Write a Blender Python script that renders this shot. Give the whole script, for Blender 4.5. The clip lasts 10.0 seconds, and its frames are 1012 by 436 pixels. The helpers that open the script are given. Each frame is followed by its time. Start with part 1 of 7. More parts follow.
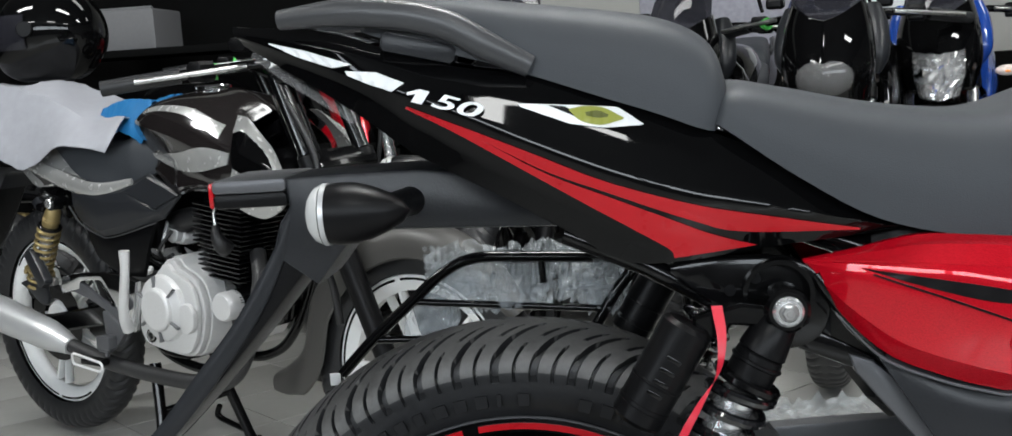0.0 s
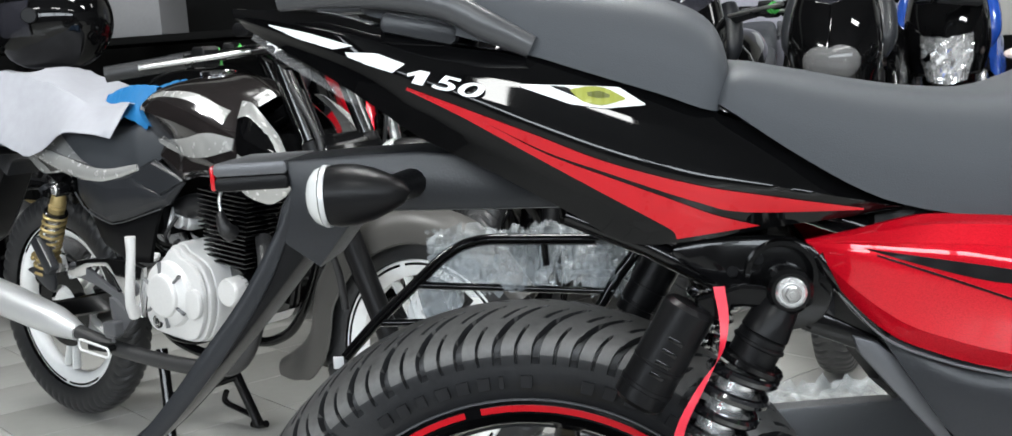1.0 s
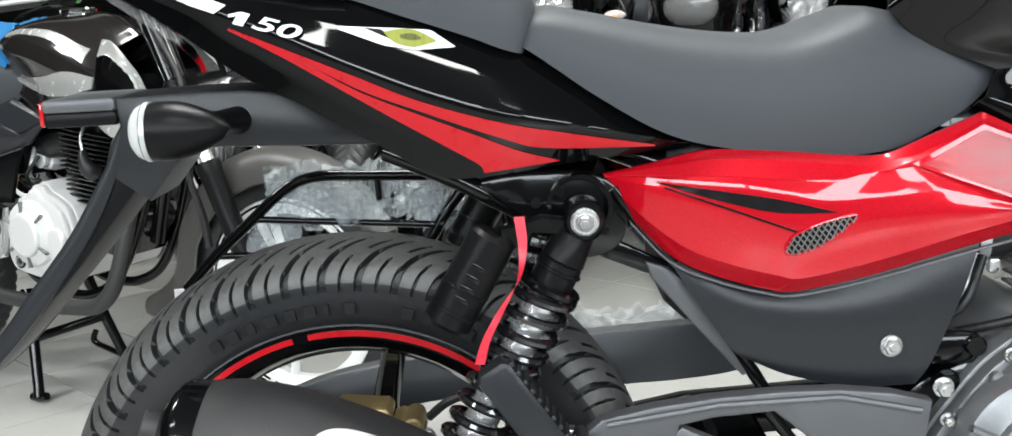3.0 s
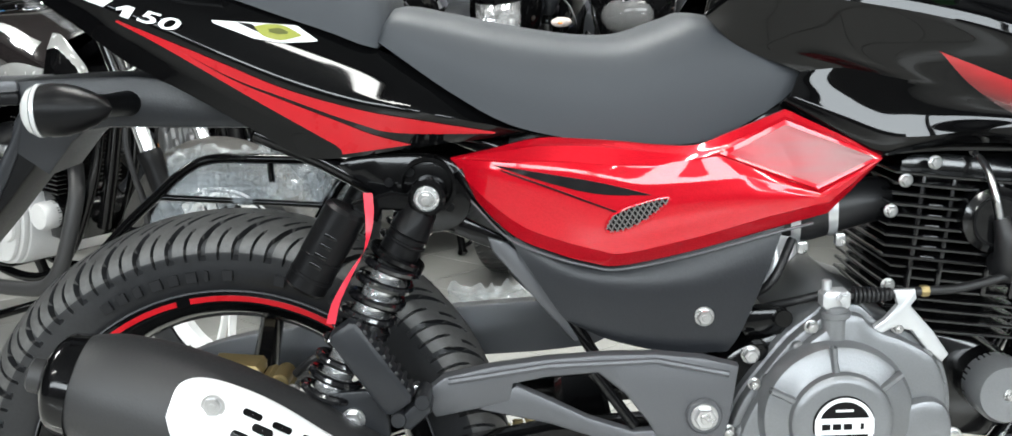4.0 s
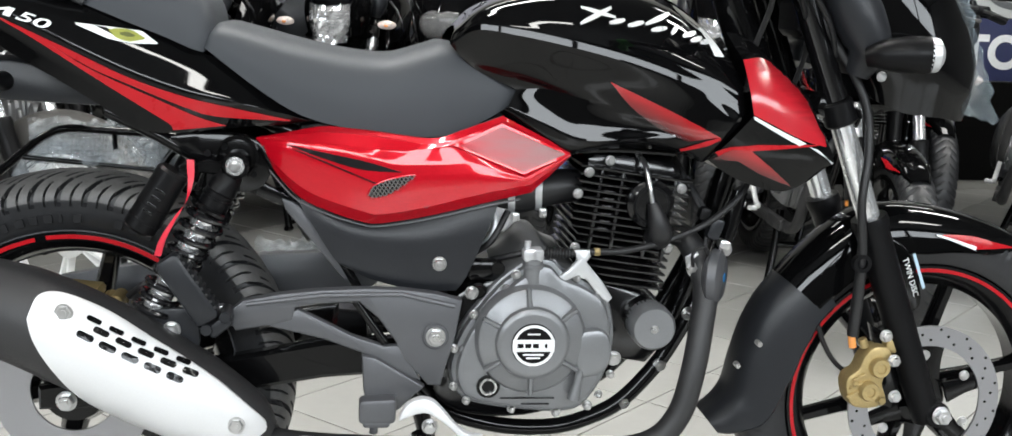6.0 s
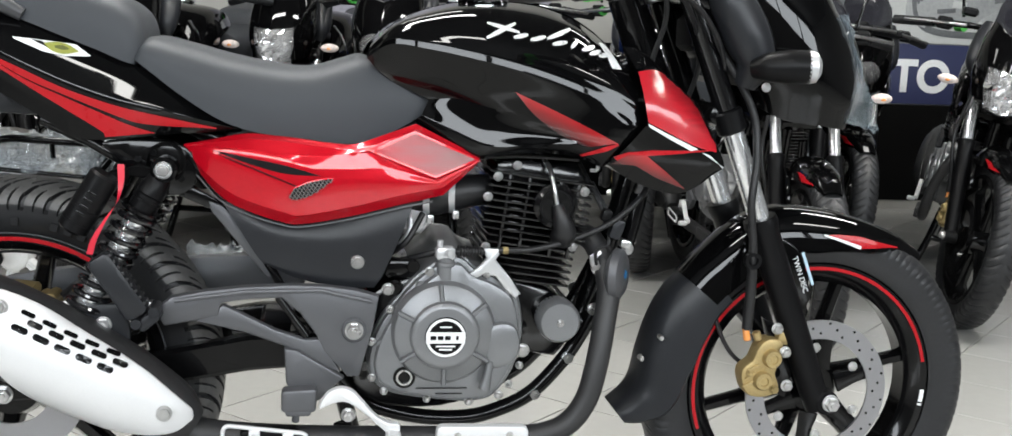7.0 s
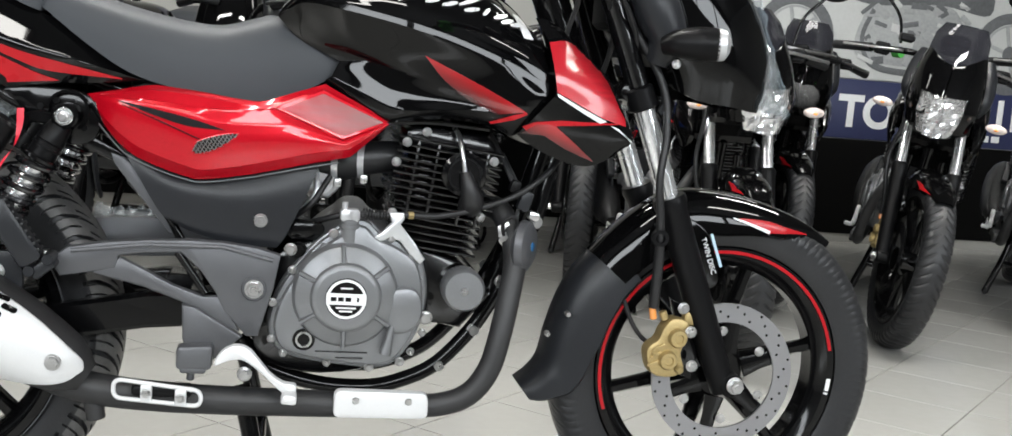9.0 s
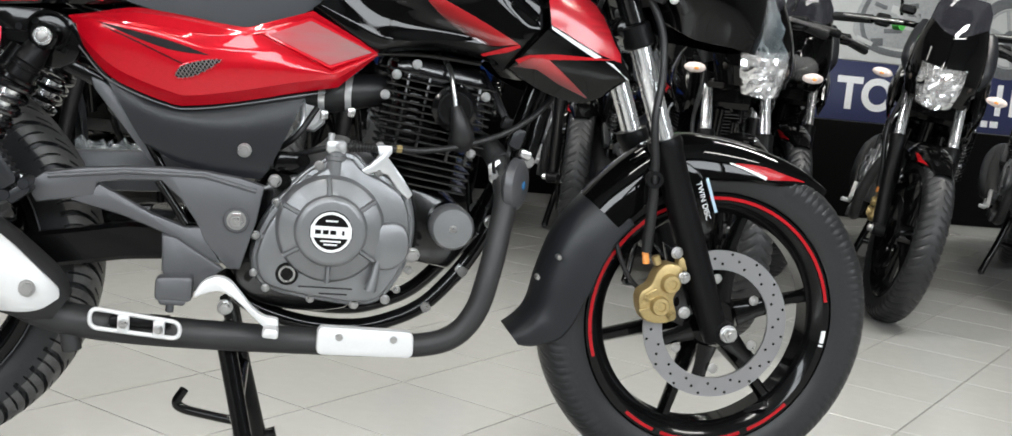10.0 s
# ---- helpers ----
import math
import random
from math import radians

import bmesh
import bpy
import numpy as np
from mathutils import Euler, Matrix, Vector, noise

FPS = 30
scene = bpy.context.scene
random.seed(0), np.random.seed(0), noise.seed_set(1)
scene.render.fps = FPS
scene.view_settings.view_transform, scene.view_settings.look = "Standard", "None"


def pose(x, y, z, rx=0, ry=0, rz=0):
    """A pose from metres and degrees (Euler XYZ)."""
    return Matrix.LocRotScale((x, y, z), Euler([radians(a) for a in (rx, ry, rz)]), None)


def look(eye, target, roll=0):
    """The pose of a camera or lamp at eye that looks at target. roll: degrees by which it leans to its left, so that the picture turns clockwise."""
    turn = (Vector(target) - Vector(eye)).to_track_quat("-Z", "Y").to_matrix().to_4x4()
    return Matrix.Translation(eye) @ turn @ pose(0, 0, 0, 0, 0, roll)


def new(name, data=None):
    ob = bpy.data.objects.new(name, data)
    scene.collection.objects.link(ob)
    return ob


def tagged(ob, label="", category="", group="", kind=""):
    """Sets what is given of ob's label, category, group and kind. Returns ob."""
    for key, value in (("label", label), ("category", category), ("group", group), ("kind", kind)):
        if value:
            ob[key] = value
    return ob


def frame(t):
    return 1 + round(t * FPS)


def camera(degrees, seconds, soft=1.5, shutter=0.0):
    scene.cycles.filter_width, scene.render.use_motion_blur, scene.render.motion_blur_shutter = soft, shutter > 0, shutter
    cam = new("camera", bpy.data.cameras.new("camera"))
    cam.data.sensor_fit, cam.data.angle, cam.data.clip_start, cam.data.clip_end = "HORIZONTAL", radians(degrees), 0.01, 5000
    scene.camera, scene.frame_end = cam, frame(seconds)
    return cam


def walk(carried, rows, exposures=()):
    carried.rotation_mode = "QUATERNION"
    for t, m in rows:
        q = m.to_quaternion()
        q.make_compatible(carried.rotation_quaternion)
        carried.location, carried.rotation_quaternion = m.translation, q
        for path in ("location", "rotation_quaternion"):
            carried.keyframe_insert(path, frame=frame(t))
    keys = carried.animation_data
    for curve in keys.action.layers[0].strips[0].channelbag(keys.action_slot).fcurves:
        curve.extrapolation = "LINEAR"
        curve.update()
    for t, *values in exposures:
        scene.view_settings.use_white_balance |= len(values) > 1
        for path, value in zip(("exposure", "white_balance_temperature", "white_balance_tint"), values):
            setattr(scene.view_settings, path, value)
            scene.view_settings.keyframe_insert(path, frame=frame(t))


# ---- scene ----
cam = camera(47.5, 10.0)
PATH = [
    (0, (0.107, -1.109, 0.89), (-0.086, 0.866, 0.638), -3.8),
    (0.5, (0.107, -1.106, 0.886), (-0.101, 0.864, 0.615), -3.9),
    (1, (0.112, -1.105, 0.884), (-0.096, 0.866, 0.611), -4.0),
    (1.5, (0.125, -1.108, 0.881), (-0.054, 0.865, 0.601), -3.7),
    (2, (0.141, -1.11, 0.878), (0.006, 0.862, 0.575), -4.0),
    (2.5, (0.154, -1.125, 0.882), (0.079, 0.84, 0.518), -3.9),
    (2.7, (0.162, -1.136, 0.886), (0.125, 0.826, 0.499), -3.6),
    (3.8, (0.309, -1.277, 0.864), (0.26, 0.69, 0.504), -2.4),
    (4, (0.332, -1.297, 0.871), (0.312, 0.668, 0.5), -2.0),
    (4.5, (0.367, -1.399, 0.886), (0.414, 0.564, 0.51), -0.8),
    (5, (0.389, -1.493, 0.903), (0.502, 0.468, 0.526), 0.8),
    (5.5, (0.397, -1.602, 0.924), (0.588, 0.35, 0.531), 2.0),
    (6.8, (0.456, -1.865, 0.909), (0.761, 0.082, 0.567), 2.1),
    (7, (0.468, -1.867, 0.905), (0.785, 0.081, 0.575), 2.3),
    (7.5, (0.489, -1.888, 0.895), (0.832, 0.061, 0.604), 3.8),
    (8, (0.511, -1.902, 0.869), (0.868, 0.048, 0.604), 4.3),
    (8.5, (0.537, -1.908, 0.837), (0.919, 0.038, 0.574), 5.1),
    (9, (0.559, -1.898, 0.796), (0.936, 0.05, 0.541), 4.6),
    (9.5, (0.569, -1.879, 0.748), (0.945, 0.071, 0.516), 4.8),
    (10, (0.581, -1.868, 0.706), (0.966, 0.076, 0.439), 5.6),
]
EXPOSURE = [(0, -0.44, 6250, 8), (0.5, -0.09, 6250, 8), (1, 0.16, 6250, 8), (2.5, 0.28, 6300, 6), (4.5, 0.34, 6350, 6), (5.5, 0.04, 6400, 8), (7.5, -0.10, 6450, 9), (8.5, -0.05, 6500, 9), (10, -0.06, 6500, 9)]
walk(cam, [(t, look(eye, target, roll)) for t, eye, target, roll in PATH], EXPOSURE)

# ---- light and world ----
world = bpy.data.worlds.new("sky")
scene.world = world
world.use_nodes = True
wn, wl = world.node_tree.nodes, world.node_tree.links
sky = wn.new("ShaderNodeTexSky")
sky.sky_type, sky.sun_disc = "NISHITA", False
sky.sun_elevation, sky.sun_rotation = radians(40), radians(200)
wl.new(sky.outputs[0], wn["Background"].inputs[0])
wn["Background"].inputs[1].default_value = 0.12

ROOM_X0, ROOM_X1, ROOM_Y0, ROOM_Y1, ROOM_H = -5.2, 6.4, -4.6, 3.95, 3.1


def area(name, at, aim, w, h, power, color):
    lamp = bpy.data.lights.new(name, "AREA")
    lamp.shape, lamp.size, lamp.size_y, lamp.energy, lamp.color = "RECTANGLE", w, h, power, color
    ob = new(name, lamp)
    ob.matrix_world = look(at, aim)
    return ob


# daylight in the shop-front windows behind the walk, tubes on the ceiling
for wx in (-3.6, -0.8, 2.0, 4.8):
    area("window_daylight", (wx, ROOM_Y0 - 0.05, 2.2), (wx, 0, 1.4), 2.64, 0.9, 92, (0.93, 0.97, 1.0))
LAMPS = [(-2.6, -2.2), (0.2, -2.2), (3.0, -2.2), (-2.6, 0.6), (0.2, 0.6), (3.0, 0.6), (0.2, 2.4), (3.0, 2.4)]
for lx, ly in LAMPS:
    area("ceiling_lamp_light", (lx, ly, ROOM_H - 0.09), (lx, ly, 0), 1.2, 0.3, 11 if ly > 2 else (80 if ly > 0 else 34), (1.0, 0.98, 0.94))

# ---- materials ----


def mat(name, color, rough=0.5, metal=0.0, coat=0.0, vary=0.08, grain=60.0, bump=0.0, spots=4.0, spec=0.5, rand=0.0):
    m = bpy.data.materials.new(name)
    m.use_nodes = True
    n, l = m.node_tree.nodes, m.node_tree.links
    b = n["Principled BSDF"]
    tc = n.new("ShaderNodeTexCoord")
    big = n.new("ShaderNodeTexNoise")
    big.inputs["Scale"].default_value, big.inputs["Detail"].default_value = spots, 4
    fine = n.new("ShaderNodeTexNoise")
    fine.inputs["Scale"].default_value, fine.inputs["Detail"].default_value = grain, 6
    l.new(tc.outputs["Object"], big.inputs[0]), l.new(tc.outputs["Object"], fine.inputs[0])
    add = n.new("ShaderNodeMath")
    add.operation = "ADD"
    l.new(big.outputs[0], add.inputs[0]), l.new(fine.outputs[0], add.inputs[1])
    if rand:
        info, mul, add2 = n.new("ShaderNodeObjectInfo"), n.new("ShaderNodeMath"), n.new("ShaderNodeMath")
        mul.operation, mul.inputs[1].default_value = "MULTIPLY", rand
        add2.operation = "ADD"
        l.new(info.outputs["Random"], mul.inputs[0]), l.new(mul.outputs[0], add2.inputs[0]), l.new(add.outputs[0], add2.inputs[1])
        add = add2
    ramp = n.new("ShaderNodeMapRange")
    ramp.inputs["From Min"].default_value, ramp.inputs["From Max"].default_value = 0.6, 1.4 + rand
    ramp.inputs["To Min"].default_value, ramp.inputs["To Max"].default_value = 1 - vary, 1 + vary
    l.new(add.outputs[0], ramp.inputs["Value"])
    mix = n.new("ShaderNodeVectorMath")
    mix.operation = "SCALE"
    mix.inputs[0].default_value = color
    l.new(ramp.outputs[0], mix.inputs["Scale"]), l.new(mix.outputs[0], b.inputs["Base Color"])
    rr = n.new("ShaderNodeMapRange")
    rr.inputs["From Min"].default_value, rr.inputs["From Max"].default_value = 0.3, 0.7
    rr.inputs["To Min"].default_value, rr.inputs["To Max"].default_value = max(0.01, rough * 0.85), min(1, rough * 1.15)
    l.new(fine.outputs[0], rr.inputs["Value"]), l.new(rr.outputs[0], b.inputs["Roughness"])
    b.inputs["Metallic"].default_value = metal
    b.inputs["Specular IOR Level"].default_value = spec
    b.inputs["Coat Weight"].default_value, b.inputs["Coat Roughness"].default_value = coat, 0.03
    if bump:
        bp = n.new("ShaderNodeBump")
        bp.inputs["Strength"].default_value, bp.inputs["Distance"].default_value = bump, 0.002
        l.new(fine.outputs[0], bp.inputs["Height"]), l.new(bp.outputs[0], b.inputs["Normal"])
    return m


def glass_mat(name, color, rough=0.02, alpha=0.3):
    m = bpy.data.materials.new(name)
    m.use_nodes = True
    n, l = m.node_tree.nodes, m.node_tree.links
    b = n["Principled BSDF"]
    noise_tex, r = n.new("ShaderNodeTexNoise"), n.new("ShaderNodeMapRange")
    noise_tex.inputs["Scale"].default_value = 25
    r.inputs["To Min"].default_value, r.inputs["To Max"].default_value = rough * 0.7, rough * 1.4
    l.new(noise_tex.outputs[0], r.inputs["Value"]), l.new(r.outputs[0], b.inputs["Roughness"])
    b.inputs["Base Color"].default_value = (*color, 1)
    b.inputs["Alpha"].default_value = alpha
    b.inputs["IOR"].default_value = 1.5
    return m


def glow(name, color, strength):
    m = bpy.data.materials.new(name)
    m.use_nodes = True
    b = m.node_tree.nodes["Principled BSDF"]
    b.inputs["Base Color"].default_value = b.inputs["Emission Color"].default_value = (*color, 1)
    b.inputs["Emission Strength"].default_value = strength
    return m


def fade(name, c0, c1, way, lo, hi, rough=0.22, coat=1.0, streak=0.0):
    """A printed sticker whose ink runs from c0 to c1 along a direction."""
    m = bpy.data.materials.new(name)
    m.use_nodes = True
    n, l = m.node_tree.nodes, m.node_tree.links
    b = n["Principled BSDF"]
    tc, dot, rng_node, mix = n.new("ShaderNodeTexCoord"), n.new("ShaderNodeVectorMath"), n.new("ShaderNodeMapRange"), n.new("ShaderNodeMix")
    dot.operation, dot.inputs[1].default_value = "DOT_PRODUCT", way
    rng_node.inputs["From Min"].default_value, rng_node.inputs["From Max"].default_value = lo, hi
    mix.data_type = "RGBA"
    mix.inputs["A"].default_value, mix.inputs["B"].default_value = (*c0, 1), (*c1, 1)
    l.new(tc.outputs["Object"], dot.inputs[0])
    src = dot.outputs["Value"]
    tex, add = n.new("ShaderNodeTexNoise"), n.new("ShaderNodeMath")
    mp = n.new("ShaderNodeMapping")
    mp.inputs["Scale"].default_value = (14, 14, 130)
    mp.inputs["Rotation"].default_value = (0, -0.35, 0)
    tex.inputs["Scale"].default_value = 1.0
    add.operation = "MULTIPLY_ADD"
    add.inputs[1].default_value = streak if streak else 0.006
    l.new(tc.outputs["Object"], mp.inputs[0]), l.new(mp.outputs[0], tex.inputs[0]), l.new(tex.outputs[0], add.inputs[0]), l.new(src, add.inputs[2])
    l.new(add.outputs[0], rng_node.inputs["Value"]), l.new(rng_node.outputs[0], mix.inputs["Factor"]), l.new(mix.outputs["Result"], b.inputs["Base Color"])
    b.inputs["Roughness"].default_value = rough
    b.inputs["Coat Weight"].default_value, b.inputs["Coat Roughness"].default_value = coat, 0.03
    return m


GLOSS_BLACK = mat("gloss_black_paint", (0.002, 0.002, 0.0022), 0.06, spec=0.05, coat=0.55, vary=0.2)
FRAME_BLACK = mat("black_frame_enamel", (0.003, 0.003, 0.0033), 0.16, spec=0.15, coat=0.35, vary=0.2)
CANDY_RED = mat("candy_red_paint", (0.50, 0.003, 0.013), 0.28, metal=0.25, spec=0.1, coat=0.9, vary=0.06, grain=1400)
DECAL_RED = mat("red_sticker", (0.42, 0.008, 0.014), 0.3, spec=0.2, coat=0.25, vary=0.06)
DECAL_DARK = mat("black_sticker", (0.005, 0.0045, 0.005), 0.35, spec=0.15, vary=0.1)
DECAL_WHITE = mat("white_sticker", (0.82, 0.83, 0.84), 0.3, coat=0.4, vary=0.03)
DECAL_LIME = mat("lime_sticker", (0.30, 0.32, 0.055), 0.3, coat=0.4, vary=0.12)
MATTE_BLACK = mat("matte_black_plastic", (0.0045, 0.0045, 0.005), 0.36, spec=0.15, vary=0.14, grain=350, bump=0.08)
GREY_PLASTIC = mat("dark_grey_plastic", (0.016, 0.0172, 0.020), 0.34, spec=0.32, vary=0.14, grain=400, bump=0.10)
SEAT_VINYL = mat("grey_black_vinyl", (0.042, 0.046, 0.052), 0.52, spec=0.3, vary=0.07, grain=900, bump=0.14, spots=7)
RUBBER = mat("tyre_rubber", (0.018, 0.0185, 0.020), 0.42, spec=0.4, vary=0.25, grain=220, bump=0.15, spots=12)
# dust plus top light on the tread blocks, painted into one pale tone
RUBBER_DUSTY_LIT = mat("dusty_tyre_rubber", (0.085, 0.083, 0.081), 0.46, spec=0.5, vary=0.35, grain=160, bump=0.15, spots=9)
RUBBER_WALL = mat("tyre_lettering_rubber", (0.008, 0.008, 0.009), 0.5, spec=0.3, vary=0.1)
SPRING_BLACK = mat("gloss_black_spring_enamel", (0.006, 0.006, 0.007), 0.15, coat=1.0, vary=0.2)
CHROME = mat("chrome", (0.88, 0.89, 0.90), 0.09, metal=1.0, vary=0.04)
STEEL = mat("zinc_steel", (0.62, 0.62, 0.62), 0.3, metal=1.0, vary=0.1)
SATIN_SILVER = mat("satin_silver", (0.60, 0.61, 0.62), 0.36, metal=0.6, vary=0.06, grain=800)
PALE_SILVER = mat("pale_silver_paint", (0.74, 0.745, 0.75), 0.42, metal=0.2, vary=0.05, grain=700)
ALLOY = mat("cast_alloy", (0.70, 0.70, 0.70), 0.42, metal=0.35, vary=0.08, grain=300, bump=0.1)
ENGINE_GREY = mat("engine_grey_paint", (0.215, 0.22, 0.228), 0.34, metal=0.5, vary=0.10, grain=500, bump=0.12)
HOLDER_GREY = mat("footrest_holder_grey", (0.098, 0.100, 0.107), 0.40, metal=0.3, vary=0.08, grain=500, bump=0.1)
ENGINE_BLACK = mat("engine_black_paint", (0.003, 0.003, 0.0034), 0.20, spec=0.35, coat=0.45, vary=0.2)
EXHAUST_BLACK = mat("exhaust_black_paint", (0.024, 0.024, 0.025), 0.5, vary=0.15, grain=300, bump=0.1)
GOLD = mat("gold_anodised", (0.46, 0.35, 0.16), 0.42, metal=0.6, vary=0.2, grain=250, bump=0.15)
BRASS_DIRTY = mat("dull_brass", (0.36, 0.28, 0.13), 0.45, metal=0.7, vary=0.2)
DISC_STEEL = mat("brake_disc_steel", (0.36, 0.36, 0.37), 0.4, metal=0.9, vary=0.06, grain=500)
TAPE_RED = mat("red_ribbon", (0.62, 0.02, 0.045), 0.4, vary=0.08)
LENS_CLEAR = glass_mat("clear_lens", (0.9, 0.9, 0.9), 0.04, 0.10)
CLEAR_SHELL = glass_mat("ribbed_clear_lens", (0.86, 0.87, 0.86), 0.12, 0.55)
FILM_THICK = glass_mat("crumpled_film", (0.66, 0.78, 0.86), 0.06, 0.24)
FILM = glass_mat("clear_wrap_film", (0.80, 0.86, 0.90), 0.10, 0.20)
TINT = glass_mat("smoked_screen", (0.02, 0.02, 0.025), 0.03, 0.75)
REFLECTOR = mat("faceted_reflector", (0.85, 0.86, 0.88), 0.10, metal=1.0, vary=0.25, spots=60)
EMBLEM_SILVER = mat("bright_silver_emblem", (0.80, 0.81, 0.82), 0.3, metal=0.35, vary=0.04)
PALE_BLUE = mat("pale_blue_sticker", (0.45, 0.62, 0.75), 0.3, coat=0.5)
STANCHION = mat("bright_fork_tube", (0.86, 0.87, 0.88), 0.24, metal=0.85, vary=0.03)
GRAB = mat("satin_grey_rail_paint", (0.040, 0.041, 0.044), 0.36, vary=0.1, grain=300, bump=0.05)
WIRE = mat("dull_wire_mesh", (0.20, 0.195, 0.19), 0.4, metal=0.4)
LENS_RED = mat("red_lens", (0.45, 0.01, 0.015), 0.12, coat=1.0)
LENS_PALE = mat("pale_clear_lens", (0.66, 0.56, 0.52), 0.12, coat=0.8, vary=0.35, spots=60)
LENS_AMBER = mat("amber_bulb", (0.85, 0.32, 0.08), 0.2, coat=0.6)
HOSE = mat("hose_rubber", (0.010, 0.010, 0.011), 0.45, vary=0.15)
GREEN = mat("green_tape", (0.10, 0.55, 0.10), 0.4)
BLUE_PAINT = mat("blue_paint", (0.012, 0.055, 0.30), 0.2, coat=1.0, vary=0.1)
BLUE_CLOTH = mat("blue_plastic_sheet", (0.018, 0.14, 0.34), 0.4, vary=0.12)
WRAP_WHITE = mat("white_foam_sheet", (0.31, 0.315, 0.345), 0.6, vary=0.12, grain=40, bump=0.5)
SILVER_PAINT = mat("silver_paint", (0.48, 0.48, 0.47), 0.25, metal=0.5, coat=0.8, vary=0.05)
BROWN_BLACK = mat("smoky_tank_paint", (0.012, 0.010, 0.010), 0.12, coat=1.0, vary=0.2)
WHITE_RIM = mat("white_grey_rim_paint", (0.80, 0.81, 0.81), 0.35, coat=0.3, vary=0.05)
SPRING_GOLD = mat("yellow_spring_steel", (0.30, 0.23, 0.10), 0.4, metal=0.6)
TILE = mat("beige_grey_floor_tile", (0.395, 0.392, 0.375), 0.16, coat=0.15, vary=0.05, grain=30, spots=2.5, rand=0.5)
GROUT = mat("grey_grout", (0.24, 0.235, 0.22), 0.8, vary=0.15)
WALL = mat("off_white_wall_paint", (0.34, 0.335, 0.31), 0.7, vary=0.05, grain=120, bump=0.1)
CEIL = mat("grey_ceiling_board", (0.09, 0.09, 0.09), 0.8, vary=0.03, grain=120)
# one even near-black for the backing boards, west wall and shelf
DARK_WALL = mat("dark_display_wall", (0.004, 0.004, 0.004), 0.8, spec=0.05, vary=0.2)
NAVY = mat("navy_poster_print", (0.022, 0.028, 0.085), 0.45, vary=0.12)
POSTER = mat("pale_poster_print", (0.50, 0.51, 0.50), 0.45, vary=0.06)
POSTER_DARK = mat("grey_print_ink", (0.12, 0.125, 0.13), 0.5, vary=0.3)
POSTER_MID = mat("mid_grey_print_ink", (0.33, 0.34, 0.34), 0.5, vary=0.2)
TUBE = glow("lamp_diffuser", (1.0, 0.98, 0.94), 3.0)

# ---- geometry helpers ----


def cr(pts, n, closed=False):
    """n places along a smooth curve through pts."""
    p = np.array(pts, float)
    k = len(p)
    if closed:
        q, spans = np.vstack([p[-1:], p, p[:2]]), k
    else:
        q, spans = np.vstack([2 * p[0] - p[1], p, 2 * p[-1] - p[-2]]), k - 1
    out = []
    for s in np.linspace(0, spans, n, endpoint=not closed):
        i = min(int(s), spans - 1)
        t = s - i
        a, b, c, d = q[i], q[i + 1], q[i + 2], q[i + 3]
        out.append(0.5 * (2 * b + (c - a) * t + (2 * a - 5 * b + 4 * c - d) * t * t + (3 * b - a - 3 * c + d) * t ** 3))
    return np.array(out)


def lin(pts, n):
    p = np.array(pts, float)
    d = np.r_[0, np.cumsum(np.linalg.norm(np.diff(p, axis=0), axis=1))]
    s = np.linspace(0, d[-1], n)
    return np.stack([np.interp(s, d, p[:, j]) for j in range(p.shape[1])], 1)


def join(*geos):
    V, F, k = [], [], 0
    for v, f in geos:
        v = [tuple(c) for c in v]
        V += v
        F += [tuple(i + k for i in face) for face in f]
        k += len(v)
    return V, F


def moved(geo, m):
    return [tuple(m @ Vector(v)) for v in geo[0]], geo[1]


def g_grid(P, cu=False, cv=False):
    nu, nv = P.shape[:2]
    F = []
    for i in range(nu if cu else nu - 1):
        for j in range(nv if cv else nv - 1):
            a, b = (i + 1) % nu, (j + 1) % nv
            F.append((i * nv + j, a * nv + j, a * nv + b, i * nv + b))
    return P.reshape(-1, 3).tolist(), F


def g_shell(P, th):
    """A closed sheet: the grid P and its copy moved in by th along y or along a vector."""
    nu, nv = P.shape[:2]
    Q = P + (np.array(th) if np.ndim(th) else np.array((0, th, 0)))
    V, F = g_grid(P)
    k = nu * nv
    F += [tuple(reversed([i + k for i in f])) for f in F]
    rim = [(i, 0) for i in range(nu)] + [(nu - 1, j) for j in range(1, nv)] + [(i, nv - 1) for i in range(nu - 2, -1, -1)] + [(0, j) for j in range(nv - 2, 0, -1)]
    ids = [i * nv + j for i, j in rim]
    for a, b in zip(ids, ids[1:] + ids[:1]):
        F.append((a, b, b + k, a + k))
    return V + Q.reshape(-1, 3).tolist(), F


def inset(o, d):
    o = np.array(o, float)
    area2 = sum(o[i - 1][0] * o[i][1] - o[i][0] * o[i - 1][1] for i in range(len(o)))
    s = 1 if area2 > 0 else -1
    out = []
    for i in range(len(o)):
        e1, e2 = o[i] - o[i - 1], o[(i + 1) % len(o)] - o[i]
        n1 = np.array((-e1[1], e1[0])) / (np.linalg.norm(e1) + 1e-9)
        n2 = np.array((-e2[1], e2[0])) / (np.linalg.norm(e2) + 1e-9)
        nn = n1 + n2
        nn /= max(np.linalg.norm(nn), 0.6)
        out.append(o[i] + s * d * nn)
    return np.array(out)


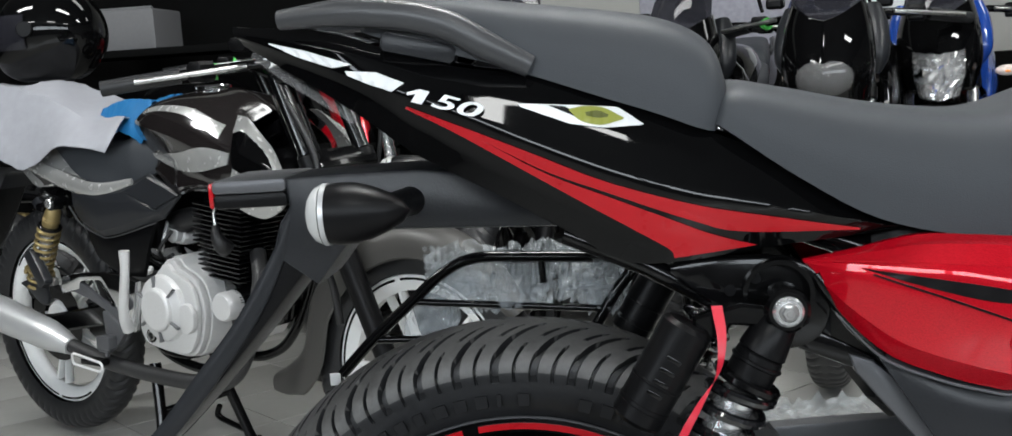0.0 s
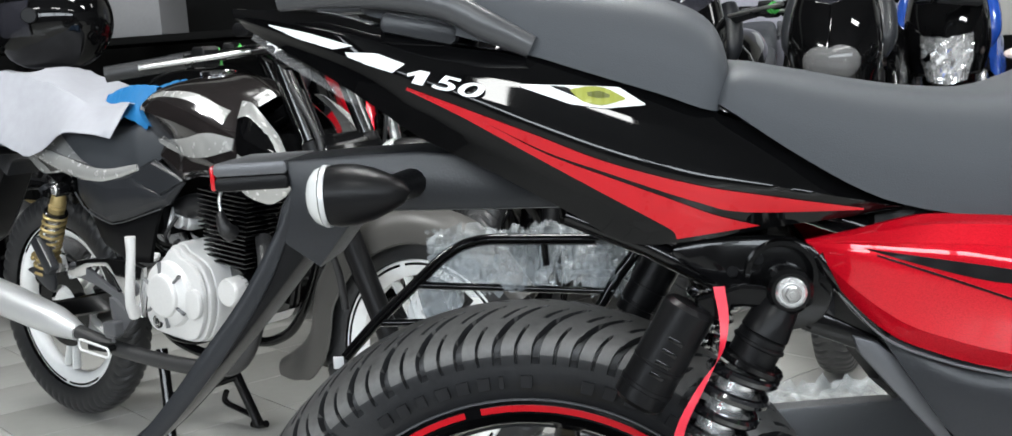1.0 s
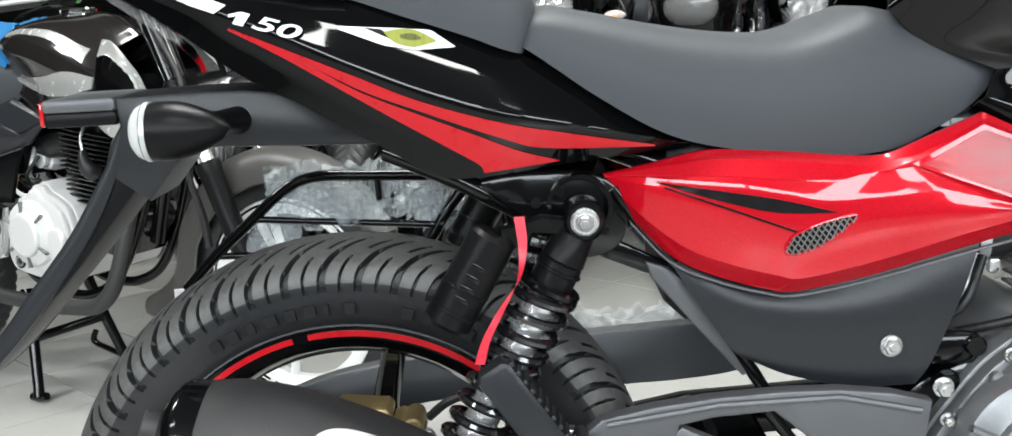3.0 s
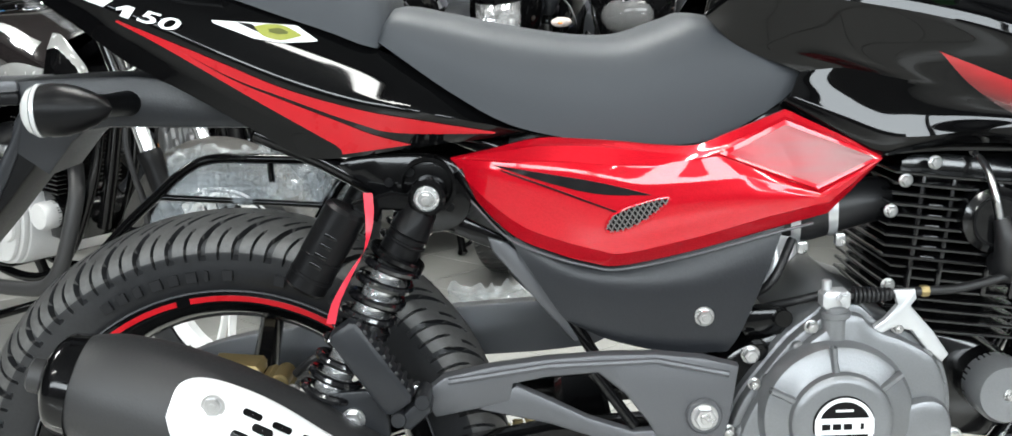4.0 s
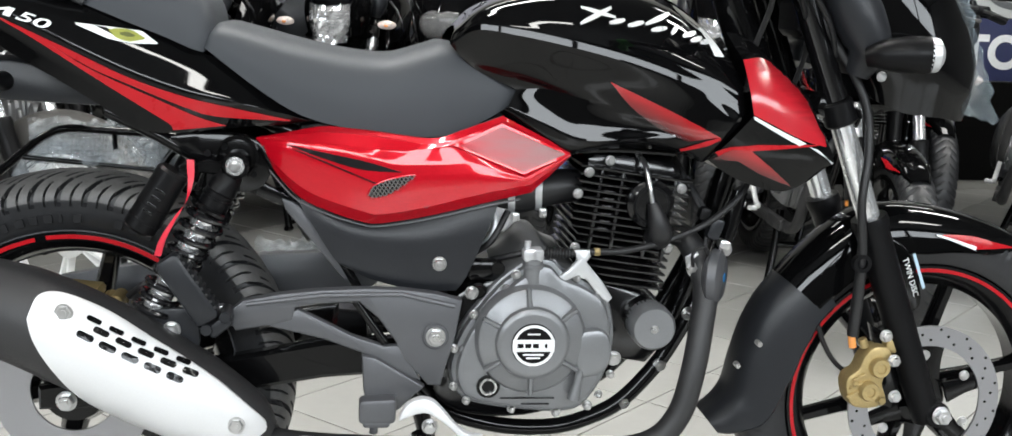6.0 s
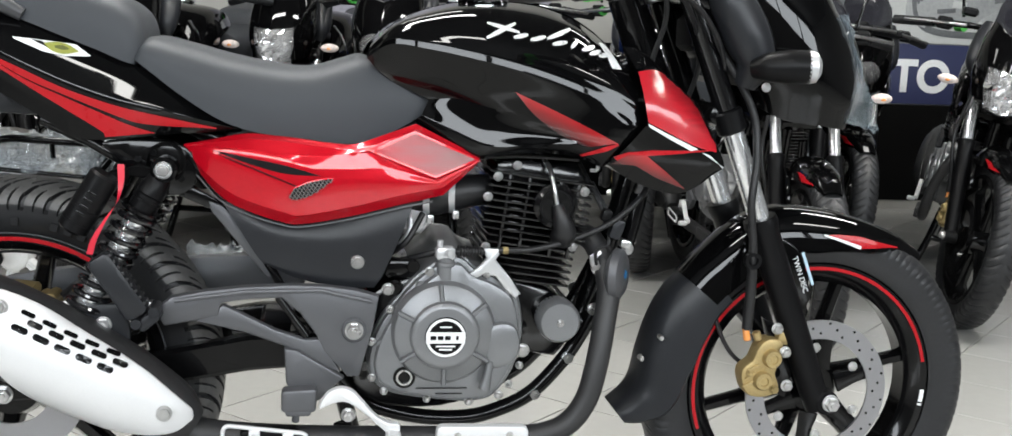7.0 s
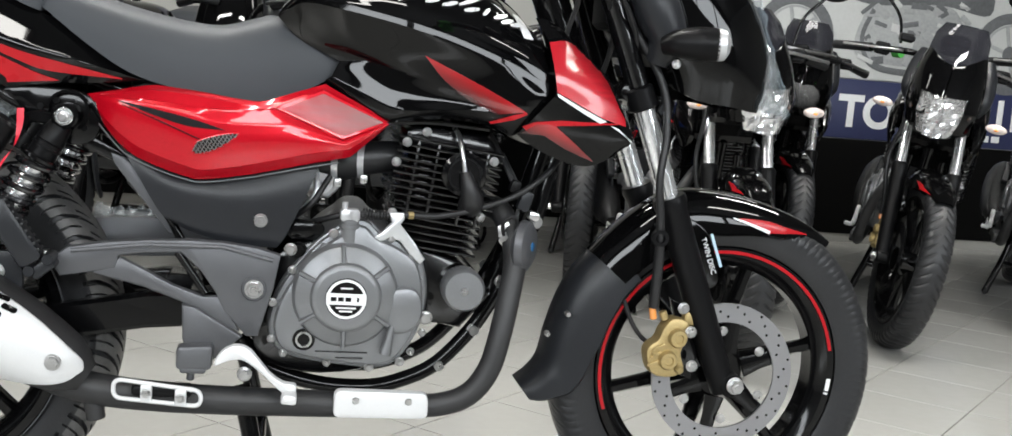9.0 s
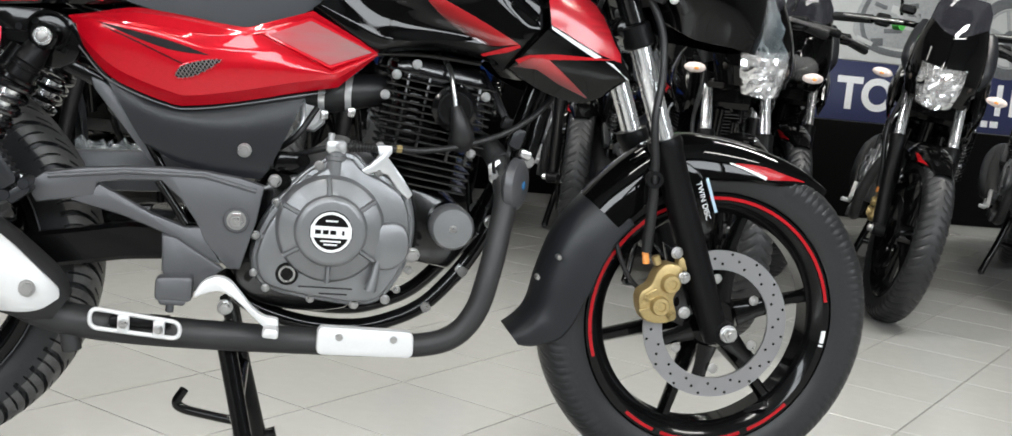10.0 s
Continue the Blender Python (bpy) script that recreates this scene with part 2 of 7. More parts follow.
def g_plate(outline, y0, y1, bev=0.002):
    """An outline in x, z given depth from y0 to y1, with its edges rounded off."""
    o = np.array(outline, float)
    k = len(o)
    s = 1 if y1 > y0 else -1
    rings = [(inset(o, bev), y0), (inset(o, bev * 0.3), y0 + s * bev * 0.3), (o, y0 + s * bev), (o, y1 - s * bev), (inset(o, bev), y1)]
    V = [(p[0], y, p[1]) for ring, y in rings for p in ring]
    F = [tuple(range(k)), tuple(range(4 * k, 5 * k))]
    for r in range(4):
        for i in range(k):
            j = (i + 1) % k
            F.append((r * k + i, r * k + j, (r + 1) * k + j, (r + 1) * k + i))
    return V, F


def rounded(corners, r, n=7):
    """Outline of a four-sided plate with corners of radius r."""
    c = np.array(corners, float)
    out = []
    for k in range(len(c)):
        a, b = c[k - 1] - c[k], c[(k + 1) % len(c)] - c[k]
        p, q = c[k] + r * a / np.linalg.norm(a), c[k] + r * b / np.linalg.norm(b)
        out += [tuple((1 - t) ** 2 * p + 2 * t * (1 - t) * c[k] + t * t * q) for t in np.linspace(0, 1, n)]
    return out


def g_tube(path, r, n=12, caps=True, squash=1.0):
    p = np.array(path, float)
    k = len(p)
    rr = np.full(k, r) if np.ndim(r) == 0 else np.interp(np.linspace(0, 1, k), np.linspace(0, 1, len(r)), r)
    t = np.gradient(p, axis=0)
    t /= np.linalg.norm(t, axis=1)[:, None] + 1e-12
    up = np.array((0, 1, 0)) if abs(t[0][1]) < 0.8 else np.array((0, 0, 1))
    V, F = [], []
    a = up - t[0] * (up @ t[0])
    a /= np.linalg.norm(a)
    for i in range(k):
        a = a - t[i] * (a @ t[i])
        a /= np.linalg.norm(a)
        b = np.cross(t[i], a)
        for j in range(n):
            w = 2 * math.pi * j / n
            V.append(tuple(p[i] + rr[i] * (squash * math.cos(w) * a + math.sin(w) * b)))
    for i in range(k - 1):
        for j in range(n):
            q = (j + 1) % n
            F.append((i * n + j, i * n + q, (i + 1) * n + q, (i + 1) * n + j))
    if caps:
        F += [tuple(range(n)), tuple((k - 1) * n + j for j in range(n))]
    return V, F


def g_cyl(p0, p1, r, n=20, bev=0.001, r1=None):
    p0, p1 = np.array(p0, float), np.array(p1, float)
    r1 = r if r1 is None else r1
    d = (p1 - p0) / np.linalg.norm(p1 - p0)
    L = np.linalg.norm(p1 - p0)
    b = min(bev, L * 0.3)
    pts = [p0, p0 + d * b, p1 - d * b, p1]
    V, F = [], []
    a = np.cross(d, (0, 0, 1)) if abs(d[2]) < 0.9 else np.cross(d, (1, 0, 0))
    a /= np.linalg.norm(a)
    c = np.cross(d, a)
    for p, rad in zip(pts, (r - b, r, r1, r1 - b)):
        V += [tuple(p + rad * (math.cos(2 * math.pi * j / n) * a + math.sin(2 * math.pi * j / n) * c)) for j in range(n)]
    for i in range(3):
        F += [(i * n + j, i * n + (j + 1) % n, (i + 1) * n + (j + 1) % n, (i + 1) * n + j) for j in range(n)]
    return V, F + [tuple(range(n)), tuple(range(3 * n, 4 * n))]


def g_lathe(profile, centre, n=64, start=0.0, end=360.0):
    """A profile of (y, radius) turned about the y axis through centre."""
    full = end - start >= 360
    aa = np.radians(np.linspace(start, end, n, endpoint=not full))
    P = np.array([[(centre[0] + r * math.cos(a), centre[1] + y, centre[2] + r * math.sin(a)) for y, r in profile] for a in aa])
    return g_grid(P, cu=full)


def g_ring(centre, r0, r1, y0, y1, n=64, start=0.0, end=360.0):
    prof = [(y0, r0), (y0, r1), (y1, r1), (y1, r0)]
    full = end - start >= 360
    aa = np.radians(np.linspace(start, end, n, endpoint=not full))
    P = np.array([[(centre[0] + r * math.cos(a), centre[1] + y, centre[2] + r * math.sin(a)) for y, r in prof] for a in aa])
    V, F = g_grid(P, cu=full, cv=True)
    if not full:
        F += [(0, 1, 2, 3), tuple((n - 1) * 4 + j for j in range(4))]
    return V, F


def g_box(c, s, bev=0.003, m=None):
    x, y, z = np.array(s) / 2
    o = [(-x + bev, -z), (x - bev, -z), (x, -z + bev), (x, z - bev), (x - bev, z), (-x + bev, z), (-x, z - bev), (-x, -z + bev)]
    geo = g_plate(o, -y, y, bev)
    return moved(geo, Matrix.Translation(c) @ (m if m else Matrix()))


def g_ball(c, r, nu=20, nv=12):
    r = np.array(r) * np.ones(3)
    P = np.array([[(c[0] + r[0] * math.sin(b) * math.cos(a), c[1] + r[1] * math.sin(b) * math.sin(a), c[2] + r[2] * math.cos(b)) for b in np.linspace(0.02, math.pi - 0.02, nv)] for a in np.linspace(0, 2 * math.pi, nu, endpoint=False)])
    return g_grid(P, cu=True)


def g_bolt(x, y, z, r=0.008, deep=0.008, out=-1):
    """A hexagon head with a washer, facing out along y."""
    return join(g_cyl((x, y, z), (x, y + out * 0.0025, z), r * 1.25, 18, 0.0006), g_cyl((x, y + out * 0.002, z), (x, y + out * deep, z), r, 6, 0.0012), g_cyl((x, y + out * deep * 0.9, z), (x, y + out * deep * 1.15, z), r * 0.45, 10, 0.0006))


def part(name, geo, material, parent=None, label="", sharp=38, smooth=True):
    me = bpy.data.meshes.new(name)
    me.from_pydata([tuple(map(float, v)) for v in geo[0]], [], geo[1])
    bm = bmesh.new()
    bm.from_mesh(me)
    bmesh.ops.recalc_face_normals(bm, faces=bm.faces)
    bm.to_mesh(me)
    bm.free()
    if smooth:
        me.polygons.foreach_set("use_smooth", [True] * len(me.polygons))
        me.set_sharp_from_angle(angle=radians(sharp))
    me.materials.append(material)
    ob = new(name, me)
    if parent:
        ob.parent = parent
    if label:
        ob["label"] = label
    return ob


def thing(name, label, category, group="", kind="", at=(0, 0, 0)):
    ob = new(name)
    ob.empty_display_size = 0.05
    ob.location = at
    return tagged(ob, label, category, group, kind)


def words(text, size, m, depth=0.001, shear=0.0, bold=0.0):
    cu = bpy.data.curves.new("letters", "FONT")
    cu.body, cu.size, cu.extrude, cu.shear, cu.offset = text, size, depth / 2, shear, bold
    cu.align_x, cu.align_y = "CENTER", "CENTER"
    tmp = bpy.data.objects.new("letters", cu)
    scene.collection.objects.link(tmp)
    bpy.context.view_layer.update()
    me = bpy.data.meshes.new_from_object(tmp.evaluated_get(bpy.context.evaluated_depsgraph_get()))
    V = [tuple(m @ v.co) for v in me.vertices]
    F = [tuple(p.vertices) for p in me.polygons]
    bpy.data.objects.remove(tmp)
    bpy.data.meshes.remove(me)
    return V, F


class Skin:
    """A body surface through rows of (x, z, half width), from the lower edge to the upper one."""

    def __init__(self, rows, nu=48, nv=20, smooth_rows=True):
        R = np.array([cr(r, nu) for r in rows])
        self.P = np.array([cr(R[:, i], nv) if smooth_rows else lin(R[:, i], nv) for i in range(nu)])
        D = np.array([cr(R[:, i], nv * 3) if smooth_rows else lin(R[:, i], nv * 3) for i in range(0, nu)])
        self.S = D.reshape(-1, 3)

    def grid(self, side=-1):
        P = self.P
        return np.stack([P[..., 0], side * P[..., 2], P[..., 1]], -1)

    def geo(self, side=-1, th=0.004):
        return g_shell(self.grid(side), -side * th)

    def y(self, x, z):
        d = (self.S[:, 0] - x) ** 2 + (self.S[:, 1] - z) ** 2
        i = np.argpartition(d, 6)[:6]
        w = 1 / (d[i] + 2e-6)
        return float((self.S[i, 2] * w).sum() / w.sum())

    def strip(self, top, bottom, side=-1, off=0.0012, n=36, m=8, curve=True):
        """A sticker between two edges, lying on the skin."""
        f = cr if curve else lin
        a, b = f(top, n), f(bottom, n)
        G = np.array([[a[i] * (1 - s) + b[i] * s for s in np.linspace(0, 1, m)] for i in range(n)])
        Q = np.array([[(p[0], side * (self.y(*p) + off), p[1]) for p in row] for row in G])
        return g_shell(Q, -side * off * 0.8)

    def lay(self, geo, side=-1, off=0.0015):
        """Lays flat letters in x, z on the skin."""
        return [(v[0], side * (self.y(v[0], v[2]) + off) + v[1], v[2]) for v in geo[0]], geo[1]

class CreasedSkin(Skin):
    """A body surface in bands: smooth inside a band, with a crease where two bands share a row."""

    def __init__(self, bands, nu=72, nv=14, corner=None):
        def along(row):
            if corner is None:
                return cr(row, nu)
            k = (nu * corner) // (len(row) - 1)
            return np.vstack([cr(row[:corner + 1], k), lin(row[corner:], nu - k + 1)[1:]]) if len(row) - corner < 3 else np.vstack([cr(row[:corner + 1], k)] + [np.array([np.array(row[j]) * (1 - f) + np.array(row[j + 1]) * f for f in np.linspace(0, 1, 13)[1:]]) for j in range(corner, len(row) - 1)])
        self.pieces, dense = [], []
        for band in bands:
            R = np.array([along(r) for r in band])
            n = nv if len(band) > 2 else 7
            self.pieces.append(np.array([cr(R[:, i], n) for i in range(R.shape[1])]))
            dense.append(np.array([cr(R[:, i], n * 3) for i in range(R.shape[1])]).reshape(-1, 3))
        self.S = np.vstack(dense)
        self.P = np.concatenate([p if i == 0 else p[:, 1:] for i, p in enumerate(self.pieces)], 1)

# ---- the room ----
def slab(name, lo, hi, material, label, category):
    c, s = (np.array(lo) + np.array(hi)) / 2, np.array(hi) - np.array(lo)
    ob = part(name, g_box(c, s, 0.004), material, None)
    return tagged(ob, label, category, kind="structure")


WT = 0.2
SIDE_WALL = mat("grey_wall_paint", (0.10, 0.10, 0.10), 0.7, vary=0.06)
slab("floor", (ROOM_X0, ROOM_Y0, -0.15), (ROOM_X1, ROOM_Y1, -0.004), GROUT, "grey grouted floor bed under ceramic tiles", "floor")
slab("ceiling", (ROOM_X0, ROOM_Y0, ROOM_H), (ROOM_X1, ROOM_Y1, ROOM_H + 0.15), CEIL, "plain grey showroom ceiling", "ceiling")
slab("wall_north", (ROOM_X0, ROOM_Y1, -0.15), (ROOM_X1, ROOM_Y1 + WT, ROOM_H), WALL, "off-white painted wall behind the parked motorcycles", "wall")
slab("wall_west", (ROOM_X0 - WT, ROOM_Y0, -0.15), (ROOM_X0, ROOM_Y1, ROOM_H), DARK_WALL, "near-black side wall of the showroom", "wall")
slab("wall_east", (ROOM_X1, ROOM_Y0, -0.15), (ROOM_X1 + WT, ROOM_Y1, ROOM_H), SIDE_WALL, "grey painted side wall of the showroom", "wall")
wall_s = thing("wall_south", "grey shop front wall with wide windows", "wall", kind="structure")
edges = [ROOM_X0, -4.93, -2.27, -2.13, 0.53, 0.67, 3.33, 3.47, 6.13, ROOM_X1]
for i in range(0, 10, 2):
    a, b = edges[i], edges[i + 1]
    part("pier", g_box(((a + b) / 2, ROOM_Y0 - WT / 2, 1.475), (b - a, WT, 3.25), 0.004), SIDE_WALL, wall_s)
for i in range(1, 9, 2):
    a, b = edges[i], edges[i + 1]
    part("sill_wall", g_box(((a + b) / 2, ROOM_Y0 - WT / 2, 0.80), (b - a, WT, 1.90), 0.004), SIDE_WALL, wall_s)
    part("lintel", g_box(((a + b) / 2, ROOM_Y0 - WT / 2, 2.9), (b - a, WT, 0.4), 0.004), SIDE_WALL, wall_s)
for lx, ly in LAMPS:
    cl = thing("ceiling_light", "long white ceiling light with a frosted diffuser", "ceiling light", "ceiling lights")
    part("housing", g_box((lx, ly, ROOM_H - 0.02), (1.3, 0.36, 0.04), 0.004), CEIL, cl)
    part("diffuser", g_box((lx, ly, ROOM_H - 0.055), (1.22, 0.3, 0.03), 0.006), TUBE, cl)

# ---- wheels ----


def tyre_geo(c, R, half, rim, n=300, tread=0, grooves=0.004, wrap=1.0, m=44):
    """A tyre turned about y; tread: how many slanting grooves it has on each side."""
    s = np.linspace(-1, 1, m)
    ang = s * math.radians(128)
    h = (R - rim) / 2
    y = half * np.sign(s) * np.abs(np.sin(np.clip(np.abs(ang), 0, 9))) ** 0.85
    rad = R - h + h * np.sign(np.cos(ang)) * np.abs(np.cos(ang)) ** 0.8
    rad = np.where(np.abs(ang) > math.radians(90), R - h + (h / math.cos(math.radians(180 - 128))) * np.cos(ang) * 0.95, rad)
    ty, tr = np.gradient(y), np.gradient(rad)
    ln = np.hypot(ty, tr)
    ny, nr = -tr / ln, ty / ln
    P = np.zeros((n, m, 3))
    aa = np.arange(n) * 2 * math.pi / n
    for j in range(m):
        cut, turn = np.zeros(n), aa
        if tread:
            u = abs(s[j])
            ph = (np.arange(n) * tread / n) % 1.0
            turn = aa - (3.9 * u - 2.8 * u * u) * wrap * 2 * math.pi / tread
            if 0.07 < u < 0.70:
                cut = np.where(ph < 0.10 + 0.10 * u / 0.7, grooves, cut)
            ph2 = (ph + 0.46) % 1.0
            if 0.36 < u < 0.70:
                cut = np.where(ph2 < 0.085, grooves * 0.8, cut)
            ph3 = (ph + 0.62) % 1.0
            if 0.08 < u < 0.26:
                cut = np.where(ph3 < 0.10, grooves * 0.7, cut)
            if u >= 0.70:
                cut = cut + 0.0014
        r = rad[j] - cut * nr[j]
        P[:, j, 0], P[:, j, 1], P[:, j, 2] = c[0] + r * np.cos(turn), c[1] + y[j] - cut * ny[j], c[2] + r * np.sin(turn)
    return g_grid(P, cu=True)


def shaded_grooves_clean_walls(ob, R, m):
    """Dusty blocks keep painted top light; grooves get painted shade, sidewalls clean black rubber."""
    ob.data.materials.append(RUBBER)
    co = np.empty(len(ob.data.vertices) * 3)
    ob.data.vertices.foreach_get("co", co)
    co = co.reshape(-1, m, 3)
    r = np.hypot(co[..., 0] - RA[0], co[..., 2] - RA[2])
    top = r.max(0)
    u = np.abs(np.linspace(-1, 1, m))
    dark = (r < top[None] - 0.0012) | (u > 0.69)[None]
    flat = dark.reshape(-1)
    for p in ob.data.polygons:
        if sum(flat[i] for i in p.vertices) >= 2:
            p.material_index = 1


def spoke(c, a, r0, r1, w0, w1, y0, y1):
    """A cast spoke from radius r0 to r1 at the angle a."""
    sec = []
    for r, w, d in ((r0, w0, 1.0), ((r0 + r1) / 2, (w0 + w1) / 2 * 0.85, 0.8), (r1, w1, 0.9)):
        ym, yh = (y0 + y1) / 2, (y1 - y0) / 2 * d
        sec.append([(r, s * w, ym + t * yh) for s, t in ((-1, -0.4), (-0.5, -1), (0.5, -1), (1, -0.4), (1, 0.4), (0.5, 1), (-0.5, 1), (-1, 0.4))])
    ca, sa = math.cos(a), math.sin(a)
    P = np.array([[(c[0] + r * ca - w * sa, c[1] + y, c[2] + r * sa + w * ca) for r, w, y in row] for row in sec])
    return g_grid(P, cv=True)


def rim_geo(c, r, half, n=96):
    prof = [(-half, r - 0.012), (-half, r), (-half + 0.006, r + 0.003), (-half + 0.012, r - 0.006), (-half * 0.4, r - 0.022), (half * 0.4, r - 0.022), (half - 0.012, r - 0.006), (half - 0.006, r + 0.003), (half, r), (half, r - 0.012), (half * 0.85, r - 0.022), (half * 0.5, r - 0.034), (-half * 0.5, r - 0.034), (-half * 0.85, r - 0.022), (-half, r - 0.012)]
    return g_lathe(prof, c, n)


# ---- the red and black motorcycle ----
bike = thing("motorcycle", "glossy black and candy red motorcycle on its centre stand", "motorcycle")
RA, FA = (0.0, 0.0, 0.33), (1.315, 0.0, 0.303)

def side_marks(c, r0, r1, y, spans):
    """Raised bars on the side of a tyre, where its writing stands."""
    return [g_ring((c[0], c[1], c[2]), r0, r1, y - 0.0008, y + 0.004, 5, a0, a1) for a0, a1 in spans]


rw = thing("rear_wheel", "", "")
rw.parent = bike
rear_tyre = part("tyre", tyre_geo(RA, 0.316, 0.066, 0.233, 1440, 48, 0.0080, -1.0, 66), RUBBER_DUSTY_LIT, rw, "wide black rear tyre with slanting grooves", sharp=28)
shaded_grooves_clean_walls(rear_tyre, 0.316, 66)
for k, wide in enumerate((2.6, 2.4, 2.0, 2.8, 2.6, 2.6, 1.0, 2.4)):
    a = 121 - 4.6 * k
    part("raised_mark", side_marks(RA, 0.249, 0.2605, -0.0655, [(a - wide, a)])[0], RUBBER_WALL, rw)
for k in range(5):
    a = 76 - 4.8 * k
    part("raised_mark", side_marks(RA, 0.249, 0.2605, -0.0655, [(a - 2.6, a)])[0], RUBBER_WALL, rw)
part("bead_line", g_ring(RA, 0.2350, 0.2365, -0.0600, -0.056, 96), HOLDER_GREY, rw, "pale worn bead line")
part("rim", rim_geo(RA, 0.233, 0.056), FRAME_BLACK, rw, "black alloy rim")
for k in range(6):
    part("spoke", spoke(RA, math.radians(17 + 60 * k), 0.05, 0.206, 0.022, 0.012, -0.022, 0.022), FRAME_BLACK, rw)
part("hub", g_lathe([(-0.075, 0.0), (-0.075, 0.045), (-0.05, 0.055), (-0.02, 0.05), (0.02, 0.05), (0.06, 0.07), (0.075, 0.06), (0.075, 0.0)], RA, 40), FRAME_BLACK, rw)
for a0, a1 in ((30, 99), (103, 140), (190, 258), (262, 300)):
    part("rim_stripe", g_ring(RA, 0.2235, 0.2295, -0.0575, -0.056, 60, a0, a1), DECAL_RED, rw, "red rim sticker")
part("disc", g_ring(RA, 0.062, 0.115, -0.072, -0.068, 64), DISC_STEEL, rw, "rear brake disc")

fw = thing("front_wheel", "", "")
fw.parent = bike
part("tyre", tyre_geo(FA, 0.296, 0.05, 0.220, 768, 64, 0.0011, -0.8), RUBBER, fw, "black front tyre with fine grooves", sharp=28)
part("rim", rim_geo(FA, 0.219, 0.040), FRAME_BLACK, fw, "black alloy rim")
for k in range(6):
    part("spoke", spoke(FA, math.radians(14 + 60 * k), 0.045, 0.192, 0.017, 0.010, -0.018, 0.018), FRAME_BLACK, fw)
part("hub", g_lathe([(-0.052, 0.0), (-0.052, 0.04), (-0.035, 0.052), (0.035, 0.045), (0.05, 0.04), (0.05, 0.0)], FA, 40), FRAME_BLACK, fw)
for a0, a1 in ((12, 100), (104, 200), (232, 248), (252, 292), (296, 318)):
    part("rim_stripe", g_ring(FA, 0.2092, 0.2148, -0.0415, -0.040, 60, a0, a1), DECAL_RED, fw, "red rim sticker")
for a0, a1 in ((2, 8), (8.8, 9.8)):
    part("rim_mark", g_ring(FA, 0.208, 0.2155, -0.0415, -0.040, 12, -a1, -a0), DECAL_WHITE, fw, "white rim sticker")
fd = part("brake_disc", g_ring((FA[0], -0.064, FA[2]), 0.094, 0.127, -0.002, 0.002, 96), DISC_STEEL, fw, "drilled steel front brake disc")
holes = []
for k in range(48):
    a = 2 * math.pi * k / 48
    r = (0.104, 0.113, 0.122)[k % 3]
    x, z = FA[0] + r * math.cos(a), FA[2] + r * math.sin(a)
    holes.append(g_cyl((x, -0.0655, z), (x, -0.0664, z), 0.0024, 10, 0.0001))
part("vent_hole", join(*holes), FRAME_BLACK, fd)
for k in range(6):
    a = math.radians(20 + 60 * k)
    part("carrier_arm", spoke((FA[0], -0.058, FA[2]), a, 0.04, 0.105, 0.018, 0.012, -0.004, 0.004), FRAME_BLACK, fd)
    part("disc_bolt", g_bolt(FA[0] + 0.078 * math.cos(a + 0.25), -0.063, FA[2] + 0.078 * math.sin(a + 0.25), 0.0068, 0.005), STEEL, fd)
part("wheel_axle", g_bolt(FA[0] + 0.004, -0.116, FA[2] - 0.004, 0.012, 0.014), STEEL, fw)
part("valve", g_cyl((1.41, -0.02, 0.14), (1.43, -0.055, 0.165), 0.005, 10), HOSE, fw)

# fork
RAKE = -0.40


def fork_at(z, y):
    return (1.302 + RAKE * (z - 0.30), y, z)


fork = thing("fork", "", "")
fork.parent = bike
for y in (-0.092, 0.092):
    leg = part("fork_slider", g_tube([fork_at(z, y) for z in (0.285, 0.32, 0.40, 0.50, 0.585, 0.60, 0.61)], [0.021, 0.023, 0.024, 0.0245, 0.0255, 0.029, 0.027], 24), MATTE_BLACK, fork, "black fork slider")
    part("stanchion", g_cyl(fork_at(0.60, y), fork_at(0.78, y), 0.0175, 28), STANCHION, fork, "chrome fork tube")
    part("fork_clamp", g_cyl(fork_at(0.75, y), fork_at(0.785, y), 0.0245, 24, 0.003), MATTE_BLACK, fork)
    part("fork_shroud", g_cyl(fork_at(0.785, y), fork_at(0.965, y), 0.0190, 24, 0.002), ENGINE_BLACK, fork)
    part("axle_lug", g_cyl((FA[0], y - 0.022, FA[2] - 0.005), (FA[0], y + 0.018, FA[2] - 0.005), 0.021, 24, 0.003), MATTE_BLACK, fork)
part("lower_yoke", g_box(fork_at(0.768, 0), (0.075, 0.20, 0.034), 0.008, Matrix.Rotation(0.38, 4, "Y")), FRAME_BLACK, fork)
part("upper_yoke", g_box(fork_at(0.965, 0), (0.085, 0.22, 0.026), 0.008, Matrix.Rotation(0.38, 4, "Y")), FRAME_BLACK, fork)
for y in (-0.092, 0.092):
    part("fork_cap", g_cyl(fork_at(0.975, y), fork_at(1.0, y), 0.017, 8, 0.002), STEEL, fork)
part("steering_stem", g_cyl((1.035, 0, 0.76), (0.955, 0, 0.96), 0.03, 24), FRAME_BLACK, fork)

# front mudguard
guard_top = [(1.508, 0.543), (1.462, 0.572), (1.405, 0.594), (1.345, 0.610), (1.285, 0.618), (1.235, 0.617), (1.185, 0.602), (1.145, 0.573), (1.105, 0.535), (1.075, 0.500)]
flap = [(1.098, 0.520), (1.055, 0.475), (1.028, 0.425), (1.010, 0.365), (1.000, 0.315), (0.985, 0.290), (0.962, 0.270)]


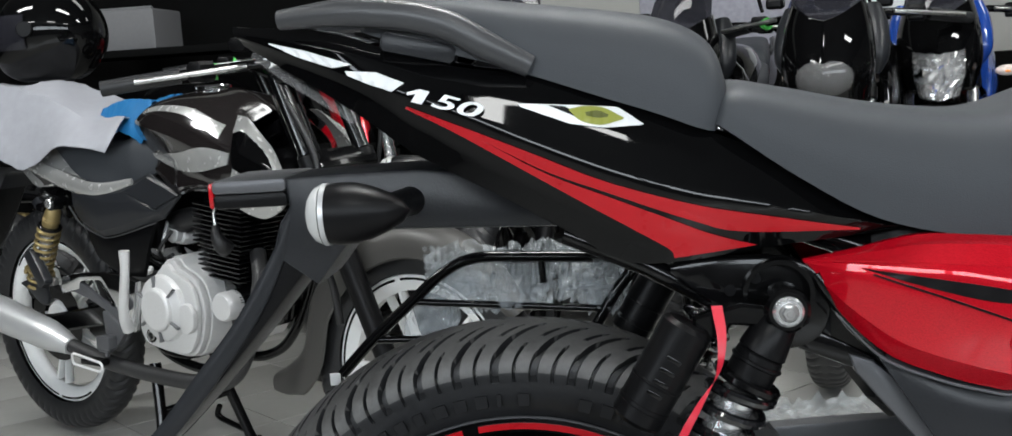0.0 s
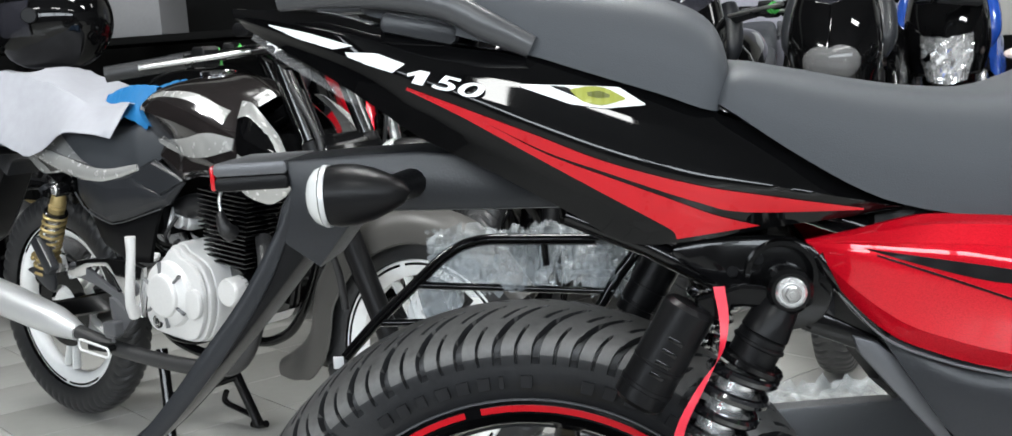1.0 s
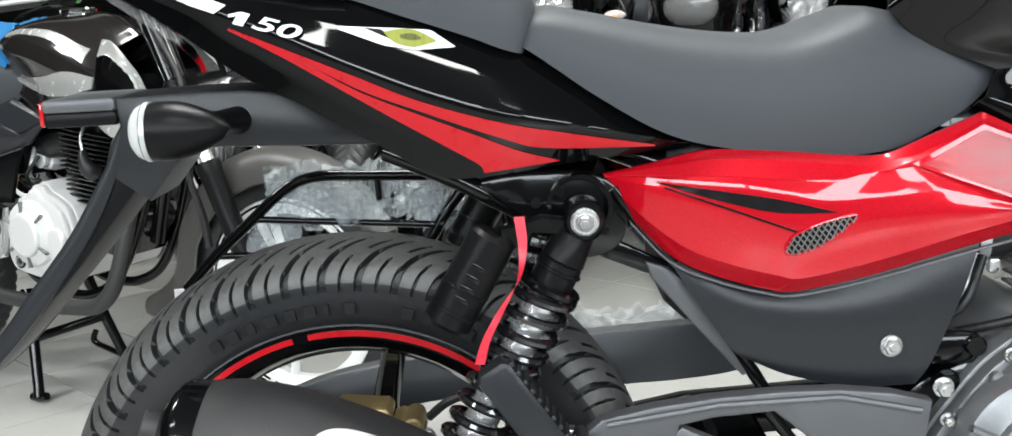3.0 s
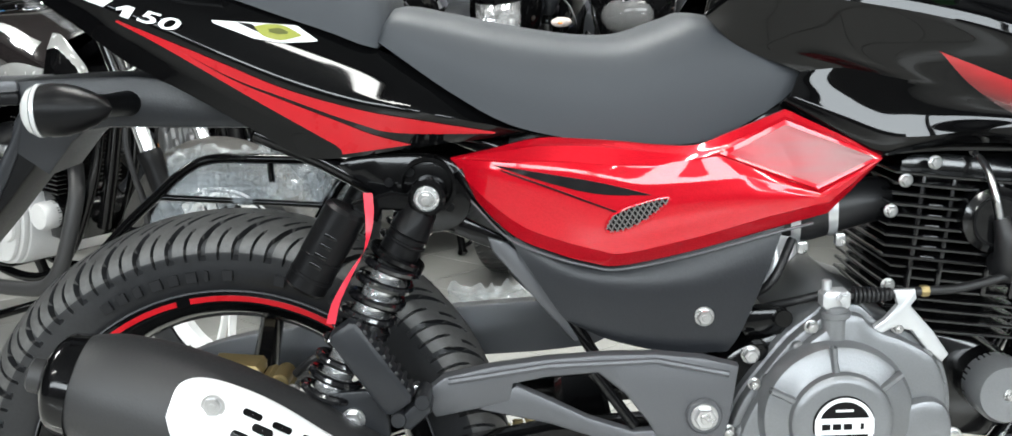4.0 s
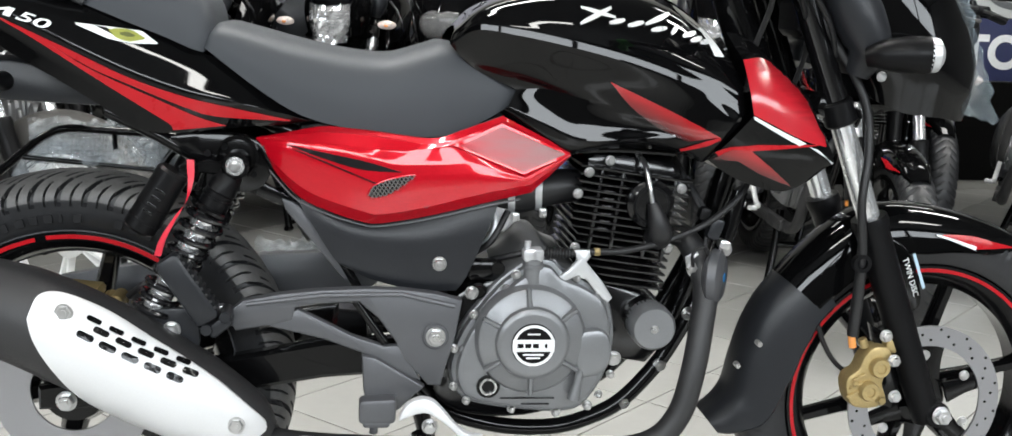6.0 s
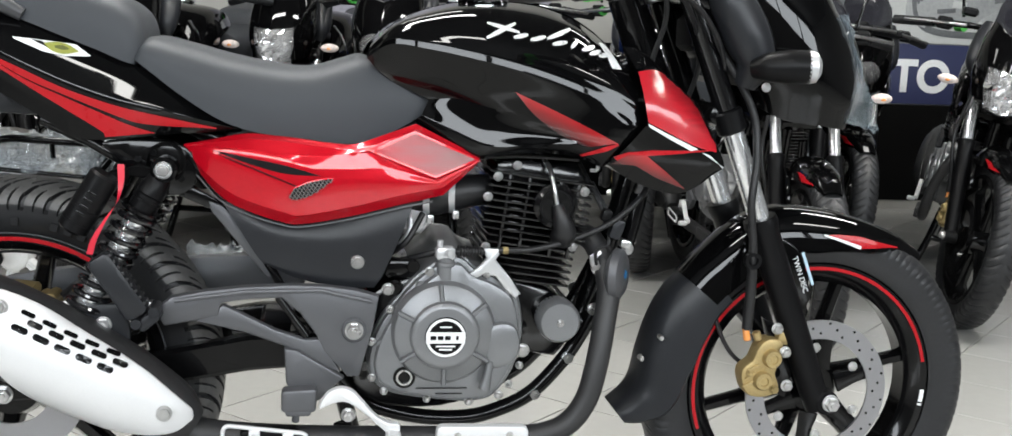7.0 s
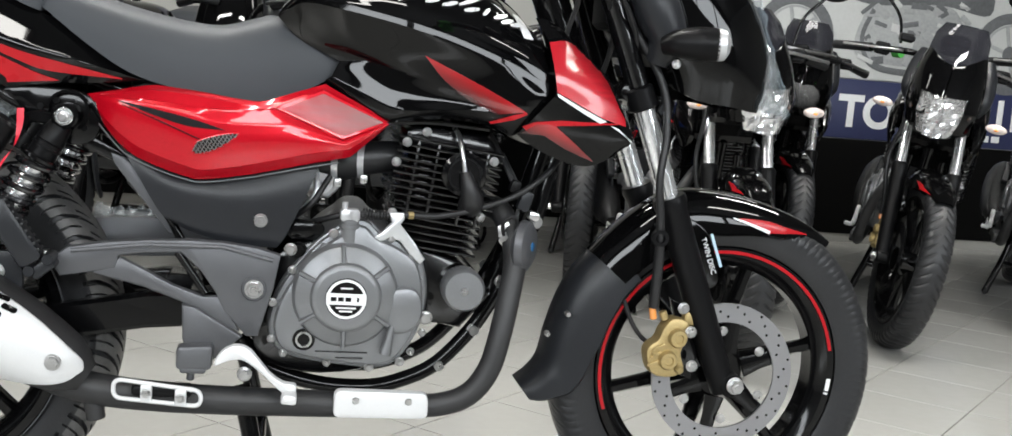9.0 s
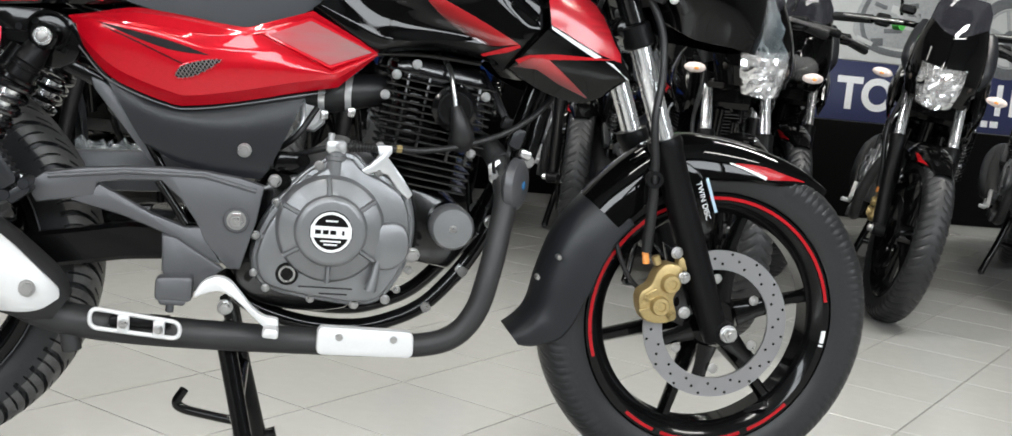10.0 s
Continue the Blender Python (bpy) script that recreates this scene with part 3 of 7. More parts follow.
def arch(curve, half, drop, n=40, m=17, th=0.004):
    c = cr(curve, n)
    t = np.gradient(c, axis=0)
    t /= np.linalg.norm(t, axis=1)[:, None]
    nrm = np.stack([-t[:, 1], t[:, 0]], 1)
    nrm *= np.sign((np.array((1.31, 0.31)) - c) @ np.ones(2) * 0 + np.sum((np.array((1.31, 0.31)) - c) * nrm, axis=1))[:, None]
    P, Q = np.zeros((n, m, 3)), np.zeros((n, m, 3))
    for i in range(n):
        u = i / (n - 1)
        hw = np.interp(u, np.linspace(0, 1, len(half)), half)
        dr = np.interp(u, np.linspace(0, 1, len(drop)), drop)
        for j, s in enumerate(np.linspace(-1, 1, m)):
            d = dr * abs(s) ** 2.6
            w = hw * math.sin(s * math.pi / 2 * 0.92)
            P[i, j] = (c[i, 0] + nrm[i, 0] * d, w, c[i, 1] + nrm[i, 1] * d)
            d2 = d + th
            Q[i, j] = (c[i, 0] + nrm[i, 0] * d2, w * 0.94, c[i, 1] + nrm[i, 1] * d2)
    return g_shell(P, Q - P)


mg = thing("front_mudguard", "", "")
mg.parent = bike
part("mudguard", arch(guard_top, [0.028, 0.057, 0.063, 0.062, 0.061, 0.060], [0.012, 0.045, 0.068, 0.072, 0.075, 0.07]), GLOSS_BLACK, mg, "glossy black front mudguard")
part("mud_flap", arch(flap, [0.060, 0.063, 0.064, 0.062, 0.046], [0.080, 0.088, 0.084, 0.066, 0.030], 40), GREY_PLASTIC, mg, "satin dark grey mud flap")
part("mudguard_stay", g_plate(cr([(1.215, 0.575), (1.262, 0.548), (1.287, 0.475), (1.270, 0.455), (1.245, 0.47), (1.21, 0.53)], 28, True), -0.075, -0.060, 0.003), GLOSS_BLACK, mg)
for x, z in ((1.032, 0.40), (1.000, 0.365)):
    part("rivet", g_cyl((x, -0.055, z), (x, -0.071, z), 0.0045, 12), STEEL, mg)


def arch_patch(curve, half, drop, u0, u1, s_top, s_low, lift=0.0015, n=18, m=7):
    """A sticker on the near side of an arch: between two lines of cross position along it."""
    c = cr(curve, 40)
    t = np.gradient(c, axis=0)
    t /= np.linalg.norm(t, axis=1)[:, None]
    nrm = np.stack([-t[:, 1], t[:, 0]], 1)
    nrm *= np.sign(np.sum((np.array((1.31, 0.31)) - c) * nrm, axis=1))[:, None]
    P = []
    for i, u in enumerate(np.linspace(u0, u1, n)):
        k = u * 39
        p = np.array([np.interp(k, range(40), c[:, j]) for j in (0, 1)])
        q = np.array([np.interp(k, range(40), nrm[:, j]) for j in (0, 1)])
        hw = np.interp(u, np.linspace(0, 1, len(half)), half) + lift
        dr = np.interp(u, np.linspace(0, 1, len(drop)), drop)
        f = i / (n - 1)
        a, b = s_top[0] * (1 - f) + s_top[1] * f, s_low[0] * (1 - f) + s_low[1] * f
        row = []
        for s in np.linspace(a, b, m):
            d = dr * abs(s) ** 2.6 - lift
            row.append((p[0] + q[0] * d, hw * math.sin(s * math.pi / 2 * 0.92), p[1] + q[1] * d))
        P.append(row)
    return g_shell(np.array(P), 0.0008)


GH, GD = [0.028, 0.057, 0.063, 0.062, 0.061, 0.060], [0.012, 0.045, 0.068, 0.072, 0.075, 0.07]
part("red_flash", arch_patch(guard_top, GH, GD, 0.11, 0.26, (-0.88, -0.80), (-0.90, -0.99)), DECAL_RED, mg, "red sticker")
part("red_flash", arch_patch(guard_top, GH, GD, 0.26, 0.37, (-0.80, -0.82), (-0.95, -0.83)), DECAL_RED, mg, "red sticker")
part("white_flash", arch_patch(guard_top, GH, GD, 0.25, 0.39, (-0.95, -0.82), (-1.0, -0.84), 0.0022), DECAL_WHITE, mg, "white sticker")

# tail
tail = Skin([
    [(-0.236, 0.930, 0.032), (-0.132, 0.868, 0.080), (-0.068, 0.822, 0.096), (-0.003, 0.787, 0.106), (0.062, 0.749, 0.113), (0.112, 0.720, 0.117), (0.165, 0.718, 0.118), (0.226, 0.725, 0.115), (0.343, 0.735, 0.111)],
    [(-0.240, 0.936, 0.034), (-0.118, 0.878, 0.084), (-0.055, 0.840, 0.099), (0.008, 0.806, 0.109), (0.070, 0.770, 0.116), (0.120, 0.746, 0.120), (0.175, 0.738, 0.121), (0.235, 0.734, 0.118), (0.344, 0.7355, 0.112)],
    [(-0.244, 0.940, 0.036), (-0.107, 0.889, 0.090), (-0.030, 0.859, 0.108), (0.041, 0.8255, 0.120), (0.105, 0.7985, 0.127), (0.168, 0.7775, 0.129), (0.230, 0.7645, 0.128), (0.288, 0.7510, 0.122), (0.345, 0.7375, 0.114)],
    [(-0.246, 0.944, 0.034), (-0.135, 0.918, 0.078), (-0.040, 0.884, 0.096), (0.034, 0.863, 0.105), (0.105, 0.836, 0.111), (0.176, 0.808, 0.114), (0.238, 0.784, 0.114), (0.292, 0.760, 0.112), (0.346, 0.738, 0.108)],
    [(-0.248, 0.949, 0.026), (-0.150, 0.936, 0.060), (-0.048, 0.902, 0.082), (0.036, 0.885, 0.090), (0.107, 0.862, 0.095), (0.180, 0.832, 0.099), (0.242, 0.804, 0.101), (0.295, 0.774, 0.102), (0.348, 0.7385, 0.102)],
], 72, 26, False)
tp = thing("tail_fairing", "", "")
tp.parent = bike
tside = part("tail_panel", tail.geo(-1), GLOSS_BLACK, tp, "glossy black tail panel with red stickers")
part("tail_panel", tail.geo(1), GLOSS_BLACK, tp, "glossy black tail panel")
top_row = tail.P[:, -1]
G = np.array([[(p[0], s * p[2] * 0.98, p[1] - 0.004 + 0.006 * (1 - s * s)) for s in np.linspace(-1, 1, 9)] for p in top_row])
part("tail_cover", g_shell(G, (0, 0, -0.004)), GLOSS_BLACK, tp)
low_row = tail.P[:40, 0]
G = np.array([[(p[0], s * p[2] * 0.97, p[1] + 0.004) for s in np.linspace(-1, 1, 7)] for p in low_row])
part("tail_underside", g_shell(G, (0, 0, 0.004)), MATTE_BLACK, tp)
part("red_stripe", tail.strip([(-0.074, 0.8655), (-0.010, 0.8385), (0.041, 0.8165), (0.099, 0.7910), (0.173, 0.7675), (0.233, 0.7545), (0.312, 0.7385)], [(-0.073, 0.8645), (-0.010, 0.8330), (0.047, 0.8025), (0.098, 0.7820), (0.172, 0.7530), (0.214, 0.7415), (0.312, 0.7370)]), DECAL_RED, tside, "red stripe sticker")
part("red_stripe", tail.strip([(-0.074, 0.8645), (-0.010, 0.8330), (0.046, 0.8010), (0.098, 0.7785), (0.150, 0.7565), (0.187, 0.7405), (0.225, 0.7285)], [(-0.075, 0.8635), (-0.028, 0.8380), (0.023, 0.8070), (0.081, 0.7715), (0.125, 0.7450), (0.150, 0.7290), (0.154, 0.7210)]), DECAL_RED, tside, "broad red stripe sticker")
part("white_flash", tail.strip([(-0.206, 0.9305), (-0.166, 0.9200), (-0.122, 0.9050)], [(-0.206, 0.9295), (-0.178, 0.9160), (-0.142, 0.9035)], curve=False, off=0.003), DECAL_WHITE, tside, "white sticker")
part("white_flash", tail.strip([(-0.130, 0.9000), (-0.100, 0.8970), (-0.074, 0.8860)], [(-0.128, 0.8960), (-0.108, 0.8870), (-0.086, 0.8790)], curve=False, off=0.003), DECAL_WHITE, tside, "white sticker")
SLOPE = Matrix.Rotation(radians(90), 4, "X")
NUM = Matrix.Translation((-0.042, 0, 0.8675)) @ Matrix.Rotation(radians(17.5), 4, "Y")
fig_one = g_plate([(0.0056 * x + 0.004 * z, 0.0125 * (z - 0.5)) for x, z in ((0.0, 0.58), (1.6, 1.0), (3.2, 1.0), (3.2, 0.0), (1.4, 0.0), (1.4, 0.62), (0.3, 0.36))], -0.0004, 0.0004, 0.0001)
fig_rest = words("50", 0.0180, NUM @ Matrix.Translation((0.0130, 0, 0)) @ Matrix.Diagonal((2.45, 1, 1, 1)) @ SLOPE, 0.0008, 0.25, 0.0003)
part("number_lettering", tail.lay(join(moved(fig_one, NUM @ Matrix.Translation((-0.0335, 0, 0))), fig_rest), off=0.004), DECAL_WHITE, tside, "white engine size figures 150")
part("white_block", tail.strip([(0.026, 0.862), (0.075, 0.8575), (0.112, 0.8535), (0.134, 0.8375)], [(0.028, 0.8590), (0.070, 0.8420), (0.100, 0.8365), (0.132, 0.8368)], curve=False), DECAL_WHITE, tside, "white and lime sticker")
part("dark_gap", tail.strip([(0.052, 0.8590), (0.066, 0.8570)], [(0.090, 0.8405), (0.098, 0.8390)], curve=False, off=0.0018), DECAL_DARK, tside)
part("lime_block", tail.strip([(0.070, 0.8545), (0.084, 0.8560), (0.100, 0.8535), (0.117, 0.8440)], [(0.070, 0.8535), (0.080, 0.8440), (0.097, 0.8395), (0.116, 0.8425)], off=0.0024), DECAL_LIME, tside, "lime sticker")
part("lime_ring", tail.strip([(0.084, 0.8510), (0.095, 0.8515), (0.104, 0.8475)], [(0.085, 0.8480), (0.094, 0.8455), (0.103, 0.8455)], off=0.0030), mat("dark_lime_sticker", (0.10, 0.11, 0.02), 0.4), tside)
part("tail_lamp", g_shell(np.array([[(x, s * w, z) for s in np.linspace(-1, 1, 7)] for x, z, w in ((-0.228, 0.926, 0.026), (-0.195, 0.902, 0.044), (-0.160, 0.880, 0.058), (-0.125, 0.858, 0.068))]), (-0.005, 0, -0.006)), LENS_CLEAR, tp, "clear tail lamp lens")
# grab rail
for s in (-1, 1):
    part("grab_rail", g_tube(cr([(-0.190, s * 0.068, 0.950), (-0.13, s * 0.083, 0.9515), (-0.07, s * 0.092, 0.9445), (-0.030, s * 0.097, 0.932), (0.0, s * 0.099, 0.914), (0.038, s * 0.096, 0.893)], 40), [0.009, 0.0125, 0.0135, 0.0135, 0.013, 0.010], 16, squash=0.8), GRAB, tp, "satin dark grey grab rail")
    part("rail_bracket", g_box((-0.062, s * 0.075, 0.916), (0.07, 0.02, 0.018), 0.004, Matrix.Rotation(0.25, 4, "Y")), GREY_PLASTIC, tp)

# seats


def seat_geo(stations, m=26, belly=0.3):
    """stations: x at the lower edge, z there, x on top, z on top, half width."""
    c = cr(stations, 44)
    P = []
    for xl, zl, xt, zt, w in c:
        row = []
        for j, a in enumerate(np.linspace(0, math.pi, m)):
            ca, sa = math.cos(a), math.sin(a)
            yy = -w * np.sign(ca) * abs(ca) ** 0.42
            k = abs(sa) ** 0.62
            row.append((xl + (xt - xl) * k, yy, zl + (zt - zl) * k))
        P.append(row)
    P = np.array(P)
    V, F = g_grid(P)
    n = len(c)
    F += [tuple(range(m)), tuple((n - 1) * m + j for j in range(m))]
    F += [(i * m, (i + 1) * m, (i + 1) * m + m - 1, i * m + m - 1) for i in range(n - 1)]
    return V, F


seat = thing("seat", "", "")
seat.parent = bike
part("rider_seat", seat_geo([(0.192, 0.834, 0.196, 0.842, 0.100), (0.204, 0.828, 0.212, 0.868, 0.112), (0.262, 0.785, 0.261, 0.860, 0.120), (0.324, 0.748, 0.323, 0.845, 0.126), (0.390, 0.730, 0.395, 0.832, 0.126), (0.450, 0.722, 0.449, 0.830, 0.122), (0.500, 0.719, 0.500, 0.845, 0.116), (0.540, 0.724, 0.528, 0.851, 0.110), (0.590, 0.746, 0.586, 0.834, 0.100), (0.622, 0.768, 0.625, 0.820, 0.092), (0.640, 0.795, 0.643, 0.808, 0.086)]), SEAT_VINYL, seat, "grey-black vinyl rider seat")
part("pillion_seat", seat_geo([(-0.118, 0.936, -0.116, 0.944, 0.060), (-0.105, 0.930, -0.104, 0.962, 0.068), (-0.05, 0.914, -0.04, 0.963, 0.080), (0.02, 0.892, 0.03, 0.952, 0.092), (0.09, 0.866, 0.10, 0.941, 0.102), (0.145, 0.846, 0.158, 0.928, 0.108), (0.176, 0.833, 0.196, 0.905, 0.110), (0.192, 0.828, 0.209, 0.868, 0.106), (0.196, 0.828, 0.203, 0.848, 0.100)]), SEAT_VINYL, seat, "grey-black vinyl pillion seat")
part("seat_base", g_box((0.12, 0, 0.80), (0.28, 0.17, 0.05), 0.01, Matrix.Rotation(0.36, 4, "Y")), MATTE_BLACK, seat)

# rear mudguard, number plate arm and lamp
rm = thing("rear_mudguard", "", "")
rm.parent = bike
part("arm", g_plate([(-0.205, 0.804), (-0.150, 0.806), (-0.078, 0.806), (-0.030, 0.800), (0.030, 0.782), (0.070, 0.765), (0.070, 0.744), (0.0, 0.746), (-0.107, 0.750), (-0.135, 0.747), (-0.150, 0.735), (-0.180, 0.700), (-0.222, 0.732), (-0.213, 0.760), (-0.202, 0.776)], -0.052, 0.052, 0.005), GREY_PLASTIC, rm, "dark grey plastic rear mudguard arm")
flap_out = cr([(-0.206, 0.757), (-0.219, 0.726), (-0.255, 0.668), (-0.306, 0.606), (-0.349, 0.559), (-0.398, 0.517), (-0.450, 0.492)], 30).tolist()
flap_in = cr([(-0.452, 0.486), (-0.395, 0.508), (-0.347, 0.547), (-0.304, 0.590), (-0.255, 0.641), (-0.200, 0.703), (-0.165, 0.742)], 30).tolist()
part("flap", g_plate(flap_out + flap_in, -0.050, 0.050, 0.006), MATTE_BLACK, rm, "long matte black mudguard flap", sharp=30)
for s in (-1, 1):
    lip = [(p[0] + 0.004, s * 0.0505, p[1]) for p in cr([(-0.205, 0.768), (-0.222, 0.727), (-0.258, 0.668), (-0.309, 0.606), (-0.351, 0.559), (-0.398, 0.517), (-0.448, 0.491)], 40)]
    part("flap_lip", g_tube(lip, [0.003, 0.009, 0.011, 0.009, 0.006], 10, squash=0.5), GREY_PLASTIC, rm, "dark grey raised lip of the flap")
pl = part("plate_lamp_box", g_box((-0.238, 0, 0.785), (0.072, 0.11, 0.014), 0.003), MATTE_BLACK, rm, "black box over the number plate")
part("box_cover", g_box((-0.238, 0, 0.7985), (0.072, 0.112, 0.013), 0.003), HOLDER_GREY, pl, "grey cover strip")
part("reflector", g_box((-0.2755, 0, 0.791), (0.005, 0.108, 0.024), 0.0018), LENS_RED, pl, "red reflector")
for s in (-1, 1):
    drop = g_lathe([(-0.028, 0.0255), (-0.018, 0.0270), (-0.004, 0.0262), (0.010, 0.0225), (0.024, 0.0165), (0.036, 0.0095), (0.042, 0.0)], (0, 0, 0), 36)
    toward = Matrix.Translation((-0.110, s * 0.150, 0.779)) @ Matrix.Rotation(radians(-90), 4, "Z")
    blink = part("indicator", moved(drop, toward), MATTE_BLACK, rm, "black rear indicator with a clear lens")
    part("lens_ring", moved(g_ring((0, 0, 0), 0.020, 0.0268, -0.0318, -0.0275, 36), toward), SATIN_SILVER, blink, "silver lens ring")
    part("lens", moved(g_lathe([(-0.033, 0.0262), (-0.039, 0.0235), (-0.044, 0.0175), (-0.047, 0.009), (-0.048, 0.0)], (0, 0, 0), 32), toward), CLEAR_SHELL, blink, "clear indicator lens")
    part("stalk", g_tube([(-0.100, s * 0.140, 0.780), (-0.092, s * 0.10, 0.778), (-0.085, s * 0.05, 0.776)], [0.014, 0.012, 0.014], 14), MATTE_BLACK, blink)

# side panel and cover
# rows of the panel from its lower edge up, as (x, z, half width)
PANEL_A = [(0.2640, 0.7100, 0.1080), (0.2920, 0.6670, 0.1240), (0.3270, 0.6330, 0.1340), (0.3670, 0.6150, 0.1390), (0.4060, 0.6030, 0.1410), (0.4350, 0.5990, 0.1410), (0.5030, 0.6100, 0.1390), (0.5900, 0.6310, 0.1360), (0.6520, 0.6450, 0.1300), (0.7090, 0.6980, 0.1220)]
PANEL_B = [(0.2640, 0.7102, 0.1100), (0.2960, 0.6760, 0.1340), (0.3350, 0.6460, 0.1470), (0.3750, 0.6300, 0.1530), (0.4130, 0.6190, 0.1560), (0.4390, 0.6150, 0.1560), (0.5060, 0.6270, 0.1530), (0.5870, 0.6470, 0.1490), (0.6510, 0.6590, 0.1410), (0.7080, 0.6985, 0.1250)]
PANEL_C = [(0.2650, 0.7106, 0.1110), (0.3010, 0.7000, 0.1370), (0.3400, 0.6850, 0.1510), (0.3790, 0.6710, 0.1580), (0.4170, 0.6590, 0.1620), (0.4510, 0.6530, 0.1620), (0.5080, 0.6600, 0.1590), (0.5770, 0.6660, 0.1530), (0.6440, 0.6640, 0.1435), (0.7080, 0.6988, 0.1260)]
PANEL_D = [(0.2650, 0.7108, 0.1110), (0.3030, 0.7090, 0.1365), (0.3430, 0.7050, 0.1505), (0.3830, 0.7010, 0.1575), (0.4200, 0.6940, 0.1605), (0.4580, 0.6860, 0.1605), (0.5080, 0.6860, 0.1575), (0.5580, 0.6880, 0.1520), (0.6415, 0.6665, 0.1425), (0.7080, 0.6992, 0.1260)]
PANEL_E = [(0.2650, 0.7110, 0.1115), (0.3040, 0.7125, 0.1330), (0.3470, 0.7115, 0.1460), (0.3900, 0.7090, 0.1520), (0.4280, 0.7050, 0.1550), (0.4700, 0.7040, 0.1550), (0.5110, 0.7085, 0.1530), (0.5390, 0.7100, 0.1485), (0.6400, 0.6690, 0.1395), (0.7070, 0.6996, 0.1260)]
PANEL_F = [(0.2650, 0.7112, 0.1115), (0.3040, 0.7132, 0.1330), (0.3470, 0.7122, 0.1460), (0.3900, 0.7097, 0.1520), (0.4280, 0.7057, 0.1550), (0.4700, 0.7047, 0.1550), (0.5110, 0.7092, 0.1530), (0.5370, 0.7130, 0.1510), (0.6380, 0.6730, 0.1450), (0.7060, 0.7003, 0.1285)]
PANEL_G = [(0.2650, 0.7114, 0.1110), (0.3040, 0.7180, 0.1280), (0.3560, 0.7250, 0.1380), (0.4020, 0.7240, 0.1430), (0.4400, 0.7200, 0.1450), (0.4820, 0.7150, 0.1460), (0.5160, 0.7130, 0.1470), (0.5420, 0.7160, 0.1502), (0.6060, 0.7430, 0.1340), (0.7050, 0.7010, 0.1270)]
PANEL_H = [(0.2640, 0.7118, 0.1100), (0.3040, 0.7190, 0.1260), (0.3560, 0.7265, 0.1345), (0.4020, 0.7255, 0.1385), (0.4400, 0.7215, 0.1405), (0.4820, 0.7170, 0.1415), (0.5170, 0.7155, 0.1425), (0.5460, 0.7205, 0.1435), (0.6060, 0.7465, 0.1305), (0.7070, 0.7020, 0.1250)]
PANEL_I = [(0.2640, 0.7122, 0.1090), (0.3040, 0.7210, 0.1200), (0.3560, 0.7320, 0.1270), (0.4020, 0.7300, 0.1300), (0.4400, 0.7265, 0.1320), (0.4820, 0.7215, 0.1330), (0.5170, 0.7205, 0.1340), (0.5500, 0.7320, 0.1340), (0.6080, 0.7530, 0.1270), (0.7070, 0.7040, 0.1220)]
PANEL_ROLL = [(x, z + 0.0032 * f, w - 0.0008 * f) for (x, z, w), f in zip(PANEL_D, (0.05, 0.6, 1, 1, 1, 1, 1, 1, 0.3, 0.05))]
panel = CreasedSkin([[PANEL_A, PANEL_B], [PANEL_B, PANEL_C, PANEL_D], [PANEL_D, PANEL_ROLL], [PANEL_ROLL, PANEL_E], [PANEL_E, PANEL_F], [PANEL_F, PANEL_G], [PANEL_G, PANEL_H], [PANEL_H, PANEL_I]], 90, 16, corner=7)
sp = thing("side_panel", "", "")
sp.parent = bike
pn = part("red_panel", panel.geo(-1, 0.006), CANDY_RED, sp, "candy red side panel", sharp=24)
part("red_panel", panel.geo(1, 0.006), CANDY_RED, sp, "candy red side panel")
part("dark_flash", panel.strip([(0.308, 0.708), (0.364, 0.699), (0.417, 0.689), (0.466, 0.6755)], [(0.310, 0.7070), (0.364, 0.690), (0.413, 0.678), (0.466, 0.6748)]), DECAL_DARK, pn, "black flash sticker")
# shadow under the panel's crease, painted as a thin black strip
part("dark_line", panel.strip([(0.316, 0.7035), (0.371, 0.6838), (0.432, 0.6598)], [(0.316, 0.7020), (0.371, 0.6818), (0.432, 0.6580)], off=0.0016), DECAL_DARK, pn, "thin black line painted as the crease shadow")
VENT = cr([(0.421, 0.641), (0.423, 0.650), (0.431, 0.658), (0.455, 0.667), (0.484, 0.6715), (0.474, 0.660), (0.451, 0.645), (0.430, 0.6385)], 40, True)
VC = VENT.mean(0)
mesh_in = g_shell(np.array([[(q[0], -(panel.y(*q) + 0.0015), q[1]) for q in (VC + (p - VC) * f for f in (1.0, 0.75, 0.5, 0.25, 0.03))] for p in np.vstack([VENT, VENT[:1]])]), 0.001)
part("vent_lip", g_tube([(p[0], -(panel.y(*p) + 0.0008), p[1]) for p in np.vstack([VENT, VENT[:1]])], 0.0016, 8, False), CANDY_RED, pn, "raised red lip round the vent")
inl = part("inlet", mesh_in, DECAL_DARK, pn, "black recess behind a wire mesh")
wires = []
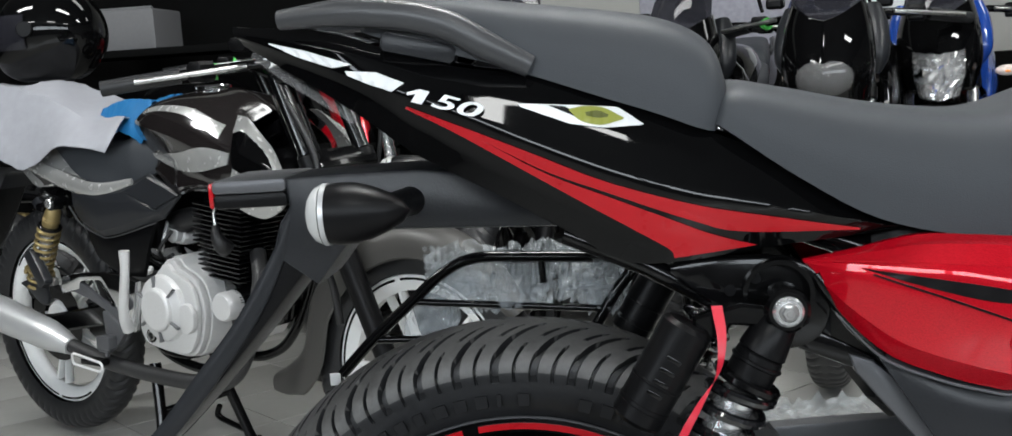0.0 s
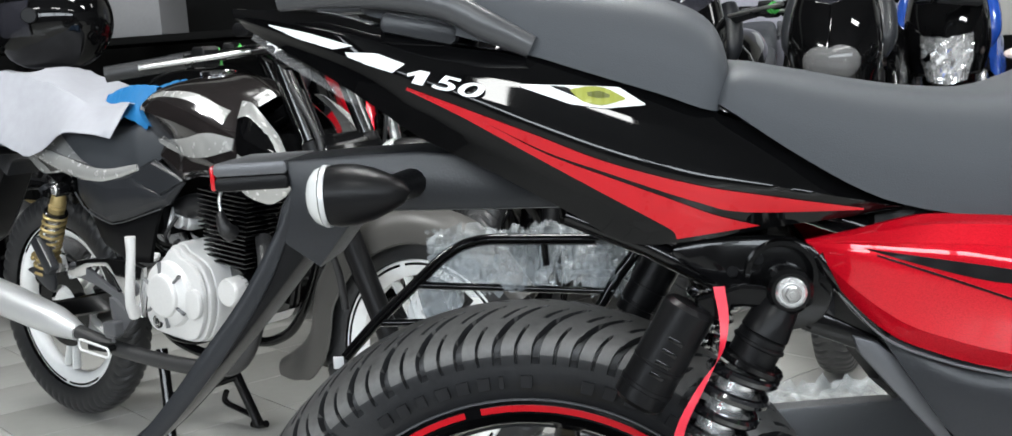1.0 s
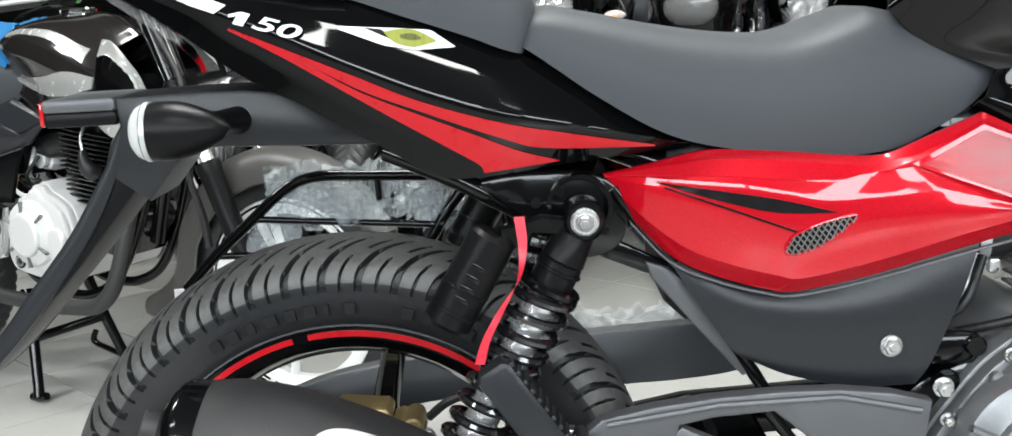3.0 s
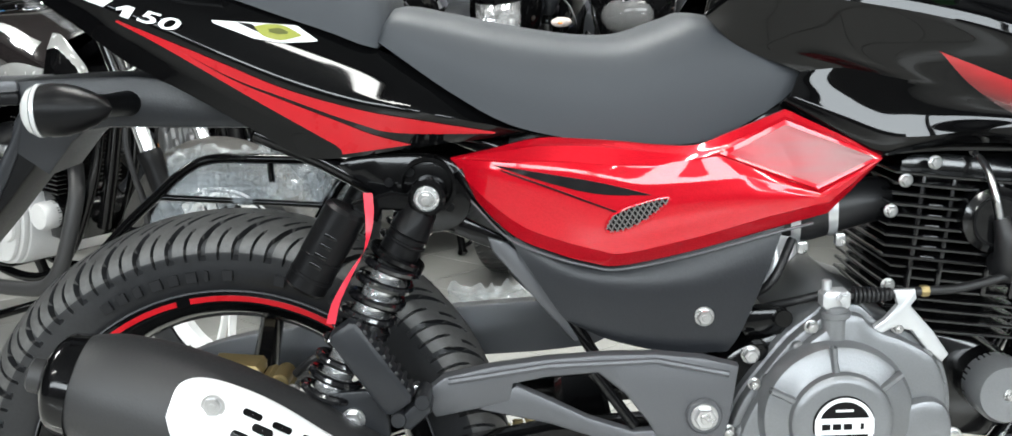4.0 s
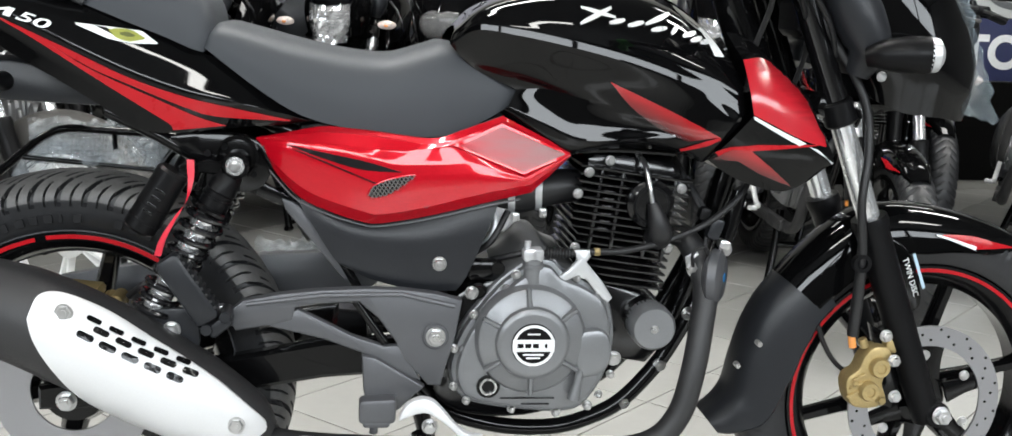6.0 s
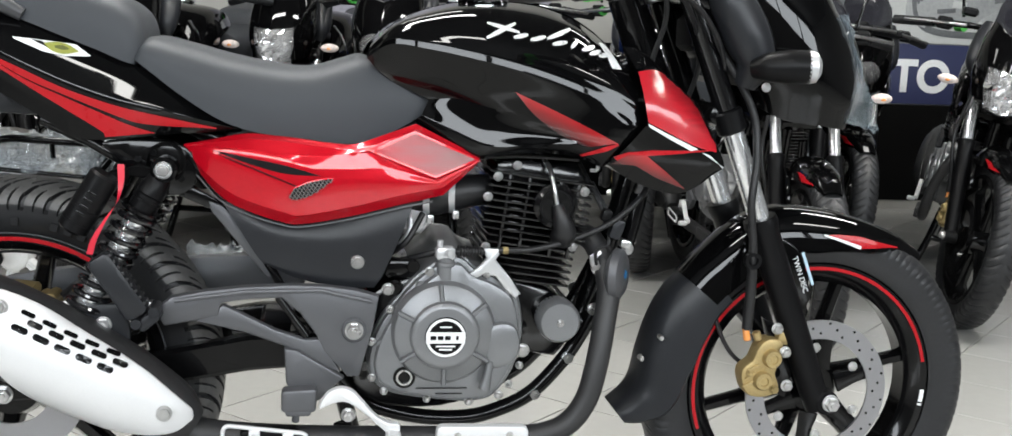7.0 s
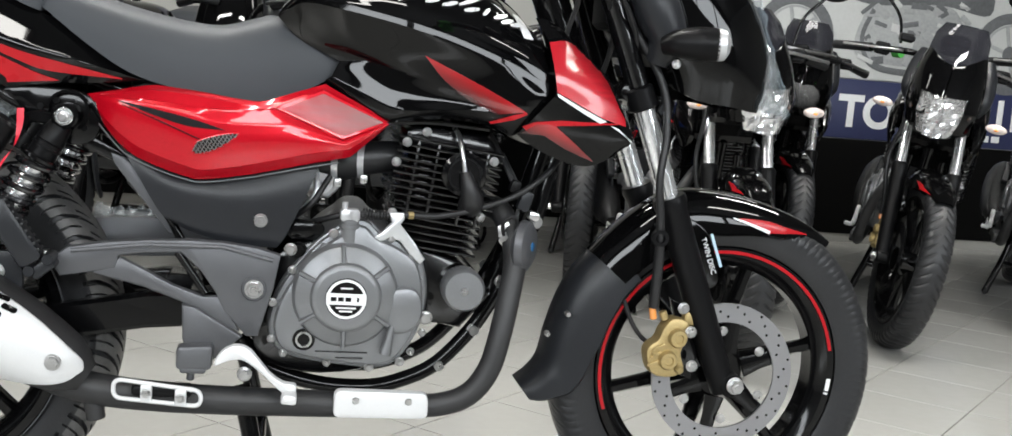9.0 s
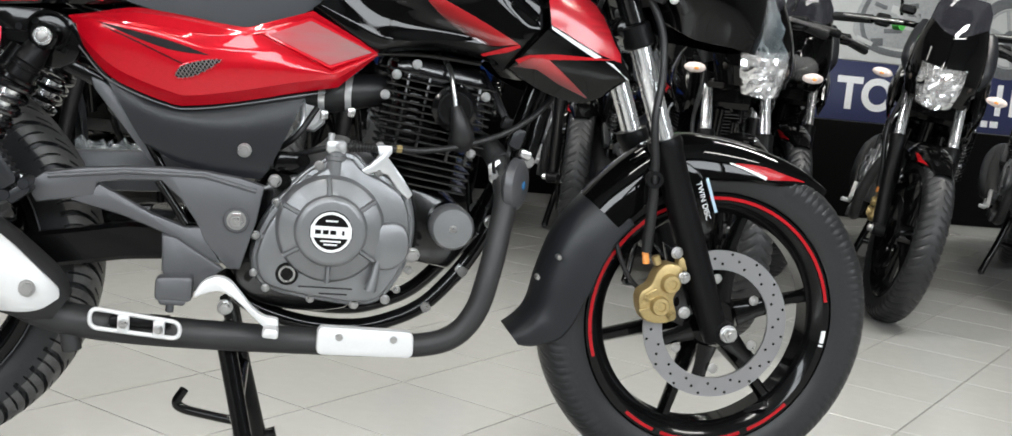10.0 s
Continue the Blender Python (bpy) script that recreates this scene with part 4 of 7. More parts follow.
for k in range(20):
    for d in (0.55, -0.85):
        pts = []
        for f in np.linspace(0, 1, 60):
            p = np.array((0.395 + 0.0058 * k + d * 0.036 * f, 0.637 + 0.036 * f))
            inside = False
            for i in range(len(VENT)):
                (ax, az), (bx_, bz) = VENT[i - 1], VENT[i]
                if (az > p[1]) != (bz > p[1]) and p[0] < (bx_ - ax) * (p[1] - az) / (bz - az) + ax:
                    inside = not inside
            if inside:
                pts.append(p)
        if len(pts) > 4:
            wires.append(g_tube([(p[0], -(panel.y(*p) + 0.0030), p[1]) for p in (pts[0], pts[len(pts) // 2], pts[-1])], 0.0007, 5))
part("mesh_wire", join(*wires), WIRE, inl, "fine wire mesh")
smoke = panel.strip([(0.548, 0.7135), (0.606, 0.7385), (0.698, 0.7015)], [(0.546, 0.7125), (0.638, 0.6770), (0.698, 0.7005)], curve=False, off=0.0012, n=41, m=14)
part("smoky_patch", smoke, fade("smoky_red_sticker", (0.43, 0.022, 0.034), (0.20, 0.12, 0.115), (0.75, 0, 0.66), 0.925, 1.045, rough=0.4, coat=0.12, streak=0.085), pn, "smoky grey and red sticker")
cover = cr([(0.300, 0.680), (0.325, 0.655), (0.370, 0.635), (0.413, 0.625), (0.496, 0.635), (0.560, 0.648), (0.620, 0.662), (0.606, 0.62), (0.584, 0.570), (0.562, 0.520), (0.549, 0.499), (0.50, 0.500), (0.43, 0.515), (0.395, 0.530), (0.375, 0.545), (0.340, 0.60)], 64, True)
lower = Skin([
    [(0.393, 0.531, 0.128), (0.430, 0.515, 0.131), (0.490, 0.501, 0.132), (0.549, 0.499, 0.128)],
    [(0.375, 0.545, 0.132), (0.430, 0.530, 0.136), (0.495, 0.520, 0.137), (0.563, 0.522, 0.132)],
    [(0.343, 0.595, 0.129), (0.410, 0.578, 0.137), (0.500, 0.572, 0.139), (0.590, 0.585, 0.132)],
    [(0.318, 0.635, 0.122), (0.400, 0.602, 0.128), (0.500, 0.604, 0.130), (0.608, 0.630, 0.124)],
    [(0.300, 0.665, 0.112), (0.395, 0.626, 0.116), (0.500, 0.632, 0.118), (0.622, 0.655, 0.113)],
], 40, 24)
cv = part("lower_cover", lower.geo(-1, 0.010), GREY_PLASTIC, sp, "dark grey lower side cover")
part("lower_cover", lower.geo(1, 0.010), GREY_PLASTIC, sp)
band = [(0.285, 0.672), (0.322, 0.6320), (0.366, 0.6115), (0.406, 0.5995), (0.436, 0.5955), (0.503, 0.6065), (0.590, 0.6275), (0.635, 0.6375)]
part("edge_band", g_plate(cr(band, 50).tolist() + [(x, z - 0.0024) for x, z in cr(band, 50).tolist()[::-1]], -0.1400, -0.1355, 0.0005), HOLDER_GREY, cv, "thin grey edge line under the red panel")
part("bolt", g_bolt(0.523, -0.137, 0.541, 0.0085, 0.008), STEEL, cv)
part("inner_box", g_box((0.45, 0, 0.66), (0.26, 0.20, 0.20), 0.02), MATTE_BLACK, sp)

# tank
# rows of the tank from its lower edge up, as (x, z, half width)
TANK_A = [(0.6080, 0.7540, 0.1000), (0.6590, 0.7230, 0.1120), (0.7010, 0.7020, 0.1220), (0.7340, 0.7060, 0.1300), (0.7830, 0.7130, 0.1360), (0.8330, 0.7120, 0.1400), (0.8690, 0.7050, 0.1420), (0.8940, 0.6950, 0.1380), (0.9050, 0.6970, 0.1340)]
TANK_B = [(0.6090, 0.7590, 0.1080), (0.6600, 0.7300, 0.1200), (0.7030, 0.7100, 0.1300), (0.7340, 0.7140, 0.1400), (0.7830, 0.7210, 0.1460), (0.8330, 0.7210, 0.1500), (0.8700, 0.7140, 0.1520), (0.8970, 0.7070, 0.1480), (0.9100, 0.7090, 0.1440)]
TANK_C = [(0.6170, 0.7650, 0.1110), (0.6650, 0.7430, 0.1230), (0.7070, 0.7250, 0.1350), (0.7400, 0.7230, 0.1460), (0.7860, 0.7280, 0.1530), (0.8360, 0.7310, 0.1580), (0.8720, 0.7270, 0.1600), (0.9060, 0.7220, 0.1560), (0.9220, 0.7250, 0.1500)]
TANK_D = [(0.6280, 0.7890, 0.1040), (0.6700, 0.7920, 0.1170), (0.7100, 0.7830, 0.1300), (0.7450, 0.7750, 0.1430), (0.7910, 0.7620, 0.1530), (0.8400, 0.7510, 0.1600), (0.8790, 0.7430, 0.1630), (0.9160, 0.7410, 0.1600), (0.9360, 0.7430, 0.1540)]
TANK_E = [(0.5660, 0.8170, 0.0920), (0.6140, 0.8170, 0.1120), (0.6630, 0.8140, 0.1300), (0.7160, 0.8100, 0.1440), (0.7700, 0.8040, 0.1550), (0.8240, 0.7940, 0.1620), (0.8720, 0.7810, 0.1640), (0.9170, 0.7630, 0.1610), (0.9450, 0.7560, 0.1540)]
TANK_F = [(0.5330, 0.8480, 0.0920), (0.5680, 0.8710, 0.1220), (0.6240, 0.8660, 0.1440), (0.6770, 0.8570, 0.1560), (0.7300, 0.8460, 0.1630), (0.7850, 0.8320, 0.1665), (0.8410, 0.8140, 0.1660), (0.8940, 0.7940, 0.1610), (0.9490, 0.7660, 0.1520)]
TANK_G = [(0.5330, 0.8530, 0.0900), (0.5750, 0.8900, 0.1130), (0.6320, 0.8980, 0.1310), (0.6900, 0.8960, 0.1430), (0.7480, 0.8860, 0.1500), (0.8030, 0.8710, 0.1530), (0.8570, 0.8510, 0.1520), (0.9050, 0.8300, 0.1480), (0.9460, 0.8060, 0.1430)]
TANK_H = [(0.5400, 0.8680, 0.0660), (0.5800, 0.9030, 0.0860), (0.6400, 0.9205, 0.1010), (0.6980, 0.9265, 0.1090), (0.7570, 0.9235, 0.1120), (0.8120, 0.9125, 0.1110), (0.8620, 0.8950, 0.1080), (0.9000, 0.8710, 0.1040), (0.9330, 0.8500, 0.1000)]
TANK_I = [(0.5450, 0.8740, 0.0), (0.5840, 0.9060, 0.0), (0.6420, 0.9310, 0.0), (0.7000, 0.9430, 0.0), (0.7580, 0.9440, 0.0), (0.8130, 0.9390, 0.0), (0.8620, 0.9240, 0.0), (0.8980, 0.9040, 0.0), (0.9220, 0.8850, 0.0)]
TANK_ROLL = [(x, z + 0.010 * f, w - 0.0016 * f) for (x, z, w), f in zip(TANK_F, (0.2, 0.7, 1, 1, 1, 1, 1, 1, 0.9))]
TANK_KNEE = [((a[0] + b[0]) / 2, (a[1] + b[1]) / 2, (a[2] + b[2]) / 2 - 0.006 * f) for a, b, f in zip(TANK_C, TANK_D, (0.1, 0.2, 0.35, 0.6, 0.7, 0.4, 0.2, 0, 0))]
tank = CreasedSkin([[TANK_A, TANK_B, TANK_C], [TANK_C, TANK_KNEE, TANK_D], [TANK_D, TANK_E, TANK_F], [TANK_F, TANK_ROLL], [TANK_ROLL, TANK_G, TANK_H, TANK_I]], 84, 18)
tk = thing("fuel_tank", "", "")
tk.parent = bike
tn = part("tank_shell", tank.geo(-1, 0.004), GLOSS_BLACK, tk, "glossy black fuel tank with red stickers", sharp=26)
part("tank_shell", tank.geo(1, 0.004), GLOSS_BLACK, tk, "glossy black fuel tank")
part("tank_floor", g_box((0.74, 0, 0.735), (0.34, 0.19, 0.05), 0.02), FRAME_BLACK, tk)
part("filler_cap", g_cyl((0.72, 0, 0.94), (0.72, 0, 0.952), 0.042, 36, 0.003), CHROME, tk)
part("red_flash", tank.strip([(0.752, 0.8078), (0.800, 0.787), (0.852, 0.764), (0.915, 0.7335)], [(0.754, 0.8065), (0.786, 0.772), (0.826, 0.744), (0.868, 0.727)], off=0.001, n=44, m=12), fade("fading_red_sticker", (0.40, 0.008, 0.012), (0.003, 0.002, 0.002), (-0.42, 0, -0.91), -1.052, -1.020), tn, "red flash sticker fading to black")
part("red_flash", tank.strip([(0.915, 0.7335), (0.893, 0.7275), (0.858, 0.7145)], [(0.917, 0.7300), (0.898, 0.7210), (0.862, 0.7115)], off=0.0018, curve=False), DECAL_RED, tn, "red flash sticker")
part("white_tag", tank.strip([(0.895, 0.884), (0.903, 0.884), (0.911, 0.883)], [(0.906, 0.8465), (0.915, 0.8455), (0.924, 0.8450)], off=0.0015, curve=False), DECAL_WHITE, tn, "white paper tag")
# chrome-like raised emblem as plain slanted strokes
EMBLEM = [((0.707, 0.886), (0.752, 0.909)), ((0.709, 0.908), (0.757, 0.896)), ((0.748, 0.888), (0.770, 0.893)), ((0.774, 0.885), (0.798, 0.891)), ((0.800, 0.888), (0.842, 0.904)), ((0.808, 0.880), (0.832, 0.884)), ((0.838, 0.876), (0.850, 0.886)), ((0.856, 0.873), (0.880, 0.879)), ((0.868, 0.867), (0.890, 0.872)), ((0.884, 0.8645), (0.906, 0.867))]
for a, b in EMBLEM:
    mid = lin([a, b], 9)
    nn = np.array((-0.2, 1.0)) * (0.0032 * (1 - 0.5 * np.linspace(-1, 1, 9) ** 2))[:, None]
    part("emblem_stroke", tank.strip((mid + nn).tolist(), (mid - nn).tolist(), off=0.004, n=12, m=4), EMBLEM_SILVER, tn, "raised silver emblem bar")

shroud = CreasedSkin([
    [[(0.906, 0.698, 0.138), (0.930, 0.682, 0.142), (0.957, 0.669, 0.144), (0.985, 0.660, 0.143), (1.019, 0.655, 0.141), (1.050, 0.665, 0.138), (1.080, 0.686, 0.134)],
     [(0.929, 0.728, 0.158), (0.957, 0.718, 0.161), (0.985, 0.708, 0.161), (1.015, 0.702, 0.158), (1.045, 0.698, 0.152), (1.070, 0.695, 0.146), (1.092, 0.696, 0.140)],
     [(0.957, 0.764, 0.168), (0.978, 0.756, 0.168), (1.001, 0.746, 0.165), (1.025, 0.736, 0.161), (1.050, 0.727, 0.155), (1.073, 0.715, 0.149), (1.094, 0.700, 0.141)]],
    [[(0.957, 0.764, 0.168), (0.978, 0.756, 0.168), (1.001, 0.746, 0.165), (1.025, 0.736, 0.161), (1.050, 0.727, 0.155), (1.073, 0.715, 0.149), (1.094, 0.700, 0.141)],
     [(0.954, 0.800, 0.163), (0.974, 0.797, 0.163), (0.996, 0.790, 0.160), (1.020, 0.782, 0.155), (1.045, 0.768, 0.150), (1.067, 0.748, 0.146), (1.090, 0.715, 0.140)],
     [(0.943, 0.845, 0.144), (0.960, 0.848, 0.144), (0.977, 0.847, 0.143), (1.000, 0.832, 0.141), (1.021, 0.815, 0.140), (1.049, 0.790, 0.138), (1.078, 0.737, 0.136)]],
    [[(0.943, 0.845, 0.144), (0.960, 0.848, 0.144), (0.977, 0.847, 0.143), (1.000, 0.832, 0.141), (1.021, 0.815, 0.140), (1.049, 0.790, 0.138), (1.078, 0.737, 0.136)],
     [(0.927, 0.880, 0.112), (0.946, 0.878, 0.114), (0.966, 0.868, 0.116), (0.991, 0.846, 0.118), (1.014, 0.825, 0.120), (1.041, 0.798, 0.122), (1.070, 0.747, 0.126)]],
], 44, 12)
sh = part("shroud", shroud.geo(-1, 0.005), GLOSS_BLACK, tk, "black tank shroud with red and white stickers")
part("shroud", shroud.geo(1, 0.005), GLOSS_BLACK, tk)
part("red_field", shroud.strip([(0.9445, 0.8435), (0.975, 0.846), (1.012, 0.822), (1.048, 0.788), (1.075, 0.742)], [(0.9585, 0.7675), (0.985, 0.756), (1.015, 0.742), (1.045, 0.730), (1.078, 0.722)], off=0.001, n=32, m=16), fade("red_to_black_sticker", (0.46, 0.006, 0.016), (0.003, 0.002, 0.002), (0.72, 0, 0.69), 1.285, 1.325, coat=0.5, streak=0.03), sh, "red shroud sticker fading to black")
part("white_line", shroud.strip([(0.9585, 0.7660), (0.998, 0.7475), (1.044, 0.7275)], [(0.960, 0.7610), (0.998, 0.7410), (1.032, 0.7245)], off=0.002), DECAL_WHITE, sh, "white line sticker")
part("white_line", shroud.strip([(1.050, 0.7225), (1.070, 0.7110), (1.092, 0.6985)], [(1.064, 0.7185), (1.078, 0.7080), (1.091, 0.6965)], off=0.002, curve=False), DECAL_WHITE, sh)
part("red_bolt", shroud.strip([(0.912, 0.7110), (0.930, 0.7200), (0.970, 0.7250), (1.064, 0.7258)], [(0.918, 0.7060), (0.938, 0.7110), (0.968, 0.7165), (1.064, 0.7245)], off=0.0015, curve=False), DECAL_RED, sh, "red zigzag sticker")
part("red_bolt", shroud.strip([(0.934, 0.7170), (0.960, 0.7165), (0.992, 0.6930), (1.030, 0.6640)], [(0.910, 0.7000), (0.945, 0.7000), (0.980, 0.6810), (1.029, 0.6630)], off=0.0022, curve=False), fade("red_bolt_sticker", (0.40, 0.008, 0.012), (0.02, 0.003, 0.004), (-0.35, 0, -0.94), -1.005, -0.975), sh, "red zigzag sticker fading to black")
part("shroud_liner", g_box((0.965, 0, 0.74), (0.10, 0.22, 0.12), 0.02), FRAME_BLACK, tk)

# shock absorbers
def helix(p0, p1, r, turns, wire, n=22):
    p0, p1 = np.array(p0), np.array(p1)
    d = (p1 - p0) / np.linalg.norm(p1 - p0)
    a = np.array((0.0, 1.0, 0.0))
    b = np.cross(d, a)
    k = int(turns * n)
    return g_tube([p0 + (p1 - p0) * i / k + r * (math.cos(2 * math.pi * i / n) * a + math.sin(2 * math.pi * i / n) * b) for i in range(k + 1)], wire, 8)


for s in (-1, 1):
    sk = thing("shock_absorber", "", "")
    sk.parent = bike
    T, B = np.array((0.242, s * 0.150, 0.680)), np.array((0.112, s * 0.150, 0.446))
    ax = (B - T) / np.linalg.norm(B - T)
    part("top_eye", g_cyl(T + (0, -0.018, 0), T + (0, 0.018, 0), 0.0188, 28, 0.003), FRAME_BLACK, sk)
    part("washer", g_cyl(T + (0, s * 0.014, 0), T + (0, s * 0.022, 0), 0.0128, 28, 0.002), STANCHION, sk)
    part("bolt", g_bolt(T[0], s * 0.171, T[2], 0.0066, 0.007, s), STEEL, sk)
    part("upper_body", join(g_cyl(T + ax * 0.012, T + ax * 0.045, 0.017, 24, 0.003, 0.021), g_cyl(T + ax * 0.042, T + ax * 0.072, 0.0205, 28, 0.003), g_cyl(T + ax * 0.050, T + ax * 0.054, 0.0225, 28, 0.001)), MATTE_BLACK, sk)
    part("damper", g_cyl(T + ax * 0.08, T + ax * 0.26, 0.0162, 24), STANCHION, sk)
    part("spring", helix(T + ax * 0.072, T + ax * 0.250, 0.0268, 9.5, 0.0046), SPRING_BLACK, sk, "black coil spring")
    part("spring_collar", g_cyl(T + ax * 0.066, T + ax * 0.074, 0.0305, 28, 0.002), FRAME_BLACK, sk)
    part("lower_eye", g_cyl(B + (0, -0.014, 0), B + (0, 0.014, 0), 0.02, 24, 0.003), FRAME_BLACK, sk)
    C0, C1 = np.array((0.162, s * 0.160, 0.672)), np.array((0.112, s * 0.160, 0.590))
    cx = (C1 - C0) / np.linalg.norm(C1 - C0)
    can = part("gas_canister", join(g_cyl(C0, C1, 0.0225, 32, 0.004), g_cyl(C0 + cx * 0.055, C0 + cx * 0.058, 0.0232, 32), g_cyl(C0 + cx * 0.075, C0 + cx * 0.082, 0.0232, 32, 0.002)), MATTE_BLACK, sk, "black gas canister")
    for k in range(4):
        q = C0 + cx * (0.03 + 0.011 * k)
        part("raised_bar", g_box(q + np.array((0.0, s * 0.0222, 0)), (0.014, 0.002, 0.004), 0.0008, Matrix.Rotation(0.6, 4, "Y")), FRAME_BLACK, can)
    part("canister_arm", g_plate([(0.165, 0.676), (0.205, 0.686), (0.228, 0.682), (0.222, 0.666), (0.196, 0.668), (0.19, 0.655), (0.165, 0.66)], s * 0.142, s * 0.158, 0.003), FRAME_BLACK, sk)
ribbon = cr([(0.184, -0.170, 0.688), (0.186, -0.184, 0.662), (0.181, -0.190, 0.636), (0.166, -0.192, 0.612), (0.150, -0.192, 0.584), (0.142, -0.189, 0.560)], 26)
G = np.array([[(p[0] + w * 0.0045 * math.cos(i * 0.12), p[1] + w * 0.002 * math.sin(i * 0.5), p[2] + w * 0.002 * math.sin(i * 0.12)) for w in (-1, 0, 1)] for i, p in enumerate(ribbon)])
tagged(part("ribbon", g_shell(G, 0.0008), TAPE_RED, None), "red plastic ribbon tied round the shock absorber", "ribbon")
part("ribbon_tail", g_tube(cr([(0.178, -0.15, 0.505), (0.182, -0.152, 0.49), (0.186, -0.15, 0.474)], 8), 0.004, 8, squash=0.3), TAPE_RED, bpy.data.objects["ribbon"])

# frame
fr = thing("frame", "", "")
fr.parent = bike
for s in (-1, 1):
    part("rear_tube", g_tube([(0.06, s * 0.085, 0.742), (0.131, s * 0.10, 0.712), (0.205, s * 0.105, 0.670), (0.268, s * 0.105, 0.640)], 0.0095, 14), FRAME_BLACK, fr)
    part("seat_rail", g_tube([(-0.05, s * 0.055, 0.850), (0.2, s * 0.07, 0.762), (0.32, s * 0.08, 0.715)], 0.012, 14), FRAME_BLACK, fr)
    part("gusset", g_plate(cr([(0.15, 0.712), (0.20, 0.718), (0.262, 0.712), (0.285, 0.68), (0.275, 0.645), (0.24, 0.636), (0.21, 0.662), (0.17, 0.69)], 30, True), s * 0.118, s * 0.098, 0.003), FRAME_BLACK, fr, "black enamelled frame gusset")
    part("shock_boss", join(g_ring((0.240, s * 0.120, 0.686), 0.0265, 0.0305, -0.010, 0.010, 40, -60, 200), g_cyl((0.242, s * 0.098, 0.683), (0.242, s * 0.134, 0.683), 0.012, 20, 0.001)), FRAME_BLACK, fr)
    part("down_plate", g_plate([(0.300, 0.628), (0.320, 0.622), (0.354, 0.592), (0.380, 0.550), (0.401, 0.515), (0.389, 0.511), (0.362, 0.542), (0.330, 0.581), (0.305, 0.612)], s * 0.116, s * 0.102, 0.003), HOLDER_GREY, fr, "grey bracket plate")
    part("gusset_foot", g_plate([(0.245, 0.648), (0.262, 0.656), (0.322, 0.624), (0.318, 0.612), (0.300, 0.616), (0.258, 0.634)], s * 0.112, s * 0.100, 0.003), FRAME_BLACK, fr)
    part("edge_bar", g_tube([(0.272, s * 0.116, 0.700), (0.303, s * 0.118, 0.656), (0.333, s * 0.117, 0.622), (0.373, s * 0.115, 0.560), (0.410, s * 0.112, 0.495)], 0.0065, 12), FRAME_BLACK, fr)
    ft = part("front_tube", g_tube(cr([(0.985, s * 0.055, 0.64), (0.964, s * 0.060, 0.556), (0.930, s * 0.063, 0.478), (0.893, s * 0.066, 0.407), (0.862, s * 0.068, 0.360), (0.815, s * 0.07, 0.310), (0.765, s * 0.07, 0.283), (0.705, s * 0.07, 0.268), (0.62, s * 0.07, 0.272), (0.539, s * 0.075, 0.300), (0.50, s * 0.08, 0.345)], 60), 0.0125, 16), FRAME_BLACK, fr, "glossy black engine cradle tube")
    for x, z in ((0.962, 0.553), (0.911, 0.452), (0.871, 0.370), (0.818, 0.309)):
        part("bolt", g_bolt(x, s * 0.076, z, 0.0085, 0.010, s), STEEL, ft)
for x, y, z in ((0.222, -0.12, 0.700), (0.262, -0.119, 0.662), (0.20, -0.119, 0.690)):
    part("frame_hole", g_cyl((x, y, z), (x, y - 0.0012, z), 0.005, 14, 0.0003), MATTE_BLACK, fr)
part("down_tube", g_tube([(0.985, 0, 0.68), (0.94, 0, 0.52), (0.90, 0, 0.40)], 0.018, 16), FRAME_BLACK, fr)
part("backbone", g_tube([(0.96, 0, 0.85), (0.75, 0, 0.76), (0.45, 0, 0.72)], 0.022, 16), FRAME_BLACK, fr)
part("swing_arm", join(*[g_plate([(-0.04, 0.315), (-0.04, 0.350), (0.12, 0.374), (0.36, 0.418), (0.53, 0.425), (0.53, 0.375), (0.36, 0.362), (0.12, 0.322)], s * 0.085, s * 0.115, 0.006) for s in (-1, 1)], g_box((0.40, 0, 0.395), (0.06, 0.2, 0.05), 0.008)), FRAME_BLACK, fr, "glossy black swing arm")
part("axle_nut", g_bolt(0.0, -0.116, 0.33, 0.012, 0.012), STEEL, fr)
part("chain_guard", g_plate(cr([(-0.13, 0.42), (-0.05, 0.462), (0.10, 0.486), (0.30, 0.502), (0.42, 0.500), (0.44, 0.455), (0.36, 0.438), (0.10, 0.43), (-0.05, 0.405)], 40, True), 0.088, 0.112, 0.004), HOLDER_GREY, fr, "dark grey chain guard")
chain = [g_box((0.10 + 0.016 * k, 0.098, 0.268 + 0.0052 * k), (0.014, 0.009, 0.009), 0.002) for k in range(26)]
part("chain", join(*chain), BRASS_DIRTY, fr, "drive chain")
rc = part("rear_caliper", join(g_box((0.020, -0.088, 0.487), (0.058, 0.042, 0.018), 0.005, Matrix.Rotation(0.1, 4, "Y")), g_box((0.030, -0.092, 0.474), (0.030, 0.046, 0.018), 0.005, Matrix.Rotation(0.3, 4, "Y")), g_box((0.064, -0.09, 0.470), (0.034, 0.044, 0.020), 0.006, Matrix.Rotation(0.45, 4, "Y")), g_cyl((0.070, -0.118, 0.475), (0.070, -0.07, 0.475), 0.010, 16, 0.002), g_cyl((0.000, -0.112, 0.482), (0.000, -0.08, 0.482), 0.007, 14, 0.001)), BRASS_DIRTY, fr, "dull gold rear brake caliper")
